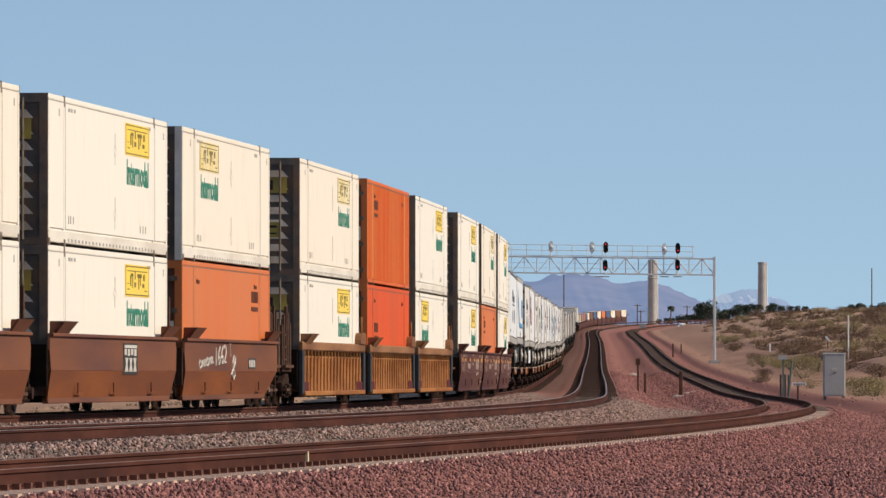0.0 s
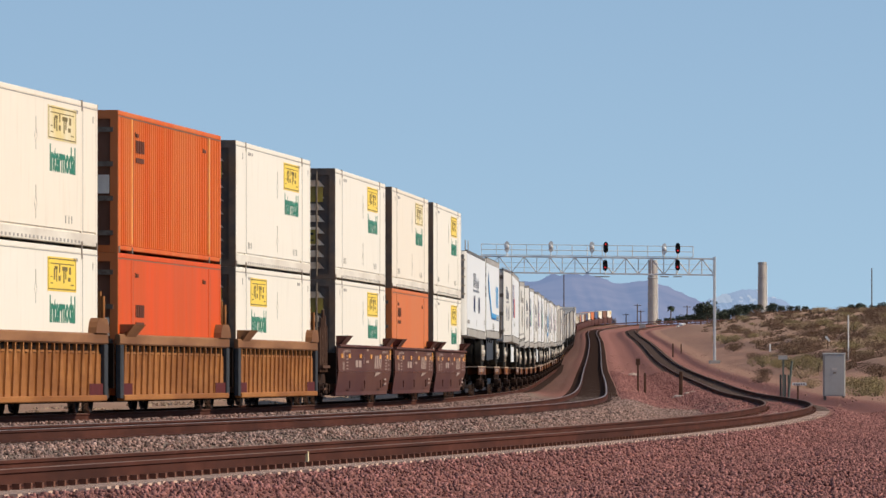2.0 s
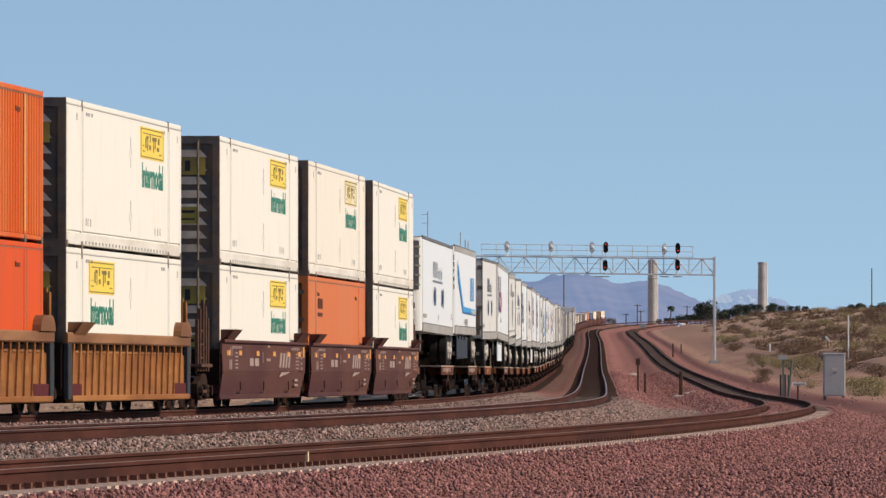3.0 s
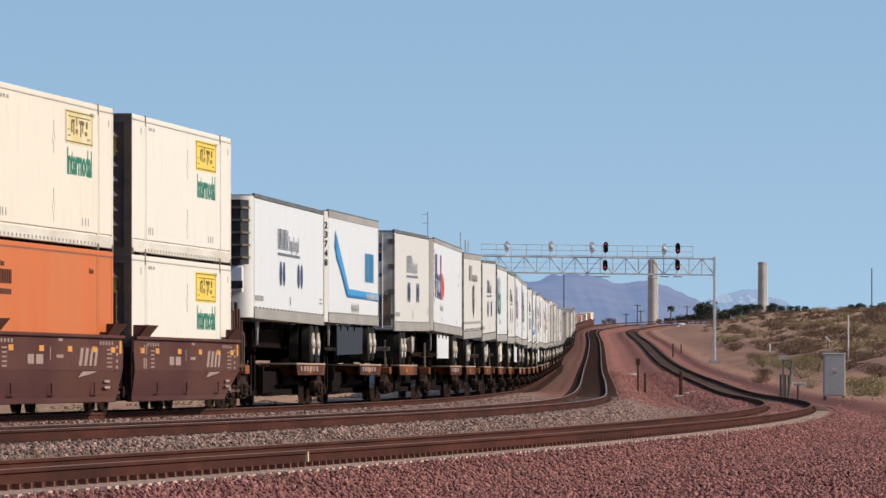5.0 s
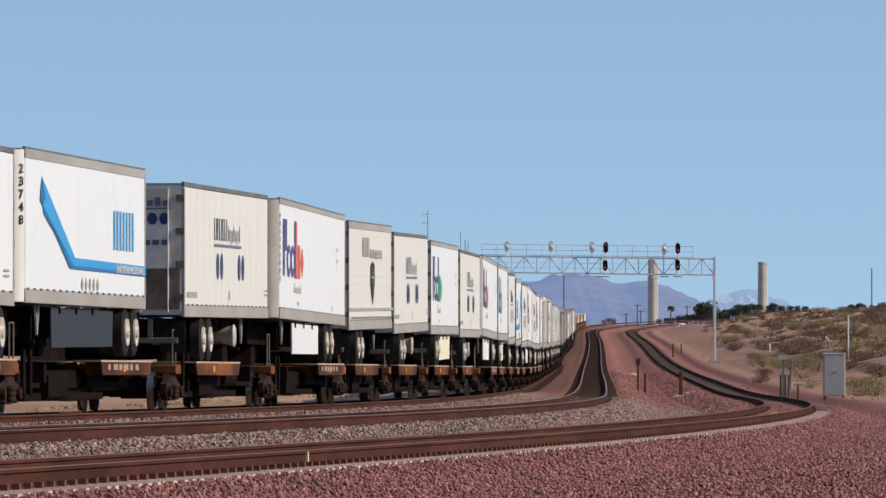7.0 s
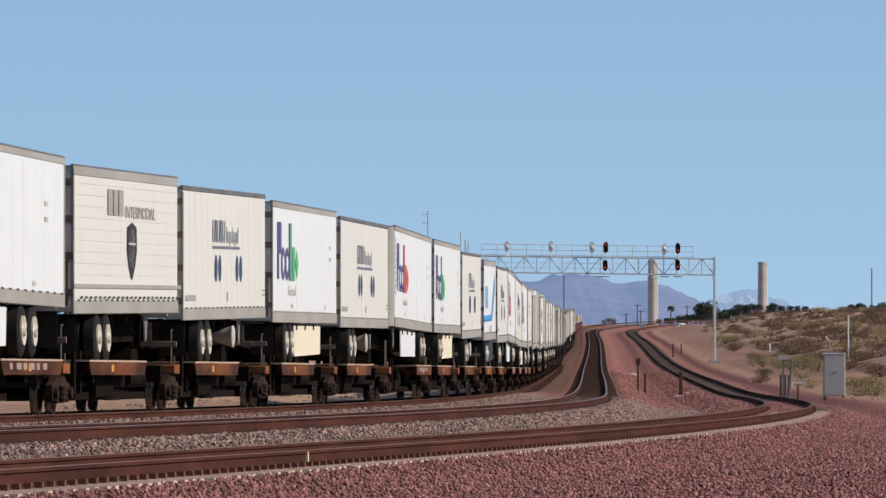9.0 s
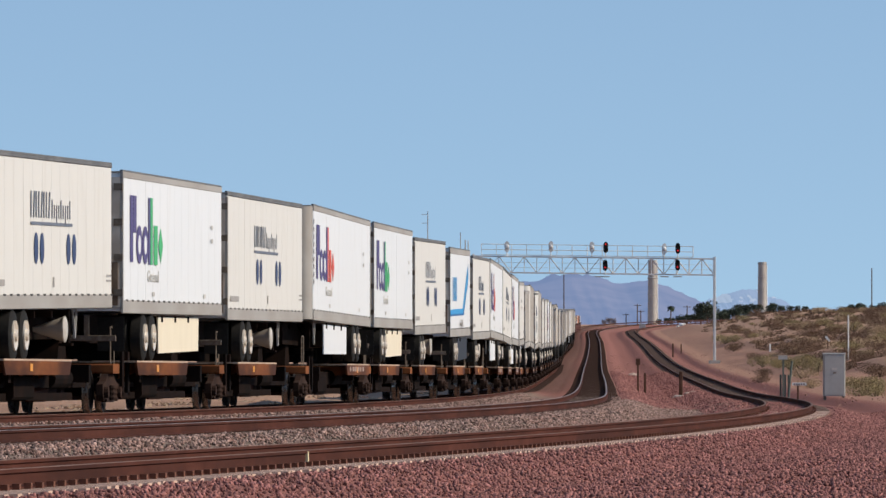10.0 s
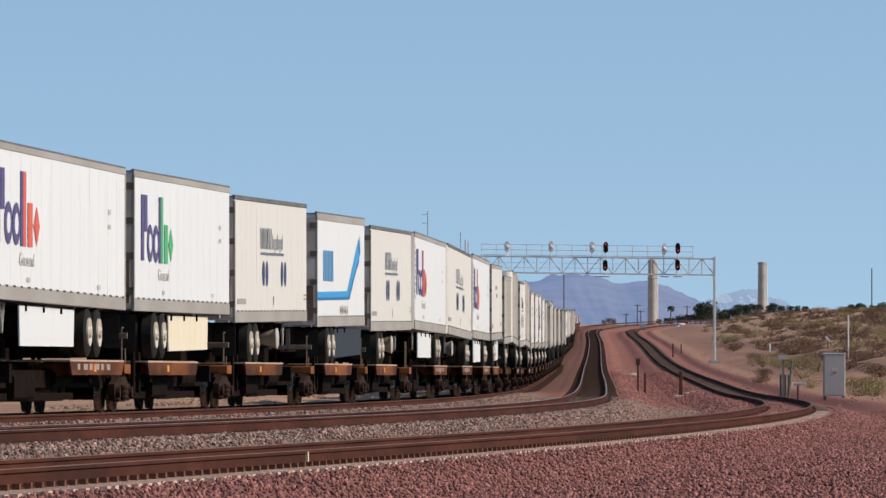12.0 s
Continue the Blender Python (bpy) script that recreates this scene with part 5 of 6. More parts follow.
        if not rear_near:
            for k, ch in enumerate("23748"):
                lettering(ch, .17, .10, M_BLACK, t, -e + .115, 3.42 - k * .24, -w + .083, "black fleet digit", .02, -45)
    elif kind in ("purple_red", "purple_green"):
        second = M_RED if kind == "purple_red" else M_LIME
        x0 = X(.065)
        part("painted_bar", Geo().box(x0, x0 + .42, y - .004, y, 2.05, 3.42), M_PURPLE, t, "tall purple bar")
        part("painted_block", Geo().box(x0 + .46, x0 + .92, y - .004, y, 2.66, 3.42), M_PURPLE, t, "purple block")
        for cx in (1.35, 2.25):
            part("painted_oval", oval(Geo(), x0 + cx, 2.42, .44, .40, y), M_PURPLE, t, "purple oval")
            part("oval_inset", oval(Geo(), x0 + cx, 2.42, .20, .20, y - .004), paint, t, "pale middle of the oval")
        part("painted_bar", Geo().box(x0 + 2.72, x0 + 3.0, y - .004, y, 2.02, 3.42), M_PURPLE, t, "tall purple bar")
        hue = "red" if kind == "purple_red" else "bright green"
        part("painted_bar", Geo().box(x0 + 3.02, x0 + 3.36, y - .004, y, 2.02, 3.42), second, t, "tall %s bar" % hue)
        part("painted_block", Geo().box(x0 + 3.57, x0 + 4.1, y - .004, y, 2.02, 2.85), second, t, "%s block" % hue)
        part("painted_diamond", side_shape([(x0 + 4.25, 2.43), (x0 + 4.60, 2.80), (x0 + 4.95, 2.43), (x0 + 4.60, 2.06)], y), second, t, "%s diamond" % hue)
        lettering("Ground", .24, 1.7, M_RAILGREY, t, x0 + 2.6, 1.66, y, "thin grey lettering")
        g = Geo()
        for f, z in ((.27, 1.36), (.78, 1.36), (.86, 2.9), (.86, 2.6)):
            g.box(X(f), X(f) + .35, y - .004, y, z, z + .09)
        stuff("marking", g, M_RAILGREY, t)
        if not rear_near:
            g = Geo()
            for k in range(9):
                g.box(-e + .38, -e + .50, y - .006, y, 1.9 + k * .19, 2.02 + k * .19)
            stuff("fleet_mark", g, M_MARK, t, "column of small dark marks")
    elif kind == "shield":
        lettering("INTERMODAL", .24, 4.3, M_MARK, t, X(.46), 2.95, y - .004, "grey lettering")
        g = Geo()
        for k in range(3):
            g.box(X(.30) + k * .75, X(.30) + k * .75 + .62, y - .008, y - .004, 2.98, 3.50)
        stuff("painted_mark", g, M_MARK, t, "grey painted block")
        pts = [(X(.478), 2.76), (X(.52), 2.86), (X(.562), 2.76), (X(.565), 2.3), (X(.55), 1.98), (X(.52), 1.66), (X(.49), 1.98), (X(.475), 2.3)]
        part("shield", side_shape(pts, y - .004), M_BLACK, t, "dark shield emblem")
        cx = X(.52)
        g = Geo()
        for q, (h0, h1) in zip((-.40, -.16, .08, .32), ((2.05, 2.62), (1.92, 2.72), (1.92, 2.72), (2.05, 2.62))):
            g.box(cx + q, cx + q + .10, y - .008, y - .004, h0, h1)
        g.box(cx - .5, cx + .5, y - .009, y - .005, 2.40, 2.44)
        stuff("shield_inset", g, M_RAILGREY, t, "pale bars inside the shield")
        part("belt_rail", Geo().box(-e, e, y - .012, y + .02, 1.50, 1.58), M_TALU, t)
        g = Geo()
        for k in range(24):
            x = X(.06) + k * .62
            g.box(x, x + .22, y - .008, y - .002, 1.29, 1.34)
        stuff("marking", g, M_BLACK, t)
    else:
        g = Geo()
        for f, z, w_ in ((.35, 2.9, 2.2), (.42, 2.6, 1.4), (.8, 1.5, .8), (.06, 1.45, 1.1)):
            g.box(X(f), X(f) + w_, y - .004, y, z, z + .14)
        stuff("marking", g, M_MARK, t)
    return t


def spine_unit(lite=False, far_deck=False, dimmed=False):
    """One platform of a spine car: centre sill, wheel deck, hitch and the bogie under its near end."""
    t = thing("spine_car", "rusty skeleton spine car platform with an orange wheel deck", "spine car", "articulated spine cars")
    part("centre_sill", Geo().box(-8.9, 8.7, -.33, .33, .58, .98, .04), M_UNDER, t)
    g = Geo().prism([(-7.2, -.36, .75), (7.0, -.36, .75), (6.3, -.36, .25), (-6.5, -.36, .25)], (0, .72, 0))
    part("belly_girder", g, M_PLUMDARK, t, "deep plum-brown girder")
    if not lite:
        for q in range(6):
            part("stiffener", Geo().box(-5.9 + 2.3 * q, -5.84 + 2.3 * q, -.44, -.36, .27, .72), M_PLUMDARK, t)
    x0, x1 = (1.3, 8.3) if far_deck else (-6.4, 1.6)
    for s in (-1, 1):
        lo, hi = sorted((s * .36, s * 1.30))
        # farther decks take the dark bogie colour, to look dim at distance
        part("wheel_deck", Geo().box(x0, x1, lo, hi, 1.035, 1.07), M_BOGIE if dimmed else M_DECKTOP, t, "worn steel wheel deck")
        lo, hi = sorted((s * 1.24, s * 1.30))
        part("deck_edge", Geo().prism([(x0, s * 1.24, 1.032), (x1, s * 1.24, 1.032), (x1 - .25, s * 1.24, .77), (x0 + .25, s * 1.24, .77)], (0, s * .055, 0)), M_BOGIE if dimmed else M_DECK, t, "rusty orange deck edge plate" if not dimmed else "rusty deck edge plate, darkened to look dim far off")
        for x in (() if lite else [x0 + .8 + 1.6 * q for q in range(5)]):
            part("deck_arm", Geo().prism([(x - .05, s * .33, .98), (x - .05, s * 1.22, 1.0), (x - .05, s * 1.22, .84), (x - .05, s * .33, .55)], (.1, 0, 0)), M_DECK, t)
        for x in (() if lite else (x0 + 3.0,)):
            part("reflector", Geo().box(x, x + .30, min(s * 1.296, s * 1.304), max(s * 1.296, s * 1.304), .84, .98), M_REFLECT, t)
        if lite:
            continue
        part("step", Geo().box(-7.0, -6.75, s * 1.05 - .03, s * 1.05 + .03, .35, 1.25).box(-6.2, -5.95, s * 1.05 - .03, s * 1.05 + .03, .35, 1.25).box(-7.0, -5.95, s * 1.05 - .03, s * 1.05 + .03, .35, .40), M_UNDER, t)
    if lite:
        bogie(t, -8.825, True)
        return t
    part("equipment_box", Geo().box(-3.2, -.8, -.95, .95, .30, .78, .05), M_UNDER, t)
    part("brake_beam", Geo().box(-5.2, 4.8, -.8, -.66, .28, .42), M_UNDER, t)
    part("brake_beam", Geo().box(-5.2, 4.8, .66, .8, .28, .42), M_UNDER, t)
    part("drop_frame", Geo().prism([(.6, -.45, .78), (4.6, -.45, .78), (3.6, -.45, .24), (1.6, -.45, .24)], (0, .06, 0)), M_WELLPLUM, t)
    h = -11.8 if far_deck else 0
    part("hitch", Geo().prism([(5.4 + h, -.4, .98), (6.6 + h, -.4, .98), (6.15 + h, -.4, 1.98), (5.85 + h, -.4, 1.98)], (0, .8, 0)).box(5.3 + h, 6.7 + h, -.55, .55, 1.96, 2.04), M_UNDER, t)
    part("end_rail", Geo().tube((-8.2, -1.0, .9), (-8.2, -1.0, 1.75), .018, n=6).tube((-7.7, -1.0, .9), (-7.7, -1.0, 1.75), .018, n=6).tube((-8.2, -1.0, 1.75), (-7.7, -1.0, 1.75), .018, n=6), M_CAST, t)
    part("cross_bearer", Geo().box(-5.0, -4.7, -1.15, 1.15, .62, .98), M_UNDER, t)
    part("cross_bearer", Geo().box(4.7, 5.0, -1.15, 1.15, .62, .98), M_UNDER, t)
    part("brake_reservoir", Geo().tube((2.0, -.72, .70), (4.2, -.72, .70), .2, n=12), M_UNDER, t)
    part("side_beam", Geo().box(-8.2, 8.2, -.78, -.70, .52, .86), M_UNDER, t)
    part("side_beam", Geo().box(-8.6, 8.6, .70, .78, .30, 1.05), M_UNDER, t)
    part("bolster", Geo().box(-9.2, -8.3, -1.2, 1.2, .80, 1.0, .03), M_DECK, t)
    # made-up sheet beyond the joint, keeps the opening dark from the camera
    part("crossover_plate", Geo().box(-14.2 if not far_deck else -11.0, -6.6, 1.31, 1.34, .85, 2.02), M_UNDER, t, "added dark sheet that hides the lit ground behind the joint")
    if far_deck:
        g = Geo()
        for q, w_ in enumerate((.3, .55, .4, .5, .35, .45)):
            g.box(x0 + .9 + q * .75, x0 + .9 + q * .75 + w_, -1.306, -1.294, .87, .99)
        stuff("stencil_mark", g, M_WFADE, t, "faded white stencil bars on the deck edge")
    bogie(t, -8.825)
    return t


def build_train():
    # double stacks: train metre of each container's near end
    first = {"smooth": lambda far: well_smooth(M_WELLBROWN, M_WELLRUST, M_UNDER, "rust-brown smooth-sided well car streaked with grime", False, far),
             "smooth_scribbled": lambda far: well_smooth(M_WELLBROWN, M_WELLRUST, M_BOGIE, "rust-brown smooth-sided well car with white scribbles", False, far, True),
             "plum_first": lambda far: well_smooth(M_WELLPLUM, M_WELLPLUM, M_UNDER, "plum-brown well car with amber reflectors and white stencils", True, far, False, True),
             "plum_last": lambda far: well_smooth(M_WELLPLUM, M_WELLPLUM, M_UNDER, "plum-brown well car with amber reflectors and white stencils", True, far, True),
             "ribbed": lambda far: well_ribbed("faded tan ribbed well car with rusty patches"),
             "ribbed_first": lambda far: well_ribbed("faded tan ribbed well car with rusty patches", True),
             "plum": lambda far: well_smooth(M_WELLPLUM, M_WELLPLUM, M_UNDER, "plum-brown well car with amber reflectors and white stencils", not far, far)}
    stacks = [(119.6, "smooth", "cream", 1, "white", 1), (139.1, "smooth", "white", 1, "white", 1), (157.7, "smooth_scribbled", "cream", 0, "orange", 0),
              (180.7, "ribbed_first", "cream", 1, "white", 1), (199.7, "ribbed", "orange_ribbed", 1, "red", 1), (218.7, "ribbed", "white", 1, "white", 0),
              (241.5, "plum_first", "white", 1, "white", 1), (260.2, "plum", "cream", 1, "orange", 1), (279.0, "plum_last", "white", 1, "white", 1)]
    rng = random.Random(4)
    u = 1489.0
    while u < 1826:
        pick = lambda: ["cream", "cream", "white", "grey", "cream", "brown", "grey", "orange", "blue", "cream", "brown", "blue", "cream", "orange", "blue", "white", "brown", "cream"][(len(stacks) - 9) % 18]
        stacks.append((u, "plum", None, 1, pick(), rng.randint(0, 1)))
        u += 18.8
    for u, car, upper, uf, lower, lf in stacks:
        mid = u + 8.075
        lite = u > 1000
        MOVERS.append((again((car, lite), lambda: first[car](lite)), mid, 9.4, Matrix.Identity(4)))
        for z, kind, far in ((.36, lower, lf), (3.258, upper, uf)):
            if kind is None:          # single boxes at the tail
                continue
            ob = again((kind, far, lite), lambda: container(kind, bool(far), lite=lite))
            MOVERS.append((ob, mid, 9.4, Matrix.Translation((0, 0, z))))
    # trailers: near end, length, kind, doors towards the viewer
    # and how far the near and the far end stand above or below the usual height
    vans = [(299.4, 16.4, "ovals_white", False, .01, -.05), (316.7, 15.9, "swoosh", False, .03, .05), (338.6, 15.9, "ovals", True, -.06, .03), (356.3, 17.0, "purple_red", False, .05, -.02),
            (374.4, 15.2, "shield", True, -.13, .02), (390.0, 15.6, "ovals", True, -.14, .04), (406.7, 16.15, "purple_green", True, -.06, .02), (423.5, 16.2, "ovals", True, -.07, .0),
            (441.7, 17.0, "purple_red", False, .07, .0), (459.9, 16.0, "purple_green", True, .0, .05), (476.5, 15.9, "ovals", True, -.12, .03), (494.6, 14.3, "swoosh", True, -.10, .03),
            (510.4, 16.5, "ovals", True, -.115, .015), (527.7, 16.2, "purple_red", False, .05, -.01), (544.7, 16.4, "ovals", False, .005, -.12), (562.0, 16.4, "purple_red", False, -.05, -.08)]
    u = 579.8
    while u < 1472:
        near, dz = rng.random() < .55, rng.uniform(-.06, .05)
        vans.append((u + rng.uniform(0, .9), rng.choice([12.8, 13.7, 14.6, 16.15]), rng.choice(["ovals", "plain", "plain_tall", "purple_red", "plain_white", "plain", "plain_tall", "ovals"]), near,
                     dz + (-.10 if near else .05), dz + (.03 if near else -.06)))
        u += 17.65
    for u, L, kind, near, low, high in vans:
        unit = u + 8.5
        lite, dimmed = u > 740, u > 590
        MOVERS.append((again(("spine", lite, near, dimmed), lambda: spine_unit(lite, not near, dimmed)), unit, 8.825, Matrix.Identity(4)))
        ob = again((kind, L, near, lite), lambda: trailer(kind, L, near, lite))
        tilt = pose(0, 0, (low + high) / 2, 0, -math.degrees(math.atan((high - low) / L)), 0)
        MOVERS.append((ob, unit, 8.825, Matrix.Translation((u + L / 2 - unit, rng.uniform(-.14, .14) if lite else 0, 1.10)) @ tilt))


build_train()
SPEED = 25.8


# ---- signal bridge over the tracks ----
def strut(a, b, r):
    return Geo().tube(a, b, r, n=6)


def signal_head(parent, x, y, z, lit):
    """Two-part colour light on a short mast: dark target towards the viewer, or the bare grey back of one."""
    face = part("signal_head", Geo().prism([(x + .25 * math.cos(a) * (1 if abs(math.sin(a)) < .9 else .8), y - .02, z + .36 * math.sin(a) + (.21 if math.sin(a) > 0 else -.21)) for a in [k * math.pi / 8 for k in range(16)]], (0, .06, 0)),
                M_SIGNAL if lit else M_GALV, parent, "black oval signal target" if lit else "grey back of a signal facing away")
    if lit:
        for dz, on in ((.32, lit == 2), (-.22, lit == 1)):
            part("hood", Geo().lathe((x, y - .03, z + dz), (0, -1, 0), [(0, .13), (.30, .13), (.30, .15), (0, .15)], 14), M_SIGNAL, face)
            part("lens", Geo().lathe((x, y - .035, z + dz), (0, -1, 0), [(0, .085), (.03, .085), (.05, .04)], 14), M_REDLAMP if on else M_SIGNAL, face, "glowing red lens" if on else "")
    else:
        part("housing", Geo().lathe((x, y - .03, z), (0, -1, 0), [(0, .23), (.25, .20), (.32, .10)], 14), M_GALV, face)
    part("mast", Geo().tube((x, y + .1, z - 1.0), (x, y + .1, z + .2), .05, n=8), M_GALV, parent)


def build_bridge():
    Y, k = 740.0, 740.0 / 12883.5
    X = lambda px: (px - 784) * k
    Z = lambda py: .8366 + (663.03 - py) * k
    t = thing("signal_bridge", "grey galvanised truss signal bridge spanning three tracks", "signal bridge")
    lx, rx = X(838), X(1265)
    tilt = .30 / (rx - lx)
    rise = lambda x: (rx - x) * tilt
    zt, zb, wd = Z(458.5), Z(487), 1.5
    for x in (lx, rx):
        g0 = float(ground_height(x, Y + wd / 2))
        part("footing", Geo().box(x - .55, x + .55, Y - .4, Y + wd + .4, g0 - .3, g0 + .32, .05), M_CONCRETE, t, "pale concrete footing")
        for y in (Y, Y + wd):
            part("leg", Geo().box(x - .11, x + .11, y - .11, y + .11, g0 + .2, zt + rise(x) + .22, .03), M_GALV, t)
        for q in range(6):
            z = g0 + .8 + q * 1.4
            part("leg_brace", strut((x, Y, z), (x, Y + wd, z + 1.3), .04), M_GALV, t)
    n = 19
    for y in (Y, Y + wd):
        for z in (zt, zb):
            part("chord", Geo().prism([(lx, y - .07, z + rise(lx) - .065), (lx, y + .07, z + rise(lx) - .065), (lx, y + .07, z + rise(lx) + .065), (lx, y - .07, z + rise(lx) + .065)], (rx - lx, 0, -rise(lx))), M_GALV, t)
        for q in range(n + 1):
            x = lx + (rx - lx) * q / n
            part("upright", strut((x, y, zb + rise(x)), (x, y, zt + rise(x)), .032), M_GALV, t)
            if q < n:
                x2 = lx + (rx - lx) * (q + 1) / n
                a, b = (zb, zt) if q % 2 else (zt, zb)
                part("diagonal", strut((x, y, a + rise(x)), (x2, y, b + rise(x2)), .042), M_GALV, t)
    for h in (.52, 1.02):           # hand rails of the inner catwalk
        part("guard_rail", strut((lx, Y + .3, zb + rise(lx) + h), (rx, Y + .3, zb + h), .02), M_GALV, t)
    for q in range(n + 1):
        x = lx + (rx - lx) * q / n
        for z in (zt, zb):
            part("cross_tie", strut((x, Y, z + rise(x)), (x, Y + wd, z + rise(x)), .04), M_GALV, t)
    # walkway on top with its railing
    wx0, wx1 = X(852), X(1227)
    zw = zt + .14
    part("walkway", Geo().prism([(wx0, Y + .1, zw + rise(wx0)), (wx0, Y + wd - .1, zw + rise(wx0)), (wx0, Y + wd - .1, zw + rise(wx0) + .05), (wx0, Y + .1, zw + rise(wx0) + .05)], (wx1 - wx0, 0, rise(wx1) - rise(wx0))), M_GALV, t, "grated walkway")
    for y in (Y + .1, Y + wd - .1):
        for h in (.55, 1.1):
            part("guard_rail", strut((wx0, y, zw + rise(wx0) + h), (wx1, y, zw + rise(wx1) + h), .028), M_GALV, t)
        for q in range(15):
            x = wx0 + (wx1 - wx0) * q / 14
            part("rail_post", strut((x, y, zw + rise(x)), (x, y, zw + rise(x) + 1.1), .026), M_GALV, t)
    for px, py, lit in ((897, 437, 0), (975, 437, 0), (1047.5, 438, 0), (1072, 438, 2), (1071, 470, 1), (1175.5, 441, 0), (1199.5, 440, 1), (1199, 469.5, 1)):
        signal_head(t, X(px), Y - .25, Z(py), lit)
    for px in (1060, 1071, 1176, 1199):
        x = X(px)
        part("step_plate", Geo().box(x - .42, x + .42, Y - .5, Y + .1, Z(491), Z(489), .02), M_CABINET, t)


build_bridge()


# ---- things beside the line ----
def at_ground(x, y, sink=0.03):
    return pose(x, y, float(ground_height(x, y)) - sink)


def relay_cabinet():
    k = 335 / 12883.5
    t = thing("relay_cabinet", "grey metal relay cabinet on short legs beside the track", "cabinet", at=at_ground((1476 - 784) * k, 335))
    w, h = .50, 2.04
    part("housing", Geo().box(-w, w, -.35, .35, .12, h, .025), M_CABINET, t)
    part("roof", Geo().prism([(-w - .02, -.38, h), (w + .02, -.38, h), (w + .02, .38, h + .03), (-w - .02, .38, h + .03)], (0, 0, .04)), M_CABINET, t)
    d = part("door", Geo().box(-w + .04, w - .04, -.375, -.352, .18, h - .08, .008), M_CABINET, t)
    part("nameplate", Geo().box(-.12, .12, -.383, -.376, 1.30, 1.42), M_WPRINT, d, "small pale plate")
    part("latch", Geo().box(-.07, .07, -.40, -.376, 1.16, 1.22, .006), M_CAST, d)
    for x in (-.42, .42):
        part("leg", Geo().box(x - .05, x + .05, -.3, .3, -.05, .12), M_CAST, t)
        part("lifting_lug", Geo().box(x * 1.28 - .03, x * 1.28 + .03, -.05, .05, h - .22, h - .05), M_CAST, t)


relay_cabinet()


def line_post(x, y, h, r, name, material, label, cap=False):
    t = thing(name, label, "post", at=at_ground(x, y))
    part("shaft", Geo().box(-r, r, -r, r, 0, h, r * .3), material, t)
    if cap:
        part("head", Geo().box(-r * 2.3, r * 2.3, -.06, .06, h - .38, h, .015), material, t)
    return t


line_post(11.65, 435, 2.0, .055, "marker_post", M_POST, "thin rusty marker post standing in the gravel", True)
line_post(11.9, 429, 1.25, .07, "fence_post", M_POST, "short weathered post standing in the gravel")
p = line_post(13.0, 398, 1.42, .10, "junction_post", M_POST, "stout brown post with a pale concrete base")
part("base", Geo().box(-.35, .35, -.3, .3, 0, .14, .04), M_CONCRETE, p, "pale concrete base")
line_post(27.0, 855, 1.6, .09, "marker_post", M_POST, "short dark marker post in bare dirt")
line_post(29.6, 905, 1.2, .07, "marker_post", M_POST, "short dark marker post in bare dirt")
p = line_post(35.4, 788, .85, .09, "marker_post", M_WPLASTIC, "short white plastic marker post")


def white_pole():
    t = thing("white_pole", "slim white pole with a dark foot in the scrub", "pole", at=at_ground(30.9, 555))
    part("shaft", Geo().tube((0, 0, .3), (0, 0, 3.48), .055, n=10), M_WPLASTIC, t)
    part("foot", Geo().tube((0, 0, 0), (0, 0, .3), .09, n=10), M_CABINET, t)


white_pole()


def sign_cluster():
    k = 350 / 12883.5
    t = thing("track_sign", "weathered green posts with a small pale sign plate", "sign", at=at_ground((1386 - 784) * k, 350))
    part("post", Geo().box(-.04, .04, -.04, .04, 0, 2.0, .01), M_POSTGREEN, t)
    part("sign_plate", Geo().box(-.24, .20, -.06, -.04, 1.92, 2.12, .006), M_CABINET, t, "weathered grey sign plate")
    part("leaning_post", Geo().tube((.25, 0, 0), (.42, 0, 1.85), .05, n=8), M_POSTGREEN, t)
    for x in (-.12, .1, .26):
        part("conduit", Geo().tube((x, .1, 0), (x, .1, 1.2), .045, n=8), M_POSTGREEN, t)
    k = 343 / 12883.5
    t = thing("track_sign", "low dark post carrying a narrow pale sign board", "sign", at=at_ground((1412 - 784) * k, 343))
    part("post", Geo().box(-.04, .04, -.04, .04, 0, .95, .01), M_POST, t)
    part("sign_plate", Geo().box(-.27, .40, -.07, -.045, .84, .97, .006), M_WPLASTIC, t, "narrow pale board")
    g = Geo()
    for q in range(5):
        g.box(-.2 + q * .11, -.13 + q * .11, -.076, -.07, .87, .93)
    tagged(part("sign_mark", g, M_BLACK, t), kind="stuff")


sign_cluster()


def leaning_board():
    k = 640 / 12883.5
    t = thing("leaning_board", "small white board leaning on a stake in the scrub", "board", at=at_ground((1465 - 784) * k, 640))
    part("stake", Geo().box(-.04, .04, -.04, .04, 0, 1.0, .01), M_POST, t)
    part("board", Geo().prism([(-.26, -.06, 1.10), (-.12, -.06, 1.2), (.22, -.06, .78), (.08, -.06, .68)], (0, .03, 0)), M_WPLASTIC, t)


leaning_board()


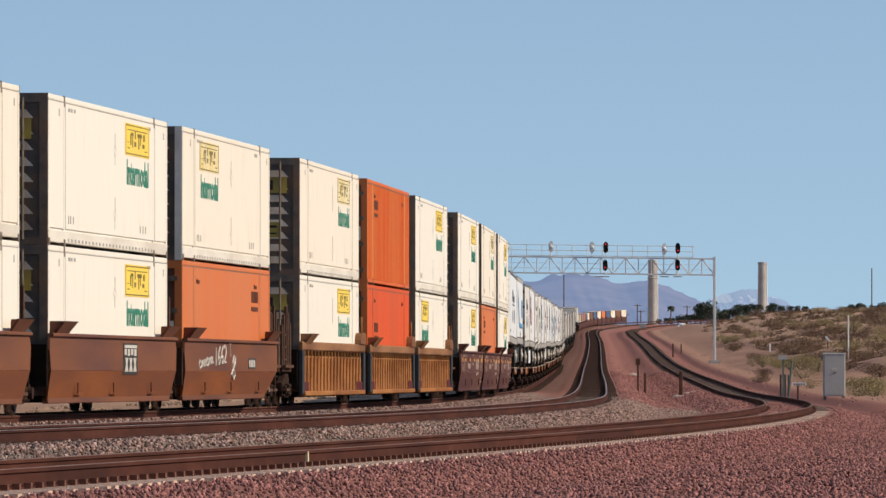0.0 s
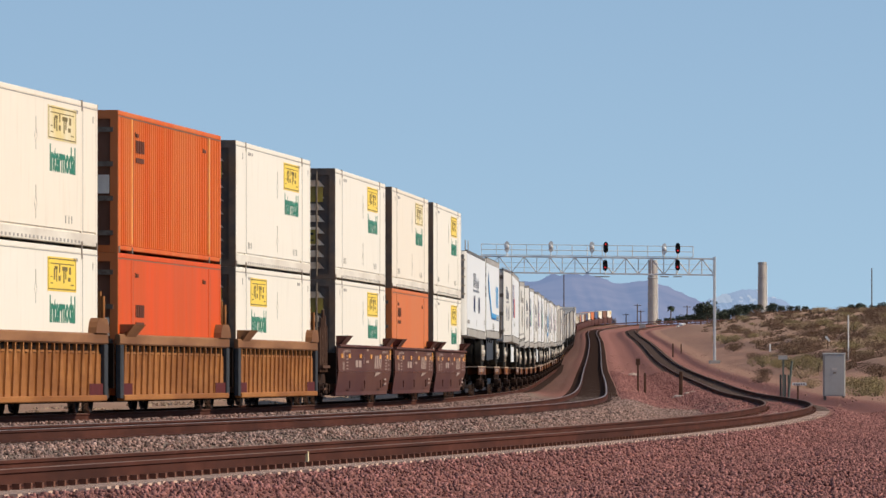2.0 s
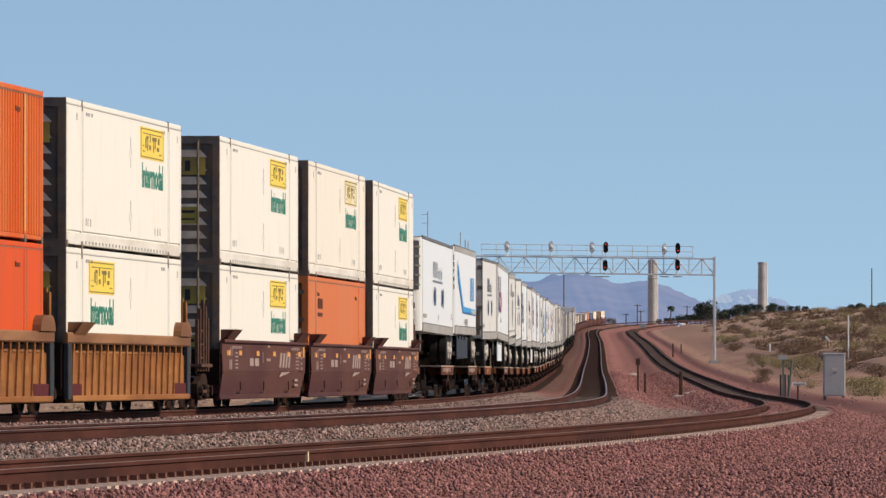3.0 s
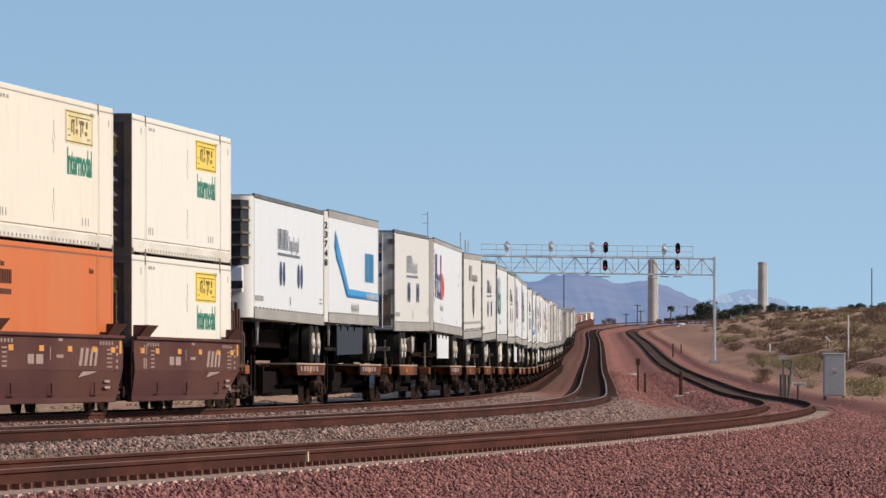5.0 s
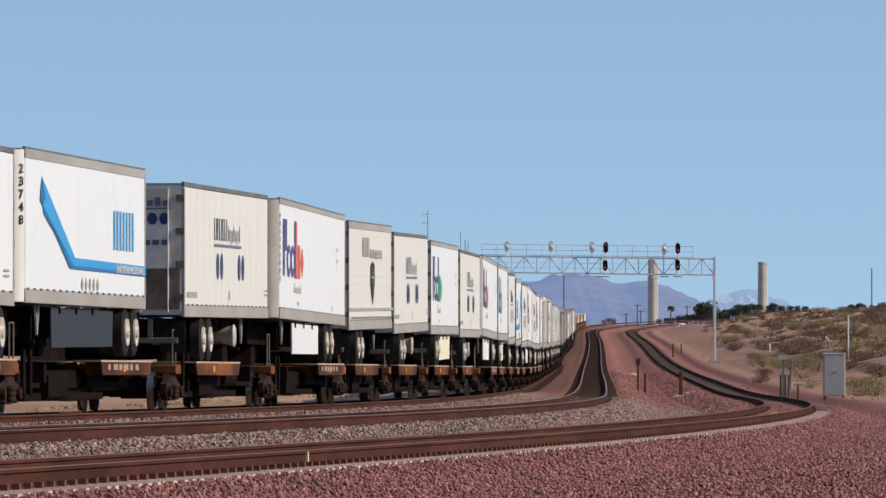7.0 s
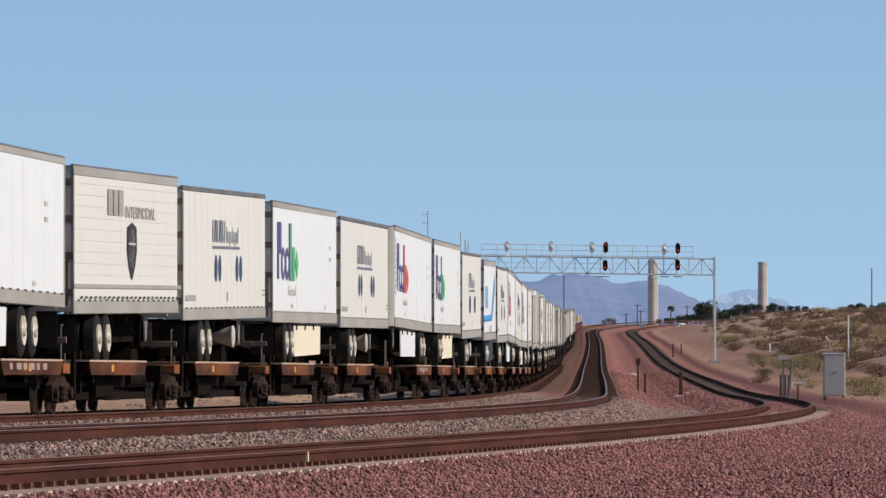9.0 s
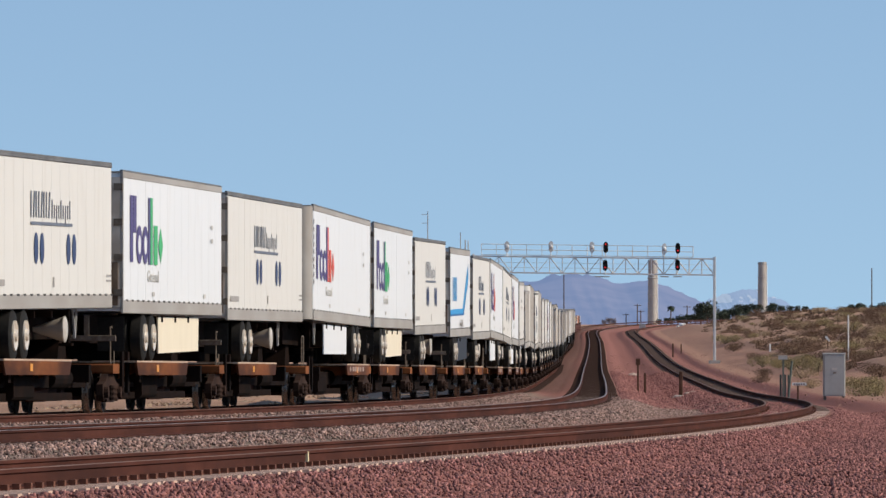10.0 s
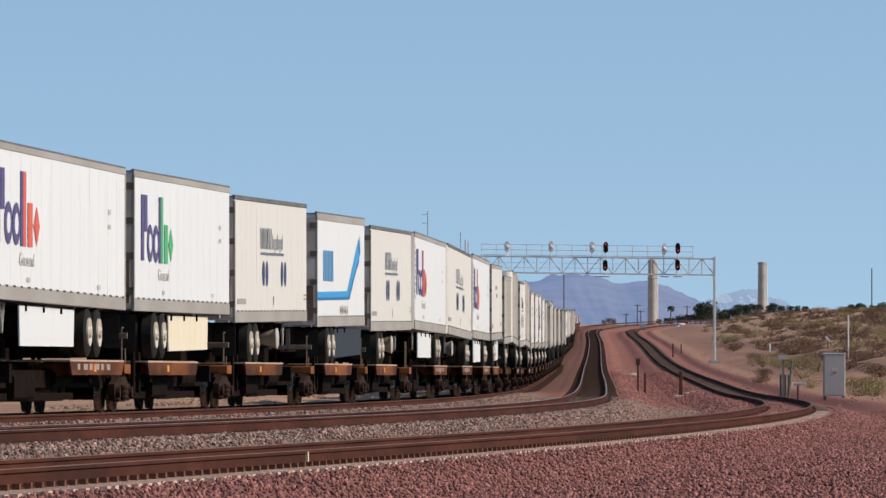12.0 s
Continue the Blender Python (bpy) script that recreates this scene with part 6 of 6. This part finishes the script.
def chimney(px, base_y, top_y, width, Y, label):
    k = Y / 12883.5
    x = (px - 784) * k
    g0 = float(ground_height(x, Y))
    top = .8366 + (663.03 - top_y) * k
    h, r = top - g0 + 2, width * k / 2
    t = thing("chimney_stack", label, "chimney", "distant stacks", at=pose(x, Y, g0 - 2))
    part("shaft", Geo().lathe((0, 0, 0), (0, 0, 1), [(0, r * 1.13), (h * .5, r * 1.04), (h * .93, r * .97), (h, r * .97)], 32), M_CONCRETE, t, smooth=True)
    part("rim", Geo().lathe((0, 0, h - .9), (0, 0, 1), [(0, r * .98), (.1, r * 1.06), (.8, r * 1.06), (.9, r * .8)], 32), M_CABINET, t, smooth=True)
    for q in range(3):
        part("ring_platform", Geo().lathe((0, 0, h * (.25 + .24 * q)), (0, 0, 1), [(0, r * 1.02), (.05, r * 1.14), (.4, r * 1.14), (.45, r * 1.02)], 32), M_CONCRETE, t)
    part("flue_pipe", Geo().tube((r * 1.1, -r * .35, 0), (r * 1.02, -r * .35, h * .96), r * .14, n=8), M_WPLASTIC, t, "white service pipe")


chimney(1155, 572, 460, 16.0, 2900, "tall round concrete stack with ring platforms")
chimney(1349, 556, 464, 15.0, 2950, "tall round concrete stack rising behind the scrub")


def utility_pole(px, top_y, Y, arms=0, r=.14, label="dark wooden utility pole"):
    k = Y / 12883.5
    x = (px - 784) * k
    g0 = float(ground_height(x, Y))
    h = .8366 + (663.03 - top_y) * k - g0
    t = thing("utility_pole", label, "utility pole", at=pose(x, Y, g0 - .3))
    part("shaft", Geo().tube((0, 0, 0), (0, 0, h + .3), r, r * .75, n=10), M_POLE, t)
    for q in range(arms):
        a = part("cross_arm", Geo().box(-1.3, 1.3, -.07, .07, h - .3 - q * .9, h - .12 - q * .9), M_POLE, t)
        for x in (-1.1, -.4, .4, 1.1):
            part("insulator", Geo().tube((x, 0, h - .12 - q * .9), (x, 0, h + .12 - q * .9), .06, n=6), M_GALV, a)


utility_pole(998, 486, 1420, 0, .13, "tall dark leaning wooden pole behind the train")
utility_pole(1543, 475, 1250, 0, .12, "tall bare wooden pole on the scrub rise")
utility_pole(1128, 538, 2500, 1, .22, "distant wooden utility pole with cross arm")
utility_pole(1134, 549, 2620, 1, .22, "distant wooden utility pole with cross arm")
utility_pole(1108, 555, 2900, 1, .22, "distant wooden utility pole with cross arm")
utility_pole(1216, 541, 2500, 1, .2, "distant wooden utility pole above the trees")


def antenna(px, top_y, Y, rungs, r=.05):
    k = Y / 12883.5
    x = (px - 784) * k
    g0 = float(ground_height(x, Y))
    h = .8366 + (663.03 - top_y) * k - g0
    t = thing("antenna_mast", "thin grey antenna mast rising behind the train", "antenna", "antenna masts", at=pose(x, Y, g0 - .2))
    part("mast", Geo().tube((0, 0, 0), (0, 0, h + .2), r * 1.6, r, n=6), M_CABINET, t)
    for dz in rungs:
        part("cross_rod", Geo().tube((-.75, 0, h - dz), (.05, 0, h - dz), .035, n=6), M_CABINET, t)


antenna(757, 374, 880, (.2, 1.25))
antenna(815, 411, 900, ())
antenna(823.5, 425, 900, (), .07)
antenna(828.5, 426, 905, (), .06)


def low_box(px, py, Y, w, h, material, name, label, category):
    k = Y / 12883.5
    x = (px - 784) * k
    t = thing(name, label, category, at=at_ground(x, Y))
    part("casing", Geo().box(-w, w, -.5, .5, 0, h, .05), material, t)
    part("lid", Geo().box(-w - .06, w + .06, -.55, .55, h, h + .1, .02), M_GALV, t)


low_box(1137, 579, 1700, .75, 1.0, M_CABINET, "equipment_box", "low grey equipment box beside the far track", "box")


def debris():
    rng = random.Random(3)
    for px, Y, s in ((1200, 1450, .35), (1206, 1452, .55), (1211, 1454, .3), (1119, 620, .34), (1126, 622, .25), (1216, 402, .17), (1226, 404, .13), (1194, 400, .15)):
        g = Geo()
        m = bpy.data.meshes.new("boulder")
        bm = bmesh.new()
        bmesh.ops.create_icosphere(bm, subdivisions=2, radius=s)
        for v in bm.verts:
            v.co *= 1 + .35 * noise.noise(v.co * (1.6 / s) + Vector((px, 0, 0)))
            v.co.z *= .55
        bm.to_mesh(m)
        bm.free()
        m.materials.append(M_WPLASTIC if Y > 1000 else M_ROCK)
        x = (px - 784) * Y / 12883.5
        tagged(new("boulder", m), "pale broken boulder lying on bare dirt", "rock", "pale boulders").matrix_basis = at_ground(x, Y, -s * .2)


debris()


# ---- plants ----
def leaf_cloud(n, size, place, rng, flat=.6):
    """Many small leaf quads at places that place() gives."""
    g = Geo()
    for _ in range(n):
        c = place()
        a = Vector((rng.gauss(0, 1), rng.gauss(0, 1), rng.gauss(0, flat))).normalized()
        b = a.cross(Vector((rng.gauss(0, 1), rng.gauss(0, 1), rng.gauss(0, 1)))).normalized()
        s = size * rng.uniform(.6, 1.4)
        g.add([c - a * s, c + b * s * .45, c + a * s, c - b * s * .45], [(0, 1, 2, 3)])
    return g


def quick_mesh(g, name, material):
    me = bpy.data.meshes.new(name)
    me.from_pydata(g.v, [], g.f)
    me.materials.append(material)
    return me


def shrub_meshes():
    out = []
    rng = random.Random(11)
    for k, (m, words) in enumerate(((M_SCRUBTAN, "dry tan desert shrub rooted in sandy ground"), (M_SCRUBOLIVE, "olive-yellow desert shrub rooted in sandy ground"), (M_SCRUBDARK, "dark brown creosote shrub rooted in sandy ground"))):
        for v in range(3):
            blobs = [(rng.uniform(-.55, .55), rng.uniform(-.4, .4), rng.uniform(.30, .55), rng.uniform(.35, .6)) for _ in range(6)]
            def place():
                bx, by, bz, br = rng.choice(blobs)
                d = Vector((rng.gauss(0, 1), rng.gauss(0, 1), rng.gauss(0, 1))).normalized() * br * rng.uniform(.55, 1.05)
                return Vector((bx + d.x, by + d.y, max(.02, bz + d.z * .75)))
            leaves = quick_mesh(leaf_cloud(1900, .036, place, rng), "foliage", m)
            g = Geo()
            for _ in range(9):
                bx, by, bz, br = rng.choice(blobs)
                g.tube((rng.uniform(-.1, .1), rng.uniform(-.1, .1), -.1), (bx, by, bz + br * .3), .03, .01, n=5)
            out.append((leaves, quick_mesh(g, "stem", M_BARK), words))
    return out


def build_shrubs():
    rng = random.Random(23)
    kinds = shrub_meshes()
    made = 0
    big = [(1400, 575, 3, 1.25), (1432, 585, 3, 1.1), (1380, 590, 4, 1.0), (1352, 545, 6, .9), (1420, 500, 1, 1.1), (1445, 520, 4, 1.0), (1515, 395, 4, .9), (1540, 385, 3, 1.0), (1500, 420, 1, .8), (1560, 430, 7, .9), (1340, 680, 6, 1.0), (1370, 700, 0, 1.0),
           (1285, 940, 4, 1.5), (1300, 935, 3, 1.3), (1298, 860, 6, 1.2), (1272, 1000, 4, 1.2), (1530, 520, 7, 1.0), (1550, 540, 6, 1.2), (1480, 660, 0, 1.3), (1410, 690, 0, 1.2), (1395, 700, 6, 1.0), (1553, 372, 4, .8), (1452, 560, 3, .8),
           (1352, 632, 3, 1.35), (1376, 606, 4, 1.2), (1345, 482, 6, .7), (1420, 562, 3, 1.6), (1436, 424, 1, .9), (1520, 352, 4, .75), (1550, 340, 3, .8), (1500, 502, 8, 1.0), (1540, 486, 7, 1.1)]
    spots = [((px - 784) * Y / 12883.5, Y, k, s) for px, Y, k, s in big]
    while len(spots) < 190:
        Y = rng.uniform(520, 1320)
        x = rng.uniform(.038, .0625) * Y
        d = x - plan_at(Y)[0]
        if d < 16 + rng.uniform(0, 8) + ease(900, 1300, Y) * 4:
            continue
        spots.append((x, Y, rng.choice((0, 1, 2, 3, 5, 6, 7, 8, 6, 7, 8, 6)), rng.uniform(.6, 1.7)))
    for x, Y, k, s in spots:
        leaves, stems, words = kinds[k]
        t = thing("desert_shrub", words, "shrub", "desert shrubs", at=at_ground(x, Y, .08) @ pose(0, 0, 0, 0, 0, rng.uniform(0, 360)) @ Matrix.Diagonal((s * 1.15, s * 1.15, s * .95, 1)))
        part("foliage", leaves, None, t)
        part("stem", stems, None, t)
    # the rest of the brush on the rise and along its crest
    g = Geo()
    for _ in range(1400):
        Y = rng.uniform(800, 2000) if rng.random() < .8 else rng.uniform(560, 900)
        x = rng.uniform(.036, .0635) * Y
        if x - float(plan_at(Y)[0]) < 19 or math.sin(x * .42 + 1) * math.sin(Y * .021 + x * .13) < rng.uniform(-.35, .15) * (1 if Y < 1150 else 3):
            continue
        z = float(ground_height(x, Y))
        s = rng.uniform(.25, .8) * (1.4 if Y > 1100 else 1)
        for _ in range(60):
            c = Vector((x + rng.gauss(0, s * .6), Y + rng.gauss(0, s * .6), z + abs(rng.gauss(0, s * (.45 if Y < 1100 else .24)))))
            a = Vector((rng.gauss(0, 1), rng.gauss(0, .5), rng.gauss(0, 1))).normalized() * s * .15
            b = Vector((a.z, rng.gauss(0, .1), -a.x)) * .6
            g.add([c - a, c + b, c + a, c - b], [(0, 1, 2, 3)])
    tagged(new("far_brush", quick_mesh(g, "far_brush", M_SCRUBDARK)), "low brown brush covering the distant rise", "brush", kind="stuff")


build_shrubs()


def build_grass():
    rng = random.Random(31)
    g = Geo()
    for _ in range(800):
        Y = 95 + 330 * rng.random() ** 1.2
        x = float(plan_at(Y)[0]) - rng.uniform(8.2, 20)
        z, h = float(ground_height(x, Y)), rng.uniform(.03, .13)
        for _ in range(9):
            c, lean = Vector((x + rng.gauss(0, .16), Y + rng.gauss(0, .5), z - .02)), Vector((rng.gauss(0, .09), rng.gauss(0, .09), h * rng.uniform(.6, 1.1)))
            w = Vector((rng.uniform(.03, .08), rng.gauss(0, .03), 0))
            g.add([c - w, c + w, c + lean], [(0, 1, 2)])
    tagged(new("dry_grass", quick_mesh(g, "dry_grass", M_GRASS)), "tufts of dry straw-coloured grass beside the track", "grass", kind="stuff")


build_grass()


def build_trees():
    rng = random.Random(5)
    shapes = []
    for v in range(4):
        blobs = [(rng.uniform(-1.8, 1.8), rng.uniform(-1.5, 1.5), rng.uniform(2.4, 5.6), rng.uniform(.9, 1.5)) for _ in range(9)]
        def place():
            bx, by, bz, br = rng.choice(blobs)
            d = Vector((rng.gauss(0, 1), rng.gauss(0, 1), rng.gauss(0, 1))).normalized() * br * rng.uniform(.5, 1.08)
            return Vector((bx, by, bz)) + d
        crown = quick_mesh(leaf_cloud(900, .34, place, rng, 1), "crown", M_LEAF)
        g = Geo().tube((0, 0, -.4), (0, 0, 2.6), .28, .18, n=8)
        for bx, by, bz, br in blobs[:6]:
            g.tube((0, 0, rng.uniform(1.4, 2.5)), (bx, by, bz), .12, .03, n=5)
        shapes.append((crown, quick_mesh(g, "trunk", M_BARK)))
    bare_crown = []
    for c, _ in shapes[:2]:
        b = c.copy()
        b.materials.clear()
        b.materials.append(M_BARE)
        bare_crown.append(b)
    rows = [(1252, 2350, 1.2), (1240, 2360, 1.05), (1262, 2380, .95), (1222, 2400, .62), (1210, 2420, .55), (1200, 2430, .5), (1190, 2440, .42), (1231, 2410, .6), (1180, 2450, .4), (1276, 2450, .75), (1288, 2480, .70), (1297, 2480, .76), (1306, 2500, .84), (1316, 2520, .78), (1326, 2520, .70), (1337, 2540, .74), (1281, 2500, .66)]
    rows += [
            (1362, 1720, .38), (1372, 1700, .42), (1384, 1680, .36), (1398, 1700, .34), (1412, 1720, .33), (1425, 1740, .3), (1495, 1560, .3), (1508, 1540, .36), (1518, 1530, .4), (1530, 1540, .36), (1544, 1560, .36), (1561, 1500, .42), (1068, 2350, .30), (1078, 2360, .40), (1086, 2370, .36), (1166, 2460, .35)]
    for k, (px, Y, s) in enumerate(rows):
        x = (px - 784) * Y / 12883.5
        c, tr = shapes[k % 4]
        bare = px < 1090
        t = thing("tree", "bare grey-brown bush-like tree beyond the tracks" if bare else "dark green tree in a distant windbreak", "tree", "windbreak trees", at=pose(x, Y, float(ground_height(x, Y)) - .3) @ pose(0, 0, 0, 0, 0, rng.uniform(0, 360)) @ Matrix.Diagonal((s * 1.25, s * 1.25, s, 1)))
        part("crown", bare_crown[k % 2] if bare else c, None, t)
        part("trunk", tr, None, t)
    # the palm
    Y = 2380
    x = (1187 - 784) * Y / 12883.5
    g0 = float(ground_height(x, Y))
    h = .8366 + (663.03 - 543) * Y / 12883.5 - g0
    t = thing("palm_tree", "fan palm with a bare trunk and shaggy crown", "palm", at=pose(x, Y, g0))
    part("trunk", Geo().tube((0, 0, -.3), (.1, 0, h), .24, .17, n=10), M_BARK, t)
    for q in range(26):
        a, lift = q * 2.4, .75 - 1.7 * (q / 26)
        d = Vector((math.cos(a), math.sin(a), 0))
        g = Geo()
        pts = [Vector((.1, 0, h)) + d * (1.5 * f) + Vector((0, 0, 1.3 * lift * f - .75 * f * f)) for f in (0, .35, .7, 1.0)]
        side = Vector((-d.y, d.x, 0))
        for w, (a0, a1) in zip(((.06, .34), (.34, .42), (.42, .06)), zip(pts[:-1], pts[1:])):
            g.add([a0 - side * w[0], a0 + side * w[0], a1 + side * w[1], a1 - side * w[1]], [(0, 1, 2, 3)])
        part("frond", quick_mesh(g, "frond", M_PALM), None, t)


build_trees()


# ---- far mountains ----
# blue emission in the rock stands in for distance haze
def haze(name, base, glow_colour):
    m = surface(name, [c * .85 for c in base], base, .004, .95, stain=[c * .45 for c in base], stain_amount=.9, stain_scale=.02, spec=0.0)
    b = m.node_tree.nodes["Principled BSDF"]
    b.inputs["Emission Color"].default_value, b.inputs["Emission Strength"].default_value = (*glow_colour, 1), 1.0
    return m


def ridge(name, label, Y, outline, depth, material, base_y, snow=None, count=170, rows=26):
    """A mountain range as folded terrain behind a skyline of (px, py) knots, shaped to fit the camera's view."""
    k = Y / 12883.5
    px, py = np.array(outline, float).T
    cols = np.linspace(px[0], px[-1], count)
    top = .84 + (663.03 - np.interp(cols, px, py)) * k
    foot = .84 + (663.03 - base_y) * k
    vs, fs = [], []
    for i in range(rows + 1):
        f = i / rows
        for j, c in enumerate(cols):
            x = (c - 784) * k
            n1 = noise.fractal(Vector((x * .05 + f * .9, f * .35, Y * .01)), 1, 2, 5)
            n2 = noise.fractal(Vector((x * .15 + f * 1.6, f * .8, 3)), 1, 2, 4)
            z = foot - 25 + (top[j] - foot + 25) * f ** .85 * (1 + (.05 * n1 + .01 * n2) * f * (1 - f) * 3) + (n2 * 1.6 + 1.2 * n1 if i == rows else 0)
            vs.append((x, Y - depth * (1 - f) + (110 * n1 + 35 * n2) * (1 - f), z))
    m = len(cols)
    for i in range(rows):
        for j in range(m - 1):
            fs.append((i * m + j, i * m + j + 1, (i + 1) * m + j + 1, (i + 1) * m + j))
    me = bpy.data.meshes.new(name)
    me.from_pydata(vs, [], fs)
    me.materials.append(material)
    me.shade_smooth()
    if snow:
        me.materials.append(snow)
        idx = []
        for p in me.polygons:
            c = p.center
            hgt = (c.z - foot) / max(top.max() - foot, 1)
            idx.append(1 if hgt + .7 * noise.fractal(Vector((c.x * .07, c.y * .004, c.z * .12)), 1, 2, 5) > .70 else 0)
        me.polygons.foreach_set("material_index", idx)
    tagged(new(name, me), label, "mountains", kind="structure")


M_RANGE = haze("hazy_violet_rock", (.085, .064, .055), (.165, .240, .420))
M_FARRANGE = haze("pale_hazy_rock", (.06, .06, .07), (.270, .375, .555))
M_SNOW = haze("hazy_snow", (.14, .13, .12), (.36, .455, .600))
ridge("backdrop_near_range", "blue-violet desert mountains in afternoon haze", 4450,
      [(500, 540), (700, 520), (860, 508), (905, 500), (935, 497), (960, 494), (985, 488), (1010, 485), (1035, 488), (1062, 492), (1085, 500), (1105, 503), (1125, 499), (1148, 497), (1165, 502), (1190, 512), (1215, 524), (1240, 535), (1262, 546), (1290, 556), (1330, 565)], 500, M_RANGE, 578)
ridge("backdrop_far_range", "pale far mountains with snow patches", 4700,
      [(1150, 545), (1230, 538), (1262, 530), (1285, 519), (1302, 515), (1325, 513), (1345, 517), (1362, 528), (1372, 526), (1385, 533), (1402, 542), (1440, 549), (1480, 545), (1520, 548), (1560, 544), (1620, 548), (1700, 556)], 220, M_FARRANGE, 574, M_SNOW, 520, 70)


# ---- loose ballast: real stones over the shoulders ----
def stones(name, label, material, count, y0, y1, d0, d1, size, seed, power=1.0):
    """Broken stones strewn between two offsets from the middle track."""
    r = np.random.RandomState(seed)
    y = y0 + (y1 - y0) * r.rand(count) ** power
    d = d0 + (d1 - d0) * r.rand(count)
    x = np.interp(y, ALONG, MID_X) + d
    z = ground_height(x, y)
    base = np.array([(1, 0, 0), (-1, 0, 0), (0, 1, 0), (0, -1, 0), (0, 0, 1), (0, 0, -1)], float)
    tri = np.array([(0, 2, 4), (2, 1, 4), (1, 3, 4), (3, 0, 4), (2, 0, 5), (1, 2, 5), (3, 1, 5), (0, 3, 5)])
    s = size * (.55 + .9 * r.rand(count, 1, 1) ** 1.6)
    v = (base[None] + r.uniform(-.38, .38, (count, 6, 3))) * s * r.uniform(.7, 1.25, (count, 1, 3))
    q = r.normal(size=(count, 4))
    q /= np.linalg.norm(q, axis=1, keepdims=True)
    w, a, b, c = q.T
    rot = np.stack([1 - 2 * (b * b + c * c), 2 * (a * b - c * w), 2 * (a * c + b * w), 2 * (a * b + c * w), 1 - 2 * (a * a + c * c), 2 * (b * c - a * w), 2 * (a * c - b * w), 2 * (b * c + a * w), 1 - 2 * (a * a + b * b)], -1).reshape(count, 3, 3)
    v = np.einsum("nij,nkj->nki", rot, v) + np.stack([x, y, z + .25 * size + .5 * size * r.rand(count)], -1)[:, None]
    f = (tri[None] + 6 * np.arange(count)[:, None, None]).reshape(-1, 3)
    me = bpy.data.meshes.new(name)
    me.vertices.add(count * 6)
    me.vertices.foreach_set("co", v.astype(np.float32).ravel())
    me.loops.add(len(f) * 3)
    me.loops.foreach_set("vertex_index", f.astype(np.int32).ravel())
    me.polygons.add(len(f))
    me.polygons.foreach_set("loop_start", np.arange(0, len(f) * 3, 3, dtype=np.int32))
    me.update(calc_edges=True)
    me.materials.append(material)
    tagged(new(name, me), label, "gravel", kind="stuff")


stones("ballast_stone", "loose grey broken ballast stones between two tracks", M_STONEGREY, 100000, 66, 330, 1.0, 5.9, .031, 1, 1.3)
stones("ballast_stone", "pale broken ballast stones beside the train's track", M_STONEGREY, 27000, 90, 300, -3.6, -.85, .029, 2, 1.1)
stones("red_gravel", "loose pinkish-red crushed stone beside the track", M_STONEPINK, 130000, 52, 260, SEP_3 + 1.50, SEP_3 + 9.5, .027, 3, 1.4)
stones("red_gravel", "pinkish-red crushed stone between two tracks", M_STONEPINK, 14000, 150, 420, 4.5, SEP_3 - .9, .045, 4)
stones("red_gravel", "pinkish-red crushed stone between the rails", M_STONEPINK, 13000, 48, 300, SEP_3 - .66, SEP_3 + .66, .036, 5)
stones("grimy_ballast", "dark crushed stone between the rails", M_STONEDARK, 10000, 66, 330, -.66, .66, .036, 6)
stones("red_gravel", "dark red crushed stone between two tracks", M_STONEPINK, 26000, 300, 620, 1.4, SEP_3 - 1.0, .045, 7, 1.5)
stones("pale_gravel", "scattered pale stones on bare dirt", M_STONETAN, 900, 300, 900, 1.2, SEP_3 + 6.0, .05, 8, 1.2)


# ---- what moves: the whole train rolls towards the viewer ----
def motions():
    for ob, metre, base, place in MOVERS:
        step = 0.5 if metre < 700 else 1.0
        rows = [(k * step, car_pose(metre - SPEED * k * step, base) @ place) for k in range(int(12.0 / step) + 1)]
        walk(ob, rows)


motions()
